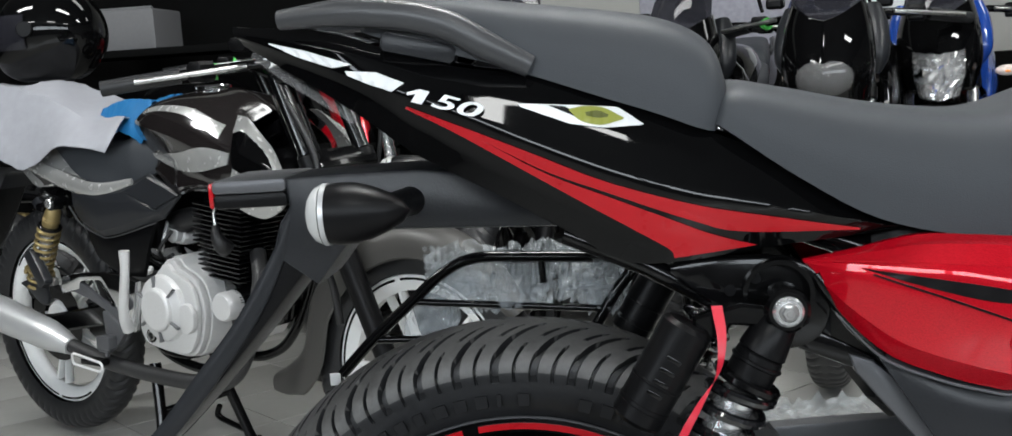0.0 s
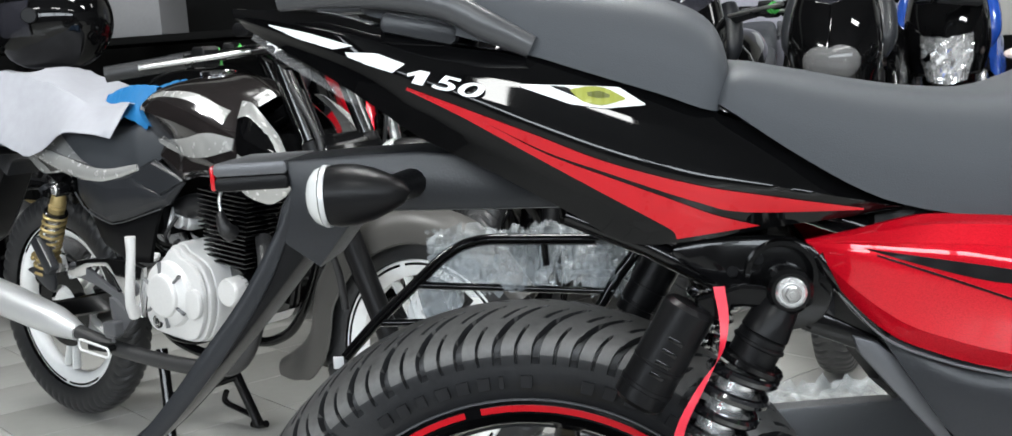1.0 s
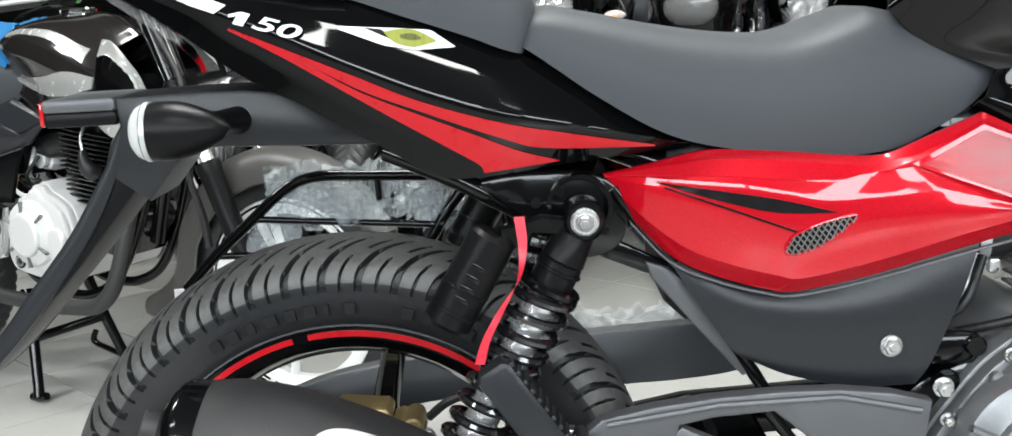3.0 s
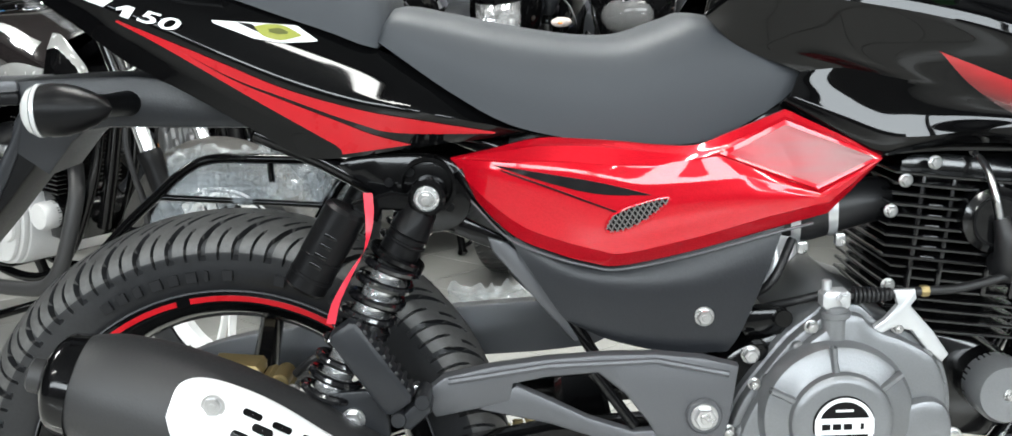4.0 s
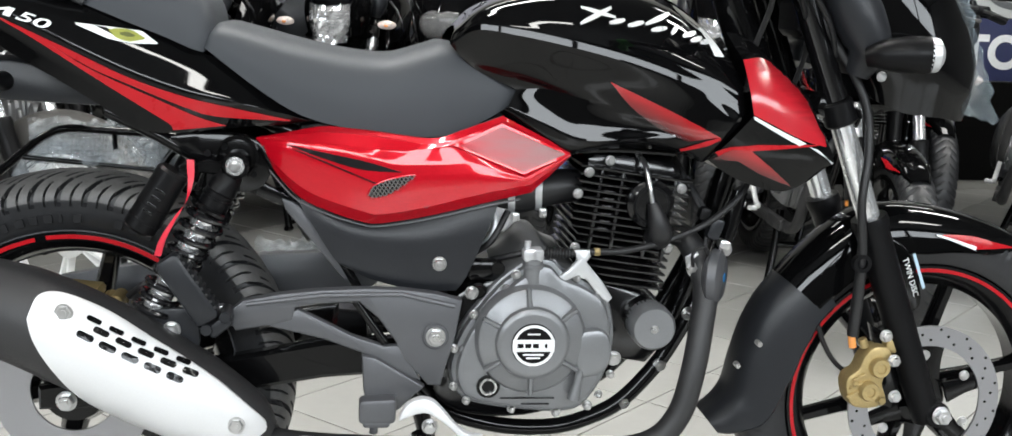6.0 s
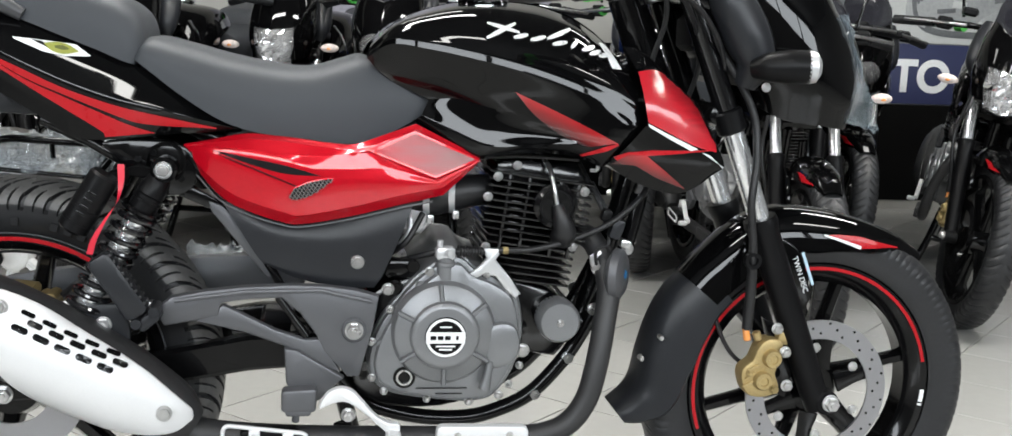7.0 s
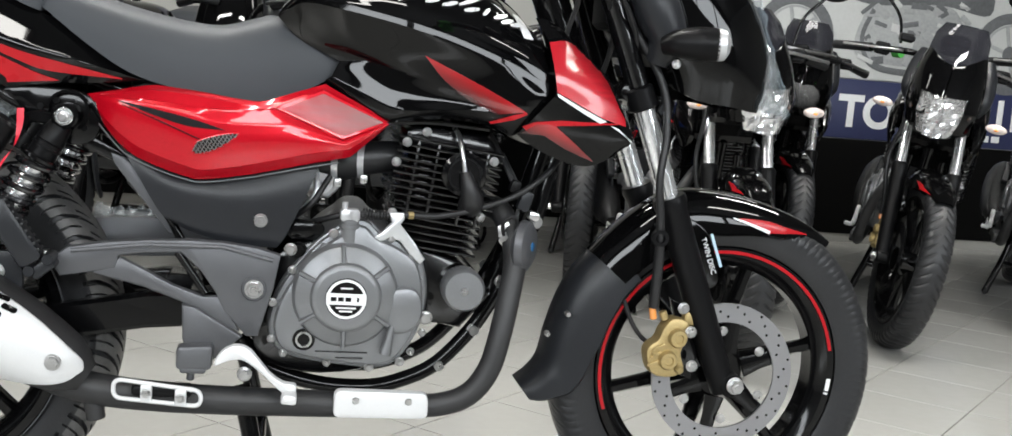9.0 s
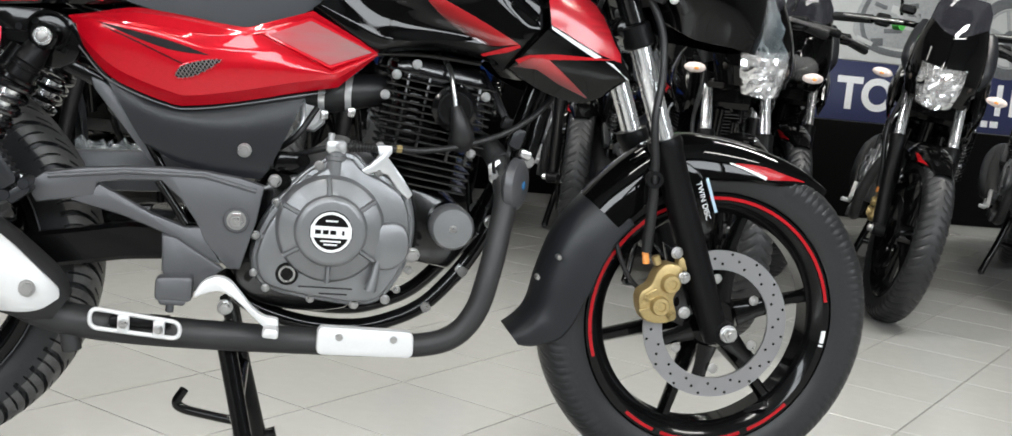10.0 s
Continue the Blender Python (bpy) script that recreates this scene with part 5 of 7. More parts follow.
part("caliper_bolt", join(g_bolt(0.046, -0.112, 0.482, 0.006, 0.010), g_bolt(0.084, -0.112, 0.466, 0.006, 0.010)), STEEL, rc)
part("caliper_hose", g_tube(cr([(0.085, -0.10, 0.480), (0.110, -0.108, 0.500), (0.140, -0.10, 0.500), (0.20, -0.09, 0.47)], 20), 0.0045, 9), HOSE, rc)
# guard rail on the far side of the rear wheel
sg = thing("side_guard", "", "")
sg.parent = bike
part("rail", g_tube(cr([(-0.215, 0.15, 0.560), (-0.175, 0.15, 0.600), (-0.131, 0.15, 0.638), (-0.09, 0.15, 0.672), (-0.054, 0.15, 0.686), (0.0, 0.15, 0.685), (0.11, 0.15, 0.678), (0.120, 0.15, 0.666), (0.100, 0.15, 0.640), (0.078, 0.15, 0.605)], 50), 0.0065, 12), FRAME_BLACK, sg, "black tubular guard rail")
part("cross_bar", g_tube([(-0.131, 0.15, 0.640), (-0.02, 0.15, 0.631), (0.09, 0.15, 0.622)], 0.0042, 10), FRAME_BLACK, sg)
part("cross_bar", g_tube([(-0.175, 0.15, 0.598), (-0.10, 0.15, 0.596), (-0.02, 0.15, 0.598)], 0.0042, 10), FRAME_BLACK, sg)
part("upright", g_tube([(0.02, 0.15, 0.685), (0.021, 0.15, 0.655)], 0.0042, 10), FRAME_BLACK, sg)
tagged(part("paper_tag", g_box((-0.222, 0.142, 0.556), (0.012, 0.002, 0.014), 0.0006), DECAL_WHITE, None), "small white paper tag tied to the guard rail", "tag")

# footrest holder
fh = thing("footrest_holder", "", "")
fh.parent = bike
upper = [(0.225, 0.470), (0.250, 0.490), (0.300, 0.500), (0.356, 0.506), (0.420, 0.509), (0.471, 0.508), (0.520, 0.502), (0.556, 0.492), (0.548, 0.44), (0.528, 0.366), (0.510, 0.366), (0.475, 0.405), (0.462, 0.432), (0.438, 0.465), (0.410, 0.489), (0.356, 0.486), (0.322, 0.480), (0.318, 0.462), (0.29, 0.455), (0.240, 0.446)]
lower = [(0.285, 0.453), (0.325, 0.478), (0.35, 0.466), (0.40, 0.440), (0.446, 0.424), (0.470, 0.425), (0.500, 0.372), (0.460, 0.388), (0.414, 0.414), (0.36, 0.434)]
hp = part("holder_plate", g_plate(upper, -0.158, -0.138, 0.004), HOLDER_GREY, fh, "dark grey cast footrest holder")
part("holder_arm", g_plate(lower, -0.156, -0.140, 0.004), HOLDER_GREY, fh)
part("raised_rib", g_tube([(0.255, -0.158, 0.485), (0.36, -0.1585, 0.499), (0.47, -0.1585, 0.501), (0.545, -0.158, 0.484)], 0.0035, 8), HOLDER_GREY, hp)
part("brace", g_tube([(0.405, -0.150, 0.489), (0.448, -0.150, 0.428)], 0.006, 10), FRAME_BLACK, hp)
part("pivot_boss", g_cyl((0.519, -0.150, 0.440), (0.519, -0.163, 0.440), 0.019, 28, 0.002), HOLDER_GREY, hp)
part("pivot_bolt", g_bolt(0.519, -0.162, 0.440, 0.0115, 0.009), STEEL, hp)
part("lower_bracket", g_plate([(0.415, 0.412), (0.435, 0.410), (0.505, 0.366), (0.490, 0.352), (0.470, 0.332), (0.455, 0.322), (0.430, 0.325), (0.418, 0.36)], -0.165, -0.145, 0.005), HOLDER_GREY, fh)
part("brake_switch", join(g_plate(rounded([(0.412, 0.319), (0.412, 0.354), (0.465, 0.357), (0.464, 0.319)], 0.008), -0.190, -0.160, 0.005), g_box((0.437, -0.178, 0.3185), (0.038, 0.022, 0.010), 0.003), g_cyl((0.434, -0.175, 0.316), (0.433, -0.175, 0.301), 0.006, 14)), HOLDER_GREY, fh, "dark grey brake switch")
part("hanger_plate", g_plate(cr([(0.072, 0.466), (0.12, 0.478), (0.175, 0.482), (0.190, 0.465), (0.192, 0.425), (0.172, 0.412), (0.14, 0.425), (0.10, 0.452)], 30, True), -0.170, -0.160, 0.003), GREY_PLASTIC, fh, "dark grey silencer hanger")
part("hanger_bolt", g_bolt(0.156, -0.170, 0.452, 0.010, 0.010), STEEL, fh)
part("hanger_link", g_plate([(0.178, 0.478), (0.200, 0.486), (0.225, 0.485), (0.215, 0.465), (0.190, 0.462)], -0.166, -0.150, 0.003), STEEL, fh)
pegR = Matrix.Translation((0.180, -0.178, 0.512)) @ Matrix.Rotation(0.98, 4, "Y")
pg = part("pillion_footrest", moved(g_box((0, 0, 0), (0.105, 0.030, 0.036), 0.006), pegR), GREY_PLASTIC, fh, "folded black pillion footrest")
for k in range(9):
    part("rubber_rib", moved(g_box((-0.045 + 0.0105 * k, 0, 0.0185), (0.005, 0.030, 0.004), 0.001), pegR), RUBBER, pg)
part("hinge", join(g_box((0.222, -0.172, 0.462), (0.036, 0.04, 0.018), 0.004, Matrix.Rotation(-0.7, 4, "Y")), g_cyl((0.205, -0.195, 0.458), (0.205, -0.15, 0.458), 0.008, 14), g_cyl((0.230, -0.195, 0.476), (0.230, -0.15, 0.476), 0.008, 14)), GREY_PLASTIC, pg)
ped = cr([(0.468, 0.331), (0.478, 0.353), (0.497, 0.363), (0.516, 0.359), (0.532, 0.343), (0.550, 0.322), (0.569, 0.309), (0.588, 0.305), (0.587, 0.290), (0.572, 0.291), (0.555, 0.305), (0.531, 0.327), (0.508, 0.341), (0.488, 0.339)], 56, True)
bp = part("brake_pedal", g_plate(ped, -0.207, -0.190, 0.003), PALE_SILVER, fh, "silver brake pedal")
part("pedal_pad", g_plate(rounded([(0.566, 0.283), (0.570, 0.298), (0.591, 0.296), (0.590, 0.281)], 0.006), -0.232, -0.200, 0.004), PALE_SILVER, bp)
part("pedal_bolt", g_bolt(0.512, -0.185, 0.315, 0.009, 0.012), STEEL, bp)
loop = [(*p, -0.205) for p in rounded([(0.328, 0.280), (0.328, 0.308), (0.452, 0.293), (0.452, 0.269)], 0.0125, 9)]
loop = [(x, y, z) for x, z, y in loop]
fp = part("footrest_loop", g_tube(np.array(loop + loop[:1]), 0.0033, 10, False), PALE_SILVER, fh, "silver rider footrest loop")
for x, z in ((0.374, 0.2885), (0.423, 0.2825)):
    part("clip", g_box((x, -0.204, z), (0.016, 0.012, 0.025), 0.002), PALE_SILVER, fp)
    part("bolt", g_bolt(x, -0.210, z, 0.0055, 0.006), STEEL, fp)
part("footrest_bar", g_box((0.395, -0.185, 0.288), (0.085, 0.03, 0.016), 0.004), MATTE_BLACK, fp)

# exhaust
ex = thing("exhaust", "", "")
ex.parent = bike
part("header_pipe", g_tube(cr([(0.86, -0.03, 0.575), (0.905, -0.06, 0.565), (0.925, -0.105, 0.505), (0.916, -0.130, 0.44), (0.903, -0.145, 0.375), (0.888, -0.150, 0.322), (0.860, -0.152, 0.284), (0.815, -0.153, 0.266), (0.74, -0.154, 0.262), (0.60, -0.155, 0.263), (0.45, -0.157, 0.266), (0.34, -0.162, 0.274), (0.27, -0.168, 0.288), (0.22, -0.175, 0.312)], 110), [0.019, 0.019, 0.0185, 0.0185, 0.0185, 0.0185, 0.0185, 0.021, 0.023, 0.024, 0.026], 24), EXHAUST_BLACK, ex, "matte black exhaust pipe")
hs = part("heat_shield", g_plate(rounded([(0.647, 0.249), (0.647, 0.293), (0.791, 0.291), (0.793, 0.250)], 0.012), -0.185, -0.165, 0.004), PALE_SILVER, ex, "pale silver heat shield")
for x in (0.680, 0.761):
    part("screw", g_cyl((x, -0.183, 0.278), (x, -0.1875, 0.278), 0.0055, 14), STEEL, hs)
part("pipe_lug", g_cyl((0.295, -0.165, 0.262), (0.300, -0.165, 0.235), 0.014, 16), EXHAUST_BLACK, ex)
maxis = [(0.285, -0.178, 0.302), (0.255, -0.180, 0.322), (0.19, -0.184, 0.360), (0.10, -0.184, 0.411), (0.02, -0.181, 0.451), (-0.04, -0.179, 0.477), (-0.09, -0.178, 0.494), (-0.130, -0.178, 0.504)]
part("silencer", g_tube(cr(maxis, 60), [0.024, 0.045, 0.060, 0.067, 0.068, 0.066, 0.060, 0.048], 36), EXHAUST_BLACK, ex, "matte black silencer")
part("end_cap", g_tube(cr([(-0.116, -0.178, 0.500), (-0.138, -0.178, 0.506), (-0.150, -0.178, 0.509)], 8), [0.054, 0.050, 0.030], 30), FRAME_BLACK, ex)
part("tail_pipe", g_cyl((-0.146, -0.178, 0.508), (-0.168, -0.178, 0.514), 0.018, 20, 0.002), EXHAUST_BLACK, ex)
# guard plate on the silencer, wrapped round its outer side
up = [(-0.010, 0.497), (0.000, 0.517), (0.030, 0.515), (0.086, 0.490), (0.150, 0.450), (0.215, 0.405), (0.258, 0.365), (0.283, 0.338), (0.287, 0.325)]
dn = [(-0.012, 0.489), (-0.004, 0.460), (0.018, 0.418), (0.048, 0.374), (0.090, 0.342), (0.150, 0.316), (0.205, 0.303), (0.258, 0.304), (0.286, 0.320)]
MA = cr(maxis, 200)
MR = np.interp(np.linspace(0, 1, 200), np.linspace(0, 1, 8), [0.024, 0.045, 0.060, 0.067, 0.068, 0.066, 0.060, 0.050])


def silencer_y(x, z):
    d = np.hypot(MA[:, 0] - x, MA[:, 2] - z)
    i = int(np.argmin(d))
    r = MR[i] + 0.006
    return MA[i, 1] - math.sqrt(max(r * r - d[i] ** 2, 0.0009))


a, b = cr(up, 60), cr(dn, 60)
G = np.array([[(lambda p: (p[0], silencer_y(*p), p[1]))(a[i] * (1 - w) + b[i] * w) for w in np.linspace(0, 1, 22)] for i in range(60)])
sg2 = part("silencer_guard", g_shell(G, 0.004), PALE_SILVER, ex, "satin silver silencer guard with dark slots")
for x0, z0, k, tall in ((0.069, 0.485, 5, 0.0026), (0.079, 0.471, 5, 0.0034), (0.060, 0.467, 5, 0.0042)):
    for j in range(k):
        c = np.array((x0 + 0.0278 * j, z0 - 0.0143 * j))
        ends = [(-0.0075, math.pi / 2), (0.0075, -math.pi / 2)]
        P = c + np.array([(e * 0.89 + tall * (math.cos(t) * 0.89 + math.sin(t) * 0.45), -e * 0.45 + tall * (math.sin(t) * 0.89 - math.cos(t) * 0.45)) for e, t0 in ends for t in np.linspace(t0, t0 + math.pi, 9)])
        rings = [[(q[0], silencer_y(*q) - 0.0026, q[1]) for q in (P - c) * f + c] for f in (1.0, 0.5, 0.05)]
        V = [v for r in rings for v in r]
        F = [(r * 18 + i, r * 18 + (i + 1) % 18, (r + 1) * 18 + (i + 1) % 18, (r + 1) * 18 + i) for r in range(2) for i in range(18)]
        part("slot", (V, F), FRAME_BLACK, sg2)
for x, z in ((0.032, 0.496), (0.249, 0.338)):
    part("guard_bolt", g_bolt(x, silencer_y(x, z) - 0.001, z, 0.0095, 0.006), STEEL, sg2)

# engine
en = thing("engine", "", "")
en.parent = bike
case = cr([(0.544, 0.392), (0.550, 0.357), (0.569, 0.337), (0.608, 0.327), (0.657, 0.321), (0.701, 0.318), (0.735, 0.325), (0.758, 0.351), (0.775, 0.387), (0.782, 0.433), (0.776, 0.473), (0.762, 0.500), (0.731, 0.520), (0.703, 0.531), (0.684, 0.548), (0.660, 0.549), (0.642, 0.534), (0.615, 0.513), (0.587, 0.480), (0.560, 0.442)], 84, True)
part("crankcase", g_plate(inset(case, -0.004), -0.122, 0.14, 0.006), ENGINE_GREY, en, "grey painted crankcase")
cc = part("clutch_cover", join(g_plate(case, -0.140, -0.120, 0.004), g_plate(inset(case, 0.007), -0.156, -0.136, 0.009)), ENGINE_GREY, en, "grey painted clutch cover")
CX, CZ = 0.656, 0.436
part("round_cover", g_lathe([(-0.148, 0.082), (-0.160, 0.080), (-0.168, 0.076), (-0.171, 0.071), (-0.175, 0.057), (-0.177, 0.0535), (-0.184, 0.0515), (-0.187, 0.048), (-0.188, 0.043), (-0.188, 0.0)], (CX, 0, CZ), 88), ENGINE_GREY, cc, "round raised cover", sharp=30)
part("side_bulge", g_plate(cr([(0.716, 0.438), (0.728, 0.449), (0.752, 0.453), (0.768, 0.444), (0.775, 0.421), (0.770, 0.396), (0.754, 0.383), (0.735, 0.380), (0.722, 0.390)], 44, True), -0.170, -0.150, 0.008), ENGINE_GREY, cc)
for k in range(6):
    a = math.radians(38 + 58 * k)
    part("cover_rib", spoke((CX, -0.174, CZ), a, 0.053, 0.079, 0.0042, 0.0036, -0.006, 0.006), ENGINE_GREY, cc)
for x, z in ((0.560, 0.372), (0.562, 0.415), (0.590, 0.470), (0.620, 0.505), (0.752, 0.495), (0.768, 0.458)):
    part("case_boss", g_cyl((x, -0.120, z), (x, -0.150, z), 0.0075, 16, 0.002), ENGINE_GREY, cc)
lg = part("badge", g_cyl((CX, -0.187, CZ), (CX, -0.1905, CZ), 0.0315, 48, 0.001), DECAL_DARK, cc, "round black and white badge")
part("badge_ring", g_ring((CX, -0.190, CZ), 0.0262, 0.0302, -0.0018, 0.0, 56), DECAL_WHITE, lg)
part("badge_band", g_box((CX, -0.1912, CZ), (0.060, 0.0016, 0.0175), 0.0005), DECAL_WHITE, lg)
for x, w in ((-0.019, 0.0085), (-0.008, 0.0085), (0.003, 0.0085), (0.0175, 0.0035)):
    part("badge_bar", g_box((CX + x, -0.1922, CZ), (w, 0.0008, 0.0062), 0.0002), DECAL_DARK, lg)
for x, z, w in ((0, 0.0165, 0.018), (0, -0.0135, 0.030), (0, -0.0185, 0.020)):
    part("badge_line", g_box((CX + x, -0.1908, CZ + z), (w, 0.0012, 0.0026), 0.0004), DECAL_WHITE, lg)
part("oil_window", join(g_ring((0.597, -0.154, 0.364), 0.012, 0.017, -0.005, 0.0, 30), g_ring((0.597, -0.154, 0.364), 0.0001, 0.011, -0.003, 0.0, 30)), FRAME_BLACK, cc, "round oil level window")
part("oil_window_ring", g_ring((0.597, -0.154, 0.364), 0.0095, 0.0125, -0.0068, -0.002, 24), STEEL, cc)
for x, z, r in ((0.570, 0.500, 0.008), (0.574, 0.468, 0.0055), (0.547, 0.417, 0.0055), (0.548, 0.360, 0.005), (0.567, 0.338, 0.005), (0.634, 0.325, 0.005), (0.700, 0.320, 0.006), (0.747, 0.330, 0.006), (0.763, 0.347, 0.005), (0.779, 0.378, 0.005), (0.783, 0.402, 0.009), (0.633, 0.528, 0.006), (0.722, 0.524, 0.005)):
    part("cover_bolt", g_bolt(x, -0.142, z, r, 0.010), STEEL, cc)
for z in (0.346, 0.337):
    part("cast_line", g_box((0.655 if z > 0.34 else 0.667, -0.1565, z), (0.080 if z > 0.34 else 0.042, 0.002, 0.0022), 0.0006), FRAME_BLACK, cc)
part("cable_arm", g_tube([(0.729, -0.166, 0.392), (0.726, -0.168, 0.372), (0.721, -0.168, 0.348)], [0.0055, 0.006, 0.0095], 14), ENGINE_GREY, cc)
part("starter_cover", g_lathe([(-0.10, 0.034), (-0.135, 0.034), (-0.142, 0.030), (-0.144, 0.0)], (0.842, 0, 0.446), 40), ENGINE_GREY, en, "round grey starter housing")
part("starter_bolt", g_bolt(0.842, -0.143, 0.446, 0.005, 0.005), STEEL, en)
part("starter_body", g_cyl((0.842, -0.11, 0.446), (0.842, 0.09, 0.446), 0.034, 32), ENGINE_BLACK, en)
part("engine_mount", g_plate([(0.775, 0.50), (0.835, 0.485), (0.90, 0.43), (0.85, 0.37), (0.79, 0.38)], -0.075, 0.075, 0.01), ENGINE_BLACK, en)
part("gearbox", g_plate(cr([(0.52, 0.34), (0.525, 0.44), (0.57, 0.50), (0.70, 0.52), (0.74, 0.40), (0.70, 0.31), (0.58, 0.30)], 30, True), -0.11, 0.12, 0.01), ENGINE_BLACK, en)
nk = part("filler_neck", g_cyl((0.657, -0.145, 0.485), (0.657, -0.145, 0.552), 0.0135, 24, 0.002), ENGINE_GREY, en)
part("neck_collar", g_cyl((0.657, -0.145, 0.538), (0.657, -0.145, 0.545), 0.0160, 24, 0.001), ENGINE_GREY, nk)
part("cable_clamp", join(g_box((0.656, -0.145, 0.558), (0.030, 0.022, 0.020), 0.004), g_bolt(0.662, -0.156, 0.560, 0.006, 0.008), g_cyl((0.648, -0.145, 0.566), (0.648, -0.145, 0.578), 0.005, 10)), SATIN_SILVER, en, "silver cable clamp")
part("cable_bracket", g_plate([(0.715, 0.566), (0.738, 0.566), (0.740, 0.556), (0.734, 0.548), (0.758, 0.520), (0.775, 0.495), (0.768, 0.487), (0.752, 0.500), (0.735, 0.522), (0.716, 0.525), (0.690, 0.512), (0.686, 0.520), (0.708, 0.536), (0.720, 0.550)], -0.150, -0.140, 0.003), SATIN_SILVER, en, "silver cable bracket")
# finned cylinder and head, leaning forward a little
lean = Matrix.Translation((0.79, 0, 0.50)) @ Matrix.Rotation(0.13, 4, "Y")


def fin(w, d, z, th=0.0042):
    o = cr([(-w, -d * 0.8), (-w * 0.8, -d), (w * 0.8, -d), (w, -d * 0.8), (w, d * 0.8), (w * 0.8, d), (-w * 0.8, d), (-w, d * 0.8)], 32, True)
    V, F = g_plate(o, -th / 2, th / 2, 0.0012)
    return [tuple(lean @ Vector((v[0], v[2], v[1] + z))) for v in V], F


cyl = part("cylinder", moved(g_box((0, 0, 0.075), (0.115, 0.115, 0.17), 0.02), lean), ENGINE_BLACK, en, "black finned cylinder")
for k in range(16):
    z = 0.004 + 0.0112 * k
    part("fin", fin(0.072 + (0.012 if k > 6 else 0.0), 0.098 + (0.006 if k > 6 else 0), z), ENGINE_BLACK, cyl)
for x in (-0.052, -0.020, 0.030, 0.060):
    part("fin_bridge", moved(g_box((x, -0.1005, 0.11), (0.0055, 0.006, 0.125), 0.0018), lean), ENGINE_BLACK, cyl)
for k in range(6):
    part("fin_stub", moved(g_box((-0.0365, -0.103, 0.084 + 0.0112 * k), (0.016, 0.006, 0.0036), 0.001), lean), ENGINE_BLACK, cyl)
hd = part("cylinder_head", moved(g_box((0.0, 0, 0.175), (0.15, 0.17, 0.045), 0.015), lean), ENGINE_BLACK, en, "black cylinder head")
part("head_cover", moved(g_box((0.0, 0, 0.196), (0.13, 0.13, 0.03), 0.012), lean), ENGINE_BLACK, en)
part("valve_cap", g_lathe([(-0.095, 0.036), (-0.115, 0.035), (-0.119, 0.029), (-0.121, 0.027), (-0.121, 0.0)], (0.832, 0, 0.628), 36), ENGINE_BLACK, hd, "round black valve cap")
part("valve_cap_ring", g_ring((0.832, -0.120, 0.628), 0.024, 0.0265, -0.002, 0.0, 36), MATTE_BLACK, hd)
part("plug_cap", g_tube(cr([(0.846, -0.110, 0.578), (0.845, -0.125, 0.590), (0.838, -0.130, 0.612), (0.832, -0.126, 0.632)], 20), [0.020, 0.019, 0.013, 0.008], 18), HOSE, en, "black spark plug cap")
part("plug_lead", g_tube(cr([(0.832, -0.126, 0.630), (0.826, -0.122, 0.660), (0.820, -0.10, 0.690), (0.80, -0.06, 0.715)], 20), 0.0038, 10), STEEL, en, "grey plug lead")
for x, z in ((0.725, 0.640), (0.724, 0.560), (0.880, 0.650), (0.74, 0.672), (0.865, 0.560), (0.77, 0.690)):
    part("head_bolt", g_bolt(x, -0.103, z, 0.006, 0.008), STEEL, hd)
it = part("intake_hose", g_tube(cr([(0.60, -0.055, 0.625), (0.645, -0.060, 0.632), (0.69, -0.055, 0.640), (0.735, -0.05, 0.645)], 24), [0.026, 0.030, 0.027, 0.024], 26), HOSE, en, "black rubber intake hose")
for x, z in ((0.635, 0.630), (0.675, 0.6375)):
    part("hose_clip", moved(g_ring((0, 0, 0), 0.029, 0.0315, -0.005, 0.005, 40), Matrix.Translation((x, -0.058, z)) @ Matrix.Rotation(radians(80), 4, "Z")), SATIN_SILVER, it, "steel hose clip")
    part("clip_screw", g_box((x + 0.002, -0.086, z - 0.030), (0.011, 0.010, 0.014), 0.002), STEEL, it)
part("carburettor", join(g_box((0.61, -0.02, 0.605), (0.06, 0.09, 0.07), 0.015), g_cyl((0.61, -0.08, 0.60), (0.61, -0.05, 0.60), 0.022, 20)), ALLOY, en)
for k, (a, b, c) in enumerate((((0.575, -0.09, 0.545), (0.60, -0.11, 0.57), (0.625, -0.09, 0.61)), ((0.585, -0.08, 0.53), (0.63, -0.11, 0.548), (0.66, -0.12, 0.558)), ((0.59, -0.10, 0.56), (0.605, -0.10, 0.59), (0.60, -0.08, 0.63)))):
    part("hose", g_tube(cr([a, b, c], 16), 0.0048, 10), HOSE if k != 2 else SATIN_SILVER, en)
part("engine_fitting", join(g_box((0.59, -0.10, 0.525), (0.05, 0.03, 0.03), 0.006), g_bolt(0.582, -0.118, 0.497, 0.010, 0.010), g_cyl((0.61, -0.12, 0.53), (0.61, -0.09, 0.53), 0.010, 14)), FRAME_BLACK, en)
cb = part("clutch_cable", g_tube(cr([(0.672, -0.145, 0.560), (0.71, -0.145, 0.561), (0.75, -0.142, 0.562), (0.79, -0.135, 0.562), (0.85, -0.125, 0.574), (0.92, -0.11, 0.600), (0.975, -0.09, 0.640), (1.00, -0.07, 0.68)], 50), 0.0048, 12), HOSE, en, "black control cable")
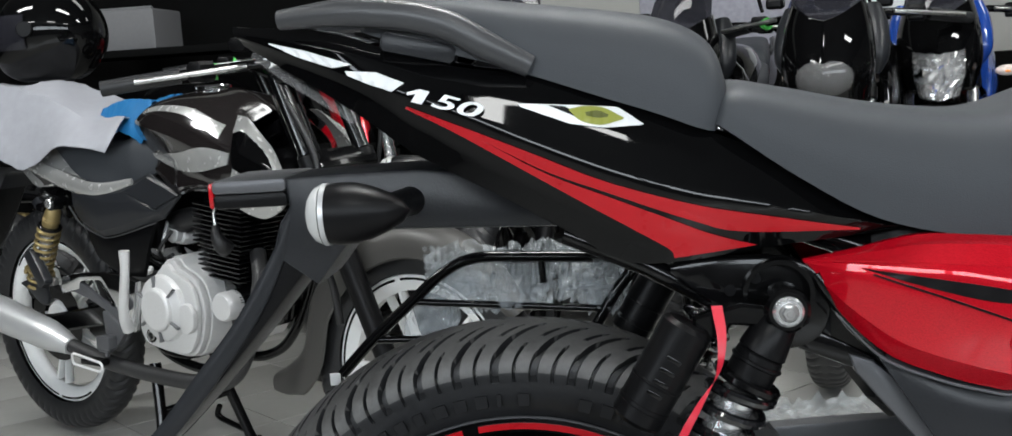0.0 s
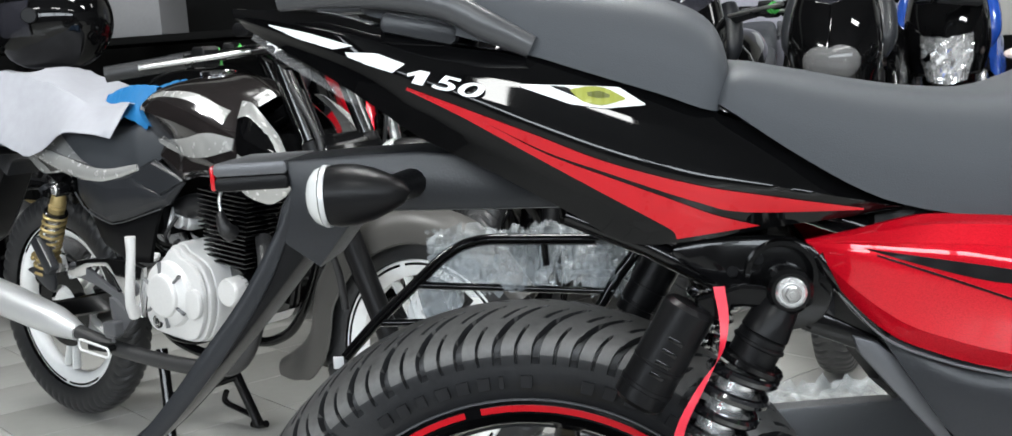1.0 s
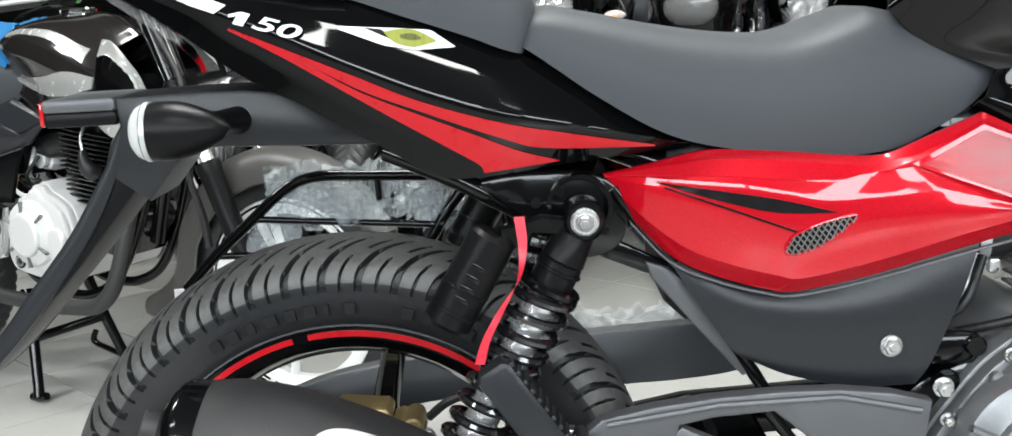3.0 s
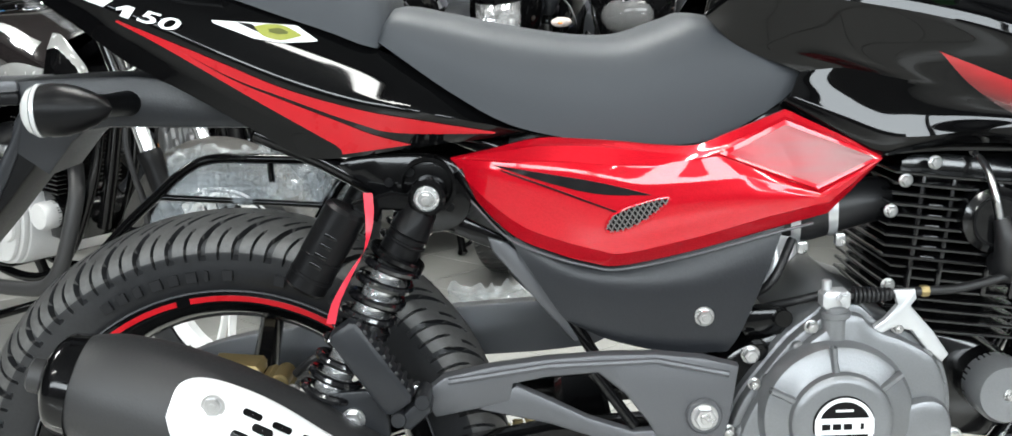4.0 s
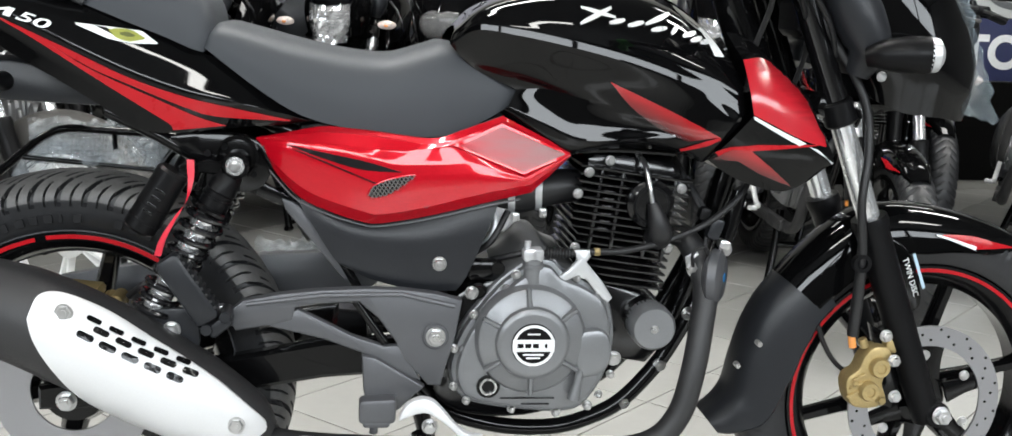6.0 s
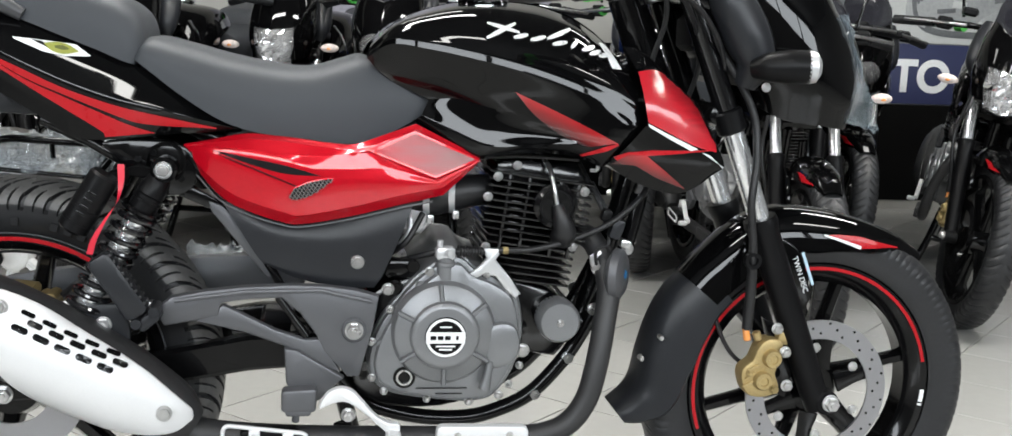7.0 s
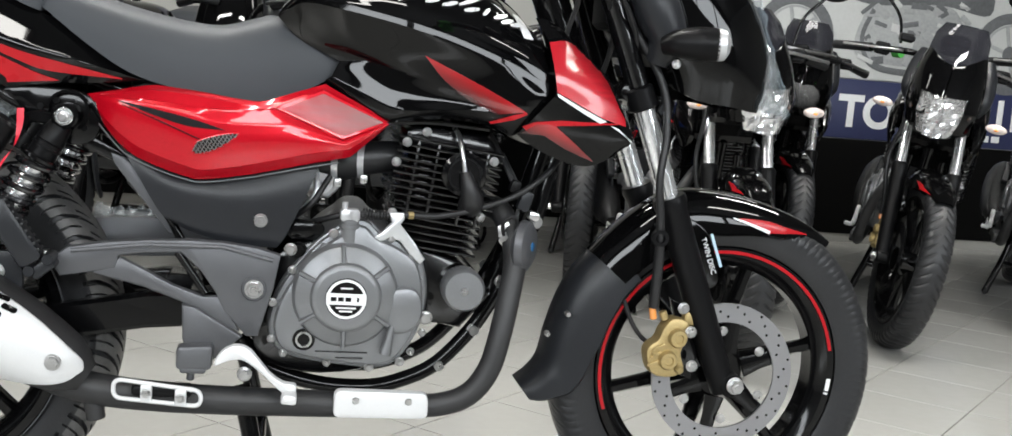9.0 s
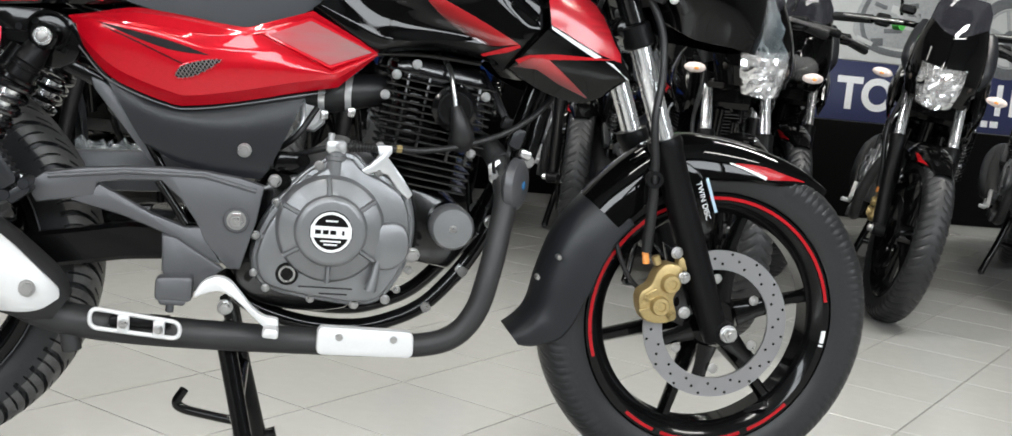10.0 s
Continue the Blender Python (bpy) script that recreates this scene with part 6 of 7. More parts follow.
for k in range(9):
    part("boot_ring", g_cyl((0.675 + 0.0045 * k, -0.145, 0.5605), (0.678 + 0.0045 * k, -0.145, 0.5605), 0.0095 - 0.0003 * k, 14, 0.0008), HOSE, cb)
part("cable_nut", g_cyl((0.745, -0.1425, 0.562), (0.754, -0.1415, 0.562), 0.0062, 6), BRASS_DIRTY, cb)
hn = part("horn", moved(g_lathe([(-0.018, 0.0), (-0.018, 0.030), (-0.012, 0.040), (0.0, 0.042), (0.004, 0.038), (0.012, 0.022), (0.014, 0.0)], (0, 0, 0), 36), Matrix.Translation((0.935, -0.105, 0.518)) @ Matrix.Rotation(radians(62), 4, "Z")), HOLDER_GREY, en, "round dark grey horn")
part("horn_centre", moved(g_cyl((0, -0.0175, 0), (0, -0.020, 0), 0.007, 16), Matrix.Translation((0.935, -0.105, 0.518)) @ Matrix.Rotation(radians(62), 4, "Z")), BLUE_CLOTH, hn)
part("horn_bracket", g_plate([(0.895, 0.545), (0.912, 0.555), (0.925, 0.53), (0.915, 0.505), (0.90, 0.52)], -0.098, -0.092, 0.001), STEEL, hn)
for x, z in ((0.905, 0.530), (0.918, 0.508)):
    part("horn_bolt", g_bolt(x, -0.100, z, 0.007, 0.008), STEEL, hn)
for k, pts in enumerate((((0.90, -0.06, 0.66), (0.93, -0.075, 0.60), (0.925, -0.09, 0.55)), ((0.88, -0.05, 0.69), (0.91, -0.08, 0.63), (0.94, -0.08, 0.57)), ((0.70, -0.09, 0.70), (0.78, -0.10, 0.705), (0.87, -0.09, 0.70)))):
    part("wire", g_tube(cr(pts, 14), 0.004, 8), HOSE, en)

for x, z, w, h2, mt in ((0.936, 0.590, 0.020, 0.032, GREY_PLASTIC), (0.918, 0.612, 0.016, 0.020, MATTE_BLACK), (0.952, 0.566, 0.018, 0.014, STEEL)):
    part("connector", g_box((x, -0.098, z), (w, 0.018, h2), 0.003, Matrix.Rotation(0.3, 4, "Y")), mt, en)
part("wire", g_tube(cr([(0.905, -0.105, 0.530), (0.900, -0.118, 0.556), (0.916, -0.120, 0.566), (0.926, -0.112, 0.548)], 20), 0.0028, 8), HOSE, en)

# stand
cs = thing("centre_stand", "", "")
cs.parent = bike
for s in (-1, 1):
    part("leg", g_tube([(0.505, s * 0.09, 0.27), (0.535, s * 0.11, 0.15), (0.565, s * 0.135, 0.035), (0.570, s * 0.14, 0.012)], [0.015, 0.014, 0.0135, 0.015], 16), FRAME_BLACK, cs, "black stand leg")
    part("foot", g_tube([(0.545, s * 0.14, 0.010), (0.572, s * 0.14, 0.010), (0.60, s * 0.14, 0.018)], 0.010, 12), FRAME_BLACK, cs)
part("cross_tube", g_cyl((0.535, -0.11, 0.15), (0.535, 0.11, 0.15), 0.012, 16), FRAME_BLACK, cs)
part("lever", g_tube(cr([(0.568, 0.138, 0.030), (0.520, 0.148, 0.034), (0.470, 0.150, 0.043), (0.440, 0.150, 0.050), (0.426, 0.150, 0.062), (0.438, 0.150, 0.086)], 30), [0.008, 0.008, 0.008, 0.009, 0.008], 12), FRAME_BLACK, cs)

# front caliper, hose, pod, fairing, bars
ca = part("front_caliper", join(g_plate(cr([(1.163, 0.338), (1.164, 0.358), (1.180, 0.372), (1.188, 0.392), (1.204, 0.408), (1.228, 0.404), (1.234, 0.380), (1.222, 0.350), (1.230, 0.322), (1.210, 0.308), (1.176, 0.312)], 44, True), -0.108, -0.072, 0.005), g_box((1.236, -0.092, 0.408), (0.026, 0.024, 0.024), 0.005), g_cyl((1.192, -0.095, 0.404), (1.186, -0.095, 0.418), 0.007, 14)), GOLD, bike, "gold painted front brake caliper")
for x, z, r in ((1.212, 0.376, 0.0165), (1.198, 0.338, 0.0165)):
    part("piston_housing", g_lathe([(-0.104, r), (-0.115, r * 0.96), (-0.119, r * 0.82), (-0.1195, r * 0.5), (-0.117, r * 0.42), (-0.117, 0.0)], (x, 0, z), 28), GOLD, ca)
for k in range(3):
    part("caliper_rib", g_box((1.181 - 0.004 * k, -0.109, 0.360 - 0.014 * k), (0.022, 0.006, 0.004), 0.0015, Matrix.Rotation(-0.5, 4, "Y")), GOLD, ca)
part("pad_pin", g_bolt(1.174, -0.108, 0.350, 0.0045, 0.008), GOLD, ca)
part("pad_pin", g_bolt(1.220, -0.108, 0.322, 0.0065, 0.008), BRASS_DIRTY, ca)
part("bleed_cap", g_cyl((1.170, -0.10, 0.405), (1.166, -0.10, 0.425), 0.006, 12), LENS_AMBER, ca)
for x, z in ((1.233, 0.388), (1.240, 0.330), (1.216, 0.428)):
    part("caliper_bolt", g_bolt(x, -0.112, z, 0.008, 0.010), STEEL, ca)
part("caliper_bracket", g_plate([(1.20, 0.44), (1.235, 0.42), (1.262, 0.36), (1.250, 0.30), (1.225, 0.31), (1.22, 0.38)], -0.088, -0.072, 0.003), FRAME_BLACK, fork)
part("brake_hose", g_tube(cr([(1.168, -0.10, 0.425), (1.166, -0.11, 0.50), (1.158, -0.125, 0.57), (1.148, -0.13, 0.64), (1.155, -0.12, 0.72), (1.14, -0.11, 0.80), (1.06, -0.10, 0.92)], 40), [0.009, 0.0088, 0.0070, 0.0065, 0.0065, 0.0065, 0.0065], 12), HOSE, fork, "black brake hose")
part("hose_guide", g_ring((1.159, -0.125, 0.545), 0.008, 0.014, -0.006, 0.006, 20), MATTE_BLACK, fork)
part("wheel_cable", g_tube(cr([(1.26, -0.05, 0.32), (1.17, -0.055, 0.36), (1.13, -0.05, 0.43), (1.12, -0.04, 0.50)], 24), 0.004, 10), HOSE, fork)
part("guard_lettering", words("TWIN DISC", 0.0130, Matrix.Translation((1.264, -0.0768, 0.512)) @ Matrix.Rotation(radians(68), 4, "Y") @ SLOPE, 0.0008), DECAL_WHITE, mg, "white letters TWIN DISC")
part("guard_lettering_bar", g_box((1.277, -0.0762, 0.522), (0.060, 0.0008, 0.005), 0.0002, Matrix.Rotation(radians(68), 4, "Y")), PALE_BLUE, mg, "pale blue sticker bar")

fa = thing("front_fairing", "", "")
fa.parent = bike
nose = Skin([
    [(1.150, 0.800, 0.070), (1.205, 0.772, 0.100), (1.270, 0.764, 0.100), (1.325, 0.757, 0.065), (1.352, 0.766, 0.002)],
    [(1.138, 0.860, 0.085), (1.200, 0.850, 0.118), (1.270, 0.838, 0.115), (1.335, 0.828, 0.070), (1.372, 0.826, 0.002)],
    [(1.118, 0.930, 0.085), (1.190, 0.935, 0.115), (1.260, 0.925, 0.105), (1.320, 0.905, 0.060), (1.350, 0.895, 0.002)],
    [(1.090, 1.000, 0.075), (1.160, 1.020, 0.095), (1.225, 1.010, 0.085), (1.285, 0.980, 0.045), (1.310, 0.965, 0.002)],
], 40, 20)
part("headlamp_cowl", nose.geo(-1, 0.004), GLOSS_BLACK, fa, "glossy black headlamp cowl")
part("headlamp_cowl", nose.geo(1, 0.004), GLOSS_BLACK, fa)
part("headlamp", g_ball((1.325, 0, 0.82), (0.055, 0.075, 0.055)), LENS_CLEAR, fa, "clear headlamp lens")
part("cowl_back", g_box((1.16, 0, 0.90), (0.06, 0.15, 0.16), 0.03), MATTE_BLACK, fa)
wsP = np.array([[(x + 0.0, s * w, z) for s in np.linspace(-1, 1, 13)] for x, z, w in ((1.325, 0.905, 0.06), (1.295, 0.960, 0.085), (1.255, 1.015, 0.095), (1.205, 1.07, 0.090), (1.16, 1.11, 0.07))])
wsP[:, :, 0] -= 0.05 * (np.linspace(-1, 1, 13) ** 2)[None]
part("screen", g_shell(wsP, (-0.003, 0, -0.002)), TINT, fa, "smoked fly screen")
rng = np.random.RandomState(3)
fm = np.array([[(1.335 + 0.055 * u - 0.02 * (1 - u) + 0.006 * rng.randn() * 0.5, -0.055 + 0.11 * w + 0.004 * rng.randn(), 0.945 - 0.19 * u + 0.003 * rng.randn()) for w in np.linspace(0, 1, 9)] for u in np.linspace(0, 1, 14)])
part("wrap_film", g_shell(fm, (0.001, 0, 0.0)), FILM_THICK, fa, "crumpled clear plastic wrap")
for s in (-1, 1):
    part("pod", g_tube(cr([(1.078, s * 0.100, 1.0), (1.098, s * 0.110, 0.955), (1.124, s * 0.116, 0.905), (1.140, s * 0.118, 0.866), (1.130, s * 0.108, 0.826)], 24), [0.028, 0.036, 0.037, 0.032, 0.018], 20), GREY_PLASTIC, fa, "matte black side pod")
    ib = part("indicator", g_tube(cr([(1.126, s * 0.148, 0.853), (1.146, s * 0.162, 0.857), (1.176, s * 0.174, 0.859), (1.204, s * 0.180, 0.860)], 20), [0.014, 0.0225, 0.0270, 0.0260], 24), MATTE_BLACK, fa, "black front indicator with a clear lens")
    part("lens", g_tube([(1.203, s * 0.1800, 0.860), (1.215, s * 0.183, 0.860), (1.221, s * 0.184, 0.860)], [0.0260, 0.0235, 0.013], 24), SATIN_SILVER, ib, "clear indicator lens")
part("small_bolt", g_bolt(1.150, -0.148, 0.826, 0.006, 0.006), STEEL, fa)
hb = thing("handlebar", "", "")
hb.parent = bike
for s in (-1, 1):
    part("bar", g_tube(cr([(1.035, s * 0.09, 0.985), (1.0, s * 0.15, 0.985), (0.93, s * 0.23, 0.975), (0.80, s * 0.35, 0.957)], 24), 0.011, 14), FRAME_BLACK, hb)
    part("grip", g_tube([(0.915, s * 0.247, 0.973), (0.795, s * 0.355, 0.956)], 0.0165, 18), RUBBER, hb, "black rubber grip")
    part("lever", g_tube(cr([(1.02, s * 0.16, 0.985), (0.985, s * 0.22, 0.978), (0.88, s * 0.34, 0.965)], 16), 0.006, 10), STEEL, hb)
    part("switch_box", g_box((0.945, s * 0.215, 0.978), (0.045, 0.05, 0.045), 0.008), MATTE_BLACK, hb)
part("green_tape", g_tube([(0.835, -0.318, 0.962), (0.812, -0.339, 0.959)], 0.019, 18), GREEN, hb, "green tape")
part("ignition_lock", join(g_cyl((1.005, -0.02, 0.955), (0.985, -0.02, 1.005), 0.020, 20, 0.002), g_cyl((0.986, -0.02, 1.002), (0.983, -0.02, 1.010), 0.013, 16, 0.001)), STEEL, hb, "steel ignition lock")
part("bar_clamp", join(g_box((1.012, -0.075, 0.988), (0.045, 0.045, 0.030), 0.006, Matrix.Rotation(0.38, 4, "Y")), g_bolt(1.000, -0.098, 0.985, 0.007, 0.008), g_bolt(1.024, -0.098, 0.992, 0.007, 0.008)), FRAME_BLACK, hb)
for k, pts in enumerate((((0.96, -0.16, 0.985), (1.02, -0.135, 0.945), (1.065, -0.07, 0.86), (1.05, -0.03, 0.76)), ((0.97, -0.19, 0.975), (1.045, -0.15, 0.93), (1.098, -0.10, 0.85), (1.09, -0.05, 0.75)), ((0.98, -0.12, 0.995), (1.00, -0.09, 0.93), (0.99, -0.06, 0.86), (0.985, -0.05, 0.80)), ((1.03, -0.11, 1.00), (1.075, -0.08, 0.965), (1.12, -0.06, 0.90)))):
    part("cable", g_tube(cr(pts, 24), 0.0042, 9), HOSE, hb)
part("wire_box", g_box((1.075, -0.02, 0.905), (0.05, 0.09, 0.06), 0.010), MATTE_BLACK, hb)
part("dial", g_cyl((1.06, 0, 1.02), (1.045, 0, 1.06), 0.05, 32), MATTE_BLACK, hb)
part("reservoir", g_box((1.02, -0.16, 1.03), (0.05, 0.05, 0.03), 0.008), MATTE_BLACK, hb)

# ---- the other motorcycles ----
cheap = {"rear": bpy.data.meshes.new("rear_tyre"), "front": bpy.data.meshes.new("front_tyre")}
for key, c, R, half, rim in (("rear", RA, 0.316, 0.060, 0.233), ("front", FA, 0.296, 0.048, 0.220)):
    V, F = tyre_geo(c, R, half, rim, 232, 58, 0.004, 0.8, 26)
    cheap[key].from_pydata([tuple(v) for v in V], [], F)
    cheap[key].polygons.foreach_set("use_smooth", [True] * len(F))
    cheap[key].set_sharp_from_angle(angle=radians(28))
    cheap[key].materials.append(RUBBER)
SKIP = ("bolt", "boot_ring", "slot", "raised", "bead_line", "screw", "mesh_wire", "rivet", "lettering", "badge", "hole", "clip", "wire", "fitting", "wrap_film", "white_tag", "emblem", "white_block", "lime_block", "cast_line", "ribbon", "rubber_rib", "green_tape", "white_flash", "number", "head_bolt", "horn", "chain", "neck", "cable_", "hose_guide", "rim_mark", "hinge", "carrier", "case_boss", "fin_", "connector", "cable", "ignition", "bar_clamp", "valve", "smoky", "white_line")


def other_bike(label, m, paint, lamp=True, mirrors=True, group="motorcycles parked in the showroom", steer=0.0, without=()):
    """Another motorcycle of the same make, at the pose m, with some materials changed by part name."""
    root = thing("motorcycle", label, "motorcycle", group)
    root.matrix_world = m
    made = {bike: root}
    for o in bike.children_recursive:
        base = o.name.split(".")[0]
        if any(k in base for k in SKIP) or base in without or o.parent not in made or (base in ("indicator", "tail_lamp") and "silver" not in label):
            continue
        c = new(base, o.data)
        c.parent, c.matrix_basis = made[o.parent], o.matrix_basis.copy()
        made[o] = c
        if steer and o.parent == bike and base in ("front_wheel", "fork", "front_mudguard", "front_caliper", "handlebar"):
            c.matrix_basis = pose(1.12, 0, 0, 0, 0, steer) @ pose(-1.12, 0, 0) @ o.matrix_basis
        if "label" in o:
            c["label"] = o["label"]
        if base == "tyre":
            c.data = cheap["rear" if "rear" in o.parent.name else "front"]
        if base in paint and c.data:
            c.material_slots[0].link = "OBJECT"
            c.material_slots[0].material = paint[base]
            c["label"] = paint[base].name.replace("_", " ") + " " + base.replace("_", " ")
    if lamp:
        rng = np.random.RandomState(5)
        G = np.array([[(1.366 + 0.012 * (1 - u * u) - 0.045 * w * w + 0.009 * rng.randn(), 0.072 * w * (1 - 0.25 * max(0, -u)), 0.790 + 0.066 * u + 0.012 * abs(w)) for w in np.linspace(-1, 1, 11)] for u in np.linspace(-1, 1, 9)])
        hl = part("headlamp_reflector", g_shell(G, (-0.008, 0, 0)), REFLECTOR, root, "bright faceted headlamp", smooth=False)
        G2 = G.copy()
        G2[:, :, 0] = 1.388 - 0.055 * (np.linspace(-1, 1, 11) ** 2)[None]
        part("headlamp_glass", g_shell(G2, (0.003, 0, 0)), LENS_CLEAR, root, "clear headlamp glass")
        for s in (-1, 1):
            part("side_indicator", g_ball((1.265, s * 0.185, 0.800), (0.014, 0.034, 0.016), 16, 10), LENS_PALE, root, "clear indicator")
            part("bulb", g_ball((1.279, s * 0.185, 0.797), (0.0030, 0.008, 0.0045), 12, 8), LENS_AMBER, root, "amber bulb")
    if mirrors:
        for s in (-1, 1):
            part("mirror_stalk", g_tube(cr([(1.0, s * 0.20, 1.01), (0.99, s * 0.23, 1.10), (0.985, s * 0.30, 1.17)], 14), 0.0055, 10), FRAME_BLACK, root)
            part("mirror", g_ball((0.985, s * 0.33, 1.20), (0.018, 0.065, 0.040), 20, 12), MATTE_BLACK, root, "black rear-view mirror")
    part("tape_mark", g_tube([(0.965, -0.19, 0.978), (0.945, -0.215, 0.975)], 0.018, 14), GREEN, root, "green tape")
    return root


BLACKED = {"red_panel": GLOSS_BLACK, "red_field": GLOSS_BLACK, "red_stripe": DECAL_DARK, "red_bolt": DECAL_DARK, "red_edge": DECAL_DARK, "rim_stripe": FRAME_BLACK, "brake_disc": FRAME_BLACK, "disc": FRAME_BLACK, "front_caliper": BRASS_DIRTY, "silencer_guard": EXHAUST_BLACK, "heat_shield": EXHAUST_BLACK}
SILVERED = dict(BLACKED, rim=WHITE_RIM, spoke=WHITE_RIM, hub=WHITE_RIM, clutch_cover=ALLOY, round_cover=ALLOY, side_bulge=ALLOY, crankcase=ALLOY, starter_cover=ALLOY, tail_panel=SILVER_PAINT, tank_shell=BROWN_BLACK, spring=SPRING_GOLD, silencer=SATIN_SILVER, end_cap=SATIN_SILVER, holder_plate=CHROME, shroud=SILVER_PAINT, red_panel=GREY_PLASTIC, lower_cover=MATTE_BLACK, upper_body=SPRING_GOLD, red_flash=BROWN_BLACK, red_stripe=BROWN_BLACK, shock_absorber=SPRING_GOLD)
BLUED = dict(BLACKED, tank_shell=BLUE_PAINT, shroud=BLUE_PAINT, red_field=BLUE_PAINT, red_panel=BLUE_PAINT, tail_panel=BLUE_PAINT, mudguard=BLUE_PAINT, pod=BLUE_PAINT, fork_shroud=BLUE_PAINT)
REDDED = dict(BLACKED, tank_shell=CANDY_RED, shroud=CANDY_RED, red_panel=CANDY_RED, tail_panel=CANDY_RED)


def at(x, y, heading):
    return pose(x, y, 0, 0, 0, heading)


# rear wheel's place on the floor and heading in degrees
other_bike("black motorcycle wedged between two others in the row", at(2.75, 3.32, -110) @ pose(0, 0, 0, -6, 0, 0) @ Matrix.Scale(0.97, 4), BLACKED, lamp=False, mirrors=False, steer=10)
silver_bike = other_bike("silver and black motorcycle with white wheels and a covered seat", at(-1.375, 1.80, -31) @ Matrix.Scale(0.95, 4), SILVERED, lamp=False, mirrors=False, steer=4, without=("front_fairing", "front_mudguard", "front_caliper", "brake_disc", "exhaust", "side_guard", "caliper_bracket", "spoke", "gas_canister", "brake_pedal", "dark_flash", "dark_line", "red_bolt", "vent_lip", "inlet", "dark_gap", "lime_ring"))
other_bike("black motorcycle with a bright headlamp and mirrors", at(3.143, 2.617, -122) @ pose(0, 0, 0, -9.9, 0, 0) @ Matrix.Scale(0.967, 4), BLACKED, steer=16)
other_bike("black motorcycle with a round bright headlamp", at(1.90, 2.36, -92.5) @ Matrix.Scale(0.93, 4), BLACKED, steer=-6)
other_bike("black motorcycle parked facing out from the wall", at(2.02, 3.55, -106), BLACKED)
other_bike("blue motorcycle parked in the row by the wall", at(1.42, 3.62, -106), BLUED)
other_bike("black motorcycle parked in the row by the wall", at(1.02, 3.20, -106), BLACKED, lamp=False)
other_bike("black motorcycle parked in the row by the wall", at(0.66, 3.62, -106), BLACKED, mirrors=False)
other_bike("black motorcycle parked in the row by the wall", at(0.16, 3.22, -106), BLACKED, lamp=False, mirrors=False)
other_bike("black motorcycle parked in the dim corner", at(-2.05, 2.95, -8), BLACKED, lamp=False, mirrors=False)
other_bike("red motorcycle parked in the dim corner", at(-1.05, 3.30, -60), REDDED, lamp=False, mirrors=False)
other_bike("black motorcycle wedged between two others in the row", at(2.40, 3.02, -106) @ Matrix.Scale(0.97, 4), BLACKED, lamp=False, mirrors=False, steer=-8)
other_bike("black motorcycle at the end of the row", at(3.86, 2.80, -122) @ pose(0, 0, 0, -9, 0, 0) @ Matrix.Scale(0.97, 4), BLACKED, steer=12)

# slim wheels, long front mudguard and kick lever of the silver motorcycle
for o in silver_bike.children:
    if o.name.split(".")[0] not in ("rear_wheel", "front_wheel"):
        continue
    back = o.name.startswith("rear")
    c = RA if back else FA
    for c2 in o.children:
        c2.matrix_basis = c2.matrix_basis @ Matrix.Diagonal((1, 0.72 if c2.name.startswith("tyre") else (0.45 if back else 0.6), 1, 1))
    for k in range(5):
        for d in (-6, 6):
            part("spoke", spoke(c, math.radians(40 + 72 * k + d), 0.045, 0.192, 0.0075, 0.0065, -0.014, 0.014), WHITE_RIM, o, "white cast spoke")
sg3 = thing("front_mudguard", "", "")
sg3.parent = silver_bike
guard_grey = mat("taupe_grey_plastic", (0.052, 0.050, 0.047), 0.4, vary=0.1, grain=300, bump=0.08)
part("mudguard", arch([(FA[0] + 0.335 * math.cos(math.radians(a)), FA[2] + 0.335 * math.sin(math.radians(a))) for a in (30, 60, 90, 120, 150, 172)] + [(0.93, 0.30), (0.885, 0.275)], [0.03, 0.055, 0.062, 0.064, 0.064, 0.060], [0.03, 0.06, 0.085, 0.09, 0.09, 0.04], 48), guard_grey, sg3, "long taupe grey front mudguard")
part("kick_lever", g_tube(cr([(0.520, -0.165, 0.375), (0.535, -0.185, 0.42), (0.565, -0.190, 0.53), (0.570, -0.190, 0.575)], 24), [0.016, 0.012, 0.011, 0.013], 14), ALLOY, silver_bike, "pale alloy kick lever")
part("seat_trim", g_tube(cr([(-0.16, -0.105, 0.86), (0.05, -0.125, 0.80), (0.25, -0.140, 0.745), (0.42, -0.150, 0.715), (0.56, -0.140, 0.735)], 40), [0.006, 0.016, 0.022, 0.020, 0.008], 14, squash=0.45), SILVER_PAINT, silver_bike, "silver trim under the seat")

# slim bright silencer and tank swoosh of the silver motorcycle
ex2 = thing("exhaust", "", "")
ex2.parent = silver_bike
part("header_pipe", g_tube(cr([(0.88, -0.05, 0.56), (0.93, -0.10, 0.48), (0.88, -0.14, 0.30), (0.74, -0.15, 0.262), (0.45, -0.155, 0.275), (0.25, -0.165, 0.315)], 50), 0.019, 16), EXHAUST_BLACK, ex2)
part("silencer", g_tube(cr([(0.27, -0.166, 0.31), (0.18, -0.172, 0.335), (0.0, -0.182, 0.375), (-0.20, -0.19, 0.42), (-0.36, -0.195, 0.455)], 40), [0.022, 0.040, 0.046, 0.044, 0.036], 28), SATIN_SILVER, ex2, "bright silver silencer")
part("tail_pipe", g_cyl((-0.35, -0.195, 0.453), (-0.37, -0.195, 0.458), 0.02, 20, 0.002), FRAME_BLACK, ex2)
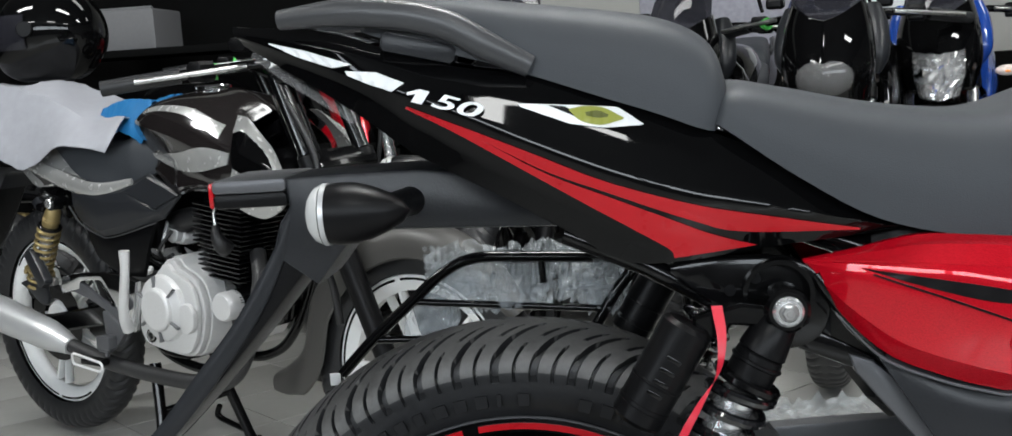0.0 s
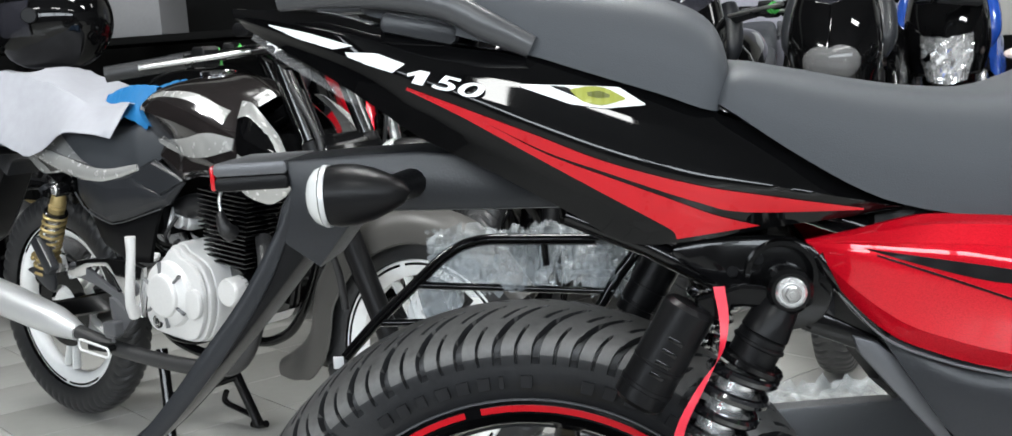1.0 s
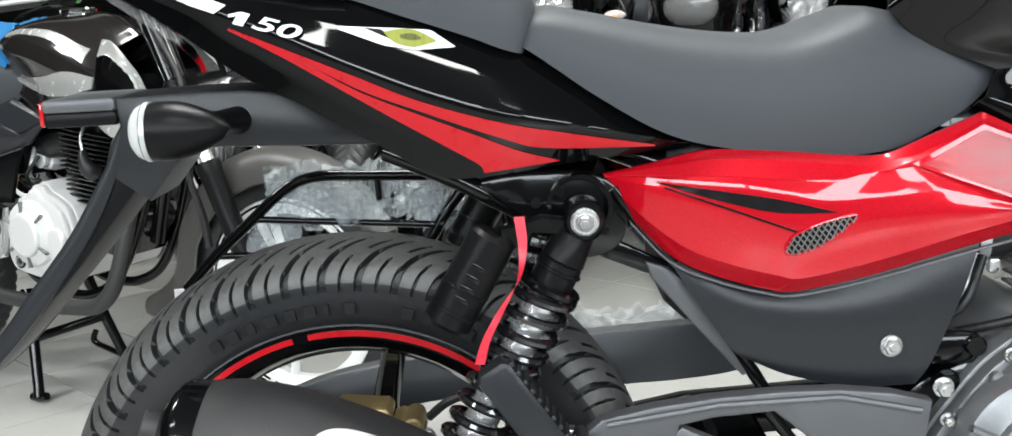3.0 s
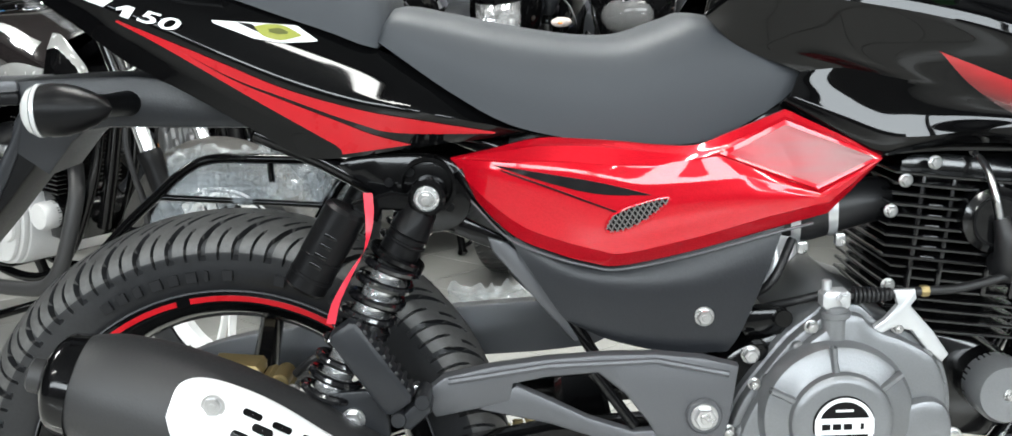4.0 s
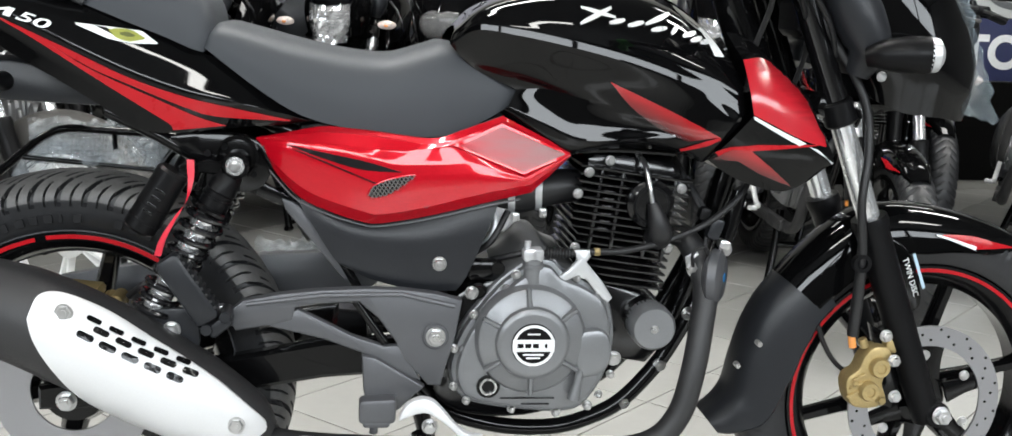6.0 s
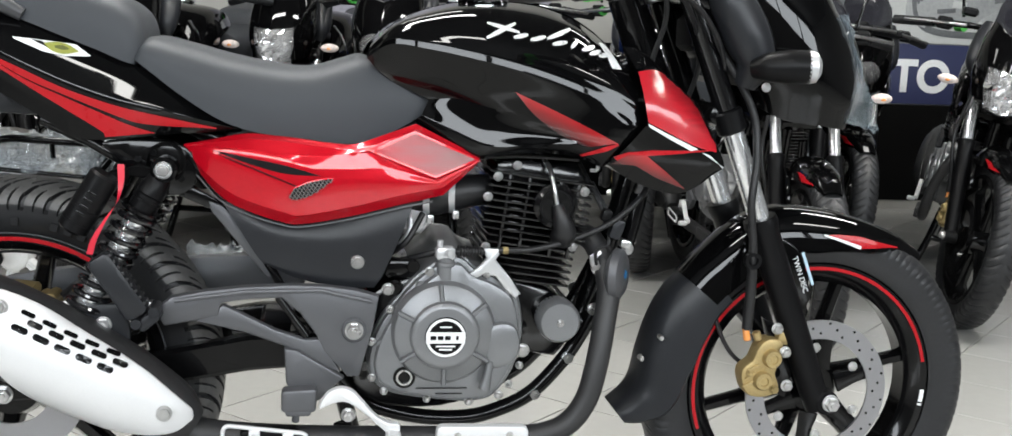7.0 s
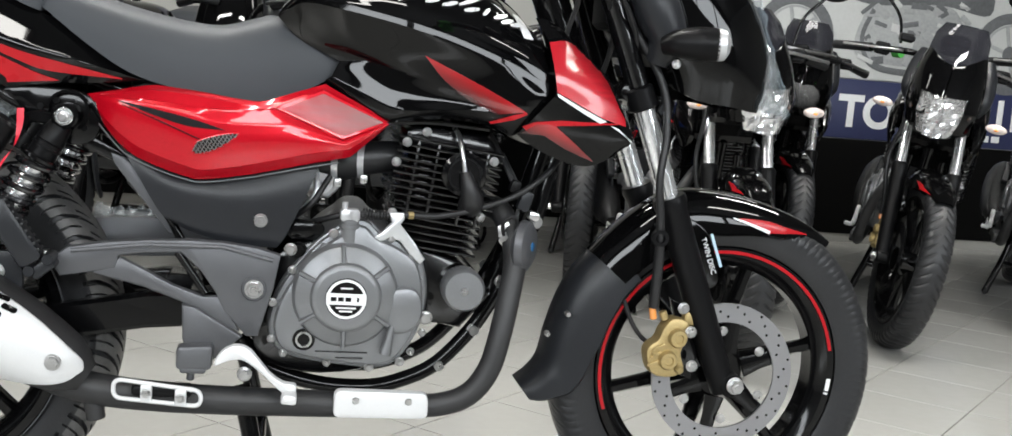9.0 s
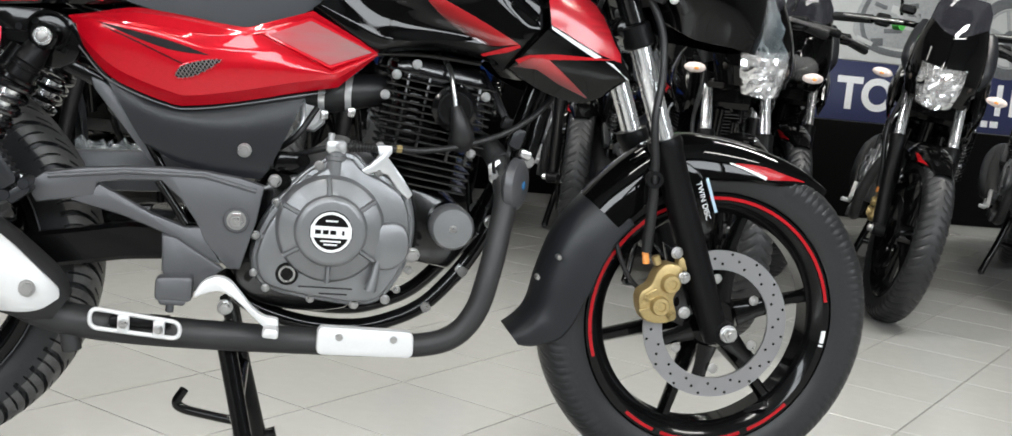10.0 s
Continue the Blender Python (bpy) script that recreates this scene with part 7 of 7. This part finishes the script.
part("silver_swoosh", tank.strip([(0.600, 0.800), (0.68, 0.800), (0.78, 0.805), (0.86, 0.815), (0.935, 0.800)], [(0.610, 0.790), (0.69, 0.772), (0.78, 0.760), (0.86, 0.762), (0.930, 0.775)], off=0.004, n=48, m=12), SILVER_PAINT, silver_bike, "silver tank sticker")
part("silver_swoosh", tank.strip([(0.62, 0.905), (0.70, 0.912), (0.80, 0.902), (0.90, 0.860)], [(0.62, 0.895), (0.70, 0.900), (0.80, 0.884), (0.90, 0.832)], off=0.004, n=48, m=8), SILVER_PAINT, silver_bike, "silver tank sticker")

# sheets on the silver motorcycle's seat, and a helmet
A = silver_bike.matrix_world
rng = np.random.RandomState(8)


def sheet(x0, x1, half, z_of, n=30, m=21, rough=0.006):
    G = np.array([[(x, half * w, z_of(x) - (0.085 + 0.05 * math.sin(9 * x + 1)) * max(0, abs(w) - 0.60) / 0.40 * 1.4 + 0.006 * math.sin(23 * x + 5 * w) - 0.012 * w * w) for w in np.linspace(-1, 1, m)] for x in np.linspace(x0, x1, n)])
    G[..., 2] += rough * rng.rand(n, m)
    V, F = g_shell(G, (0, 0, 0.002))
    return [tuple(A @ Vector(v)) for v in V], F


tagged(part("foam_sheet", sheet(-0.30, 0.50, 0.165, lambda x: np.interp(x, [-0.2, 0.05, 0.2, 0.4, 0.5], [0.985, 0.985, 0.935, 0.880, 0.884])), WRAP_WHITE, None), "crumpled white foam sheet lying over the seat", "sheet")
tagged(part("plastic_sheet", sheet(0.36, 0.56, 0.10, lambda x: np.interp(x, [0.32, 0.52], [0.912, 0.925])), BLUE_CLOTH, None), "blue plastic sheet lying on the seat", "sheet")
hx = Vector((-1.375, 1.895, 1.068))
turn = pose(hx.x, hx.y, hx.z, 0, 0, 196)
hm = thing("helmet", "glossy black full-face helmet resting on a covered motorcycle seat", "helmet")
HP = []
for a in np.linspace(0, 2 * math.pi, 40, endpoint=False):
    row = []
    for b in np.linspace(0.02, math.pi - 0.02, 26):
        x, y, z = math.sin(b) * math.cos(a), math.sin(b) * math.sin(a), math.cos(b)
        chin = max(0.0, x) * max(0.0, -z)
        row.append((0.145 * x + 0.055 * chin, 0.122 * y * (1 - 0.12 * max(0, -z)), max(0.135 * z, -0.122)))
    HP.append(row)
part("shell", moved(g_grid(np.array(HP), cu=True), turn), GLOSS_BLACK, hm)
visor = np.array([[(0.150 * math.cos(a) * math.cos(b) + 0.004, 0.127 * math.sin(a) * math.cos(b), 0.137 * math.sin(b)) for b in np.linspace(-0.30, 0.38, 9)] for a in np.linspace(-1.25, 1.25, 26)])
part("visor", moved(g_shell(visor, (-0.002, 0, 0)), turn), TINT, hm, "smoked visor")
for sd in (-1, 1):
    part("visor_pivot", moved(g_cyl((0.045, sd * 0.112, 0.012), (0.045, sd * 0.128, 0.012), 0.020, 24, 0.002), turn), MATTE_BLACK, hm)
part("chin_vent", moved(g_box((0.168, 0, -0.075), (0.012, 0.06, 0.016), 0.003), turn), MATTE_BLACK, hm)

# wrap on the silver motorcycle's far guard, seen through the guard rail
bw = thing("bubble_wrap", "clear bubble wrap round the guard rail of the red motorcycle", "packing wrap")
rng = np.random.RandomState(2)
for (x0, z0), (x1, z1), hgt in (((-0.11, 0.668), (0.03, 0.672), 0.055), ((0.035, 0.668), (0.115, 0.655), 0.05)):
    G = np.array([[(x0 + (x1 - x0) * u + 0.004 * rng.randn(), 0.158 + 0.012 * math.sin(7 * u) + 0.004 * rng.randn(), z0 + (z1 - z0) * u + 0.028 - hgt * 1.3 * w + 0.004 * rng.randn()) for w in np.linspace(0, 1, 12)] for u in np.linspace(0, 1, 26)])
    part("wrap", g_shell(G, 0.016), FILM, bw)
G = np.array([[(-0.15 + 0.05 * u + 0.05 * w + 0.003 * rng.randn(), 0.162 + 0.003 * rng.randn(), 0.600 + 0.08 * w - 0.02 * u) for w in np.linspace(0, 1, 12)] for u in np.linspace(0, 1, 10)])
part("wrap", g_shell(G, 0.01), FILM, bw)
part("bubble", join(*[g_ball((-0.11 + 0.0075 * (k % 28), 0.152 + 0.004 * rng.rand(), 0.645 + 0.0075 * (k // 28) + 0.003 * rng.rand()), 0.0032, 6, 5) for k in range(200)]), FILM, bw)
fw2 = np.array([[(0.24 + 0.16 * u, 0.13 + 0.004 * rng.randn(), 0.488 + 0.022 * w + 0.004 * rng.randn()) for w in np.linspace(0, 1, 6)] for u in np.linspace(0, 1, 24)])
part("wrap", g_shell(fw2, 0.02), FILM, bw)

# ---- wall prints ----
WY = ROOM_Y1 - 0.006


def board(name, x0, x1, z0, z1, material, label, category, y=WY):
    return tagged(part(name, g_box(((x0 + x1) / 2, y, (z0 + z1) / 2), (x1 - x0, 0.008, z1 - z0), 0.002), material, None), label, category)


p1 = board("poster", 2.75, 5.6, 0.90, 2.2, POSTER, "pale wall poster printed with a motorcycle", "poster")
for cx in (3.17, 4.45):
    part("printed_tyre", g_ring((cx, WY - 0.005, 1.10), 0.165, 0.225, -0.002, 0.0, 56), POSTER_DARK, p1)
    part("printed_rim", g_ring((cx, WY - 0.005, 1.10), 0.150, 0.160, -0.002, 0.0, 56), POSTER_MID, p1)
    for k in range(6):
        part("printed_spoke", moved(g_box((0.085, 0, 0), (0.15, 0.002, 0.022), 0.0006), Matrix.Translation((cx, WY - 0.0058, 1.10)) @ Matrix.Rotation(k * math.pi / 3 + 0.3, 4, "Y")), POSTER_MID, p1)
    part("printed_hub", g_cyl((cx, WY - 0.005, 1.10), (cx, WY - 0.0075, 1.10), 0.045, 24, 0.0005), POSTER_DARK, p1)
part("printed_engine", g_plate(cr([(3.52, 1.05), (3.60, 1.30), (3.85, 1.36), (4.1, 1.30), (4.15, 1.10), (3.95, 1.00), (3.7, 0.99)], 40, True), WY - 0.0075, WY - 0.004, 0.0005), POSTER_MID, p1)
part("printed_body", g_plate(cr([(3.30, 1.45), (3.55, 1.42), (3.9, 1.48), (4.25, 1.50), (4.3, 1.30), (4.0, 1.33), (3.6, 1.30), (3.4, 1.36)], 40, True), WY - 0.0082, WY - 0.004, 0.0005), POSTER_DARK, p1)
for k in range(5):
    part("printed_detail", g_box((3.66 + 0.10 * k, WY - 0.0082, 1.20 - 0.015 * k), (0.075, 0.002, 0.022 + 0.02 * (k % 2)), 0.0008, Matrix.Rotation(0.25 - 0.1 * k, 4, "Y")), POSTER if k % 2 else POSTER_DARK, p1)
rng = np.random.RandomState(11)
for k in range(34):
    x, z = 3.55 + 0.62 * rng.rand(), 1.00 + 0.34 * rng.rand()
    ink = (POSTER_DARK, POSTER_MID, POSTER_MID, POSTER)[k % 4]
    part("printed_detail", g_box((x, WY - 0.0088 - 0.00005 * k, z), (0.03 + 0.09 * rng.rand(), 0.002, 0.012 + 0.04 * rng.rand()), 0.0008, Matrix.Rotation(1.6 * rng.rand() - 0.8, 4, "Y")), ink, p1)
part("printed_pipe", g_tube(cr([(3.62, WY - 0.006, 1.30), (3.56, WY - 0.006, 1.12), (3.64, WY - 0.006, 0.98), (3.90, WY - 0.006, 0.95), (4.20, WY - 0.006, 0.97)], 40), 0.018, 8, squash=0.12), POSTER_DARK, p1)
p2 = board("banner", 2.75, 5.6, 0.575, 0.895, NAVY, "navy blue banner with large white letters", "banner")
part("banner_lettering", words("TO", 0.235, Matrix.Translation((3.640, WY - 0.006, 0.715)) @ SLOPE, 0.002, 0.0, 0.008), DECAL_WHITE, p2, "white letters TO")
for x in (4.44, 4.53, 4.62):
    part("letter_bar", g_box((x, WY - 0.006, 0.76), (0.035, 0.003, 0.17), 0.001), DECAL_WHITE, p2)
for x, w in ((4.30, 0.05), (4.37, 0.04), (4.43, 0.05)):
    part("letter_bar", g_box((x, WY - 0.006, 0.625), (w, 0.003, 0.035), 0.001), DECAL_WHITE, p2)
p3 = board("banner", 0.25, 1.60, 0.845, 1.9, mat("lilac_grey_print", (0.30, 0.295, 0.34), 0.5, vary=0.25, spots=3), "lilac grey wall banner with dark letters", "banner")
part("banner_lettering", words("CON", 0.115, Matrix.Translation((0.575, WY - 0.006, 0.878)) @ SLOPE, 0.002), POSTER_DARK, p3, "dark letters CON")
part("printed_patch", g_box((1.25, WY - 0.006, 1.25), (0.60, 0.003, 0.45), 0.001), DECAL_WHITE, p3)
for k in range(4):
    part("printed_peak", g_plate([(0.86 + 0.07 * k, 1.05), (0.93 + 0.07 * k, 1.05), (0.895 + 0.07 * k, 1.13)], WY - 0.009, WY - 0.006, 0.0005), NAVY, p3)
for k in range(5):
    part("letter_bar", g_box((0.87 + 0.06 * k, WY - 0.008, 1.025), (0.04, 0.003, 0.02), 0.001), DECAL_RED, p3)
# near-black boards covering the wall behind the parked motorcycles
board("display_board", -5.0, -0.35, 0.05, 2.6, DARK_WALL, "near-black board on the wall", "display board")
board("display_board", -0.34, 2.74, 0.05, 0.84, DARK_WALL, "low near-black board along the wall", "display board")
board("display_board", 2.75, 5.6, 0.05, 0.57, DARK_WALL, "low near-black board along the wall", "display board")
bx = thing("carton", "pale grey cardboard carton on a dark shelf", "carton")
CARTON = mat("grey_cardboard", (0.15, 0.15, 0.155), 0.7, vary=0.15, grain=80)
part("box", g_box((-1.86, 3.55, 1.155), (0.34, 0.3, 0.16), 0.006), CARTON, bx)
part("flap", g_box((-1.86, 3.42, 1.240), (0.32, 0.02, 0.01), 0.002), CARTON, bx)
shf = thing("shelf", "dark steel shelf by the wall", "shelf")
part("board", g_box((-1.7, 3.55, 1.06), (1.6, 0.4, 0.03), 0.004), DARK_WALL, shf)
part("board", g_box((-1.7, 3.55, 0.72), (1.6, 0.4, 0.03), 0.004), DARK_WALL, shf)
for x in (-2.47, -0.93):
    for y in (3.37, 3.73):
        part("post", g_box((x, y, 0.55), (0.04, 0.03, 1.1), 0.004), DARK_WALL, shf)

# ---- floor tiles ----
floor_ob = bpy.data.objects["floor"]
TS, GAP, AX, AY = 0.30, 0.0035, 0.867, 0.548
h = (TS - GAP) / 2
geo = g_box((0, 0, 0), (2 * h, 2 * h, 0.008), 0.0008)
tile_me = bpy.data.meshes.new("tile")
tile_me.from_pydata([tuple(v) for v in geo[0]], [], geo[1])
tile_me.materials.append(TILE)
spin = Matrix.Rotation(radians(45), 4, "Z")
near, rest = [], []
for i in range(-26, 27):
    for j in range(-26, 27):
        c = Vector((AX, AY, 0)) + spin @ Vector(((i + 0.5) * TS, (j + 0.5) * TS, 0))
        if not (ROOM_X0 - 0.1 < c.x < ROOM_X1 + 0.1 and ROOM_Y0 - 0.1 < c.y < ROOM_Y1 + 0.1):
            continue
        d = (c.x - 1.2) ** 2 + (c.y - 1.0) ** 2
        (near if d < 2.85 ** 2 and len(near) < 300 else rest).append(c)
for c in near:
    o = new("tile", tile_me)
    o.parent = floor_ob
    o.matrix_world = Matrix.Translation((c.x, c.y, -0.004)) @ spin
V, F = [], []
for c in rest:
    k = len(V)
    V += [tuple(Matrix.Translation((c.x, c.y, -0.004)) @ spin @ Vector(v)) for v in geo[0]]
    F += [tuple(i + k for i in f) for f in geo[1]]
far = part("tiles_beyond", (V, F), TILE, floor_ob)
tagged(far, "beige grey floor tiles further off", "", kind="stuff")
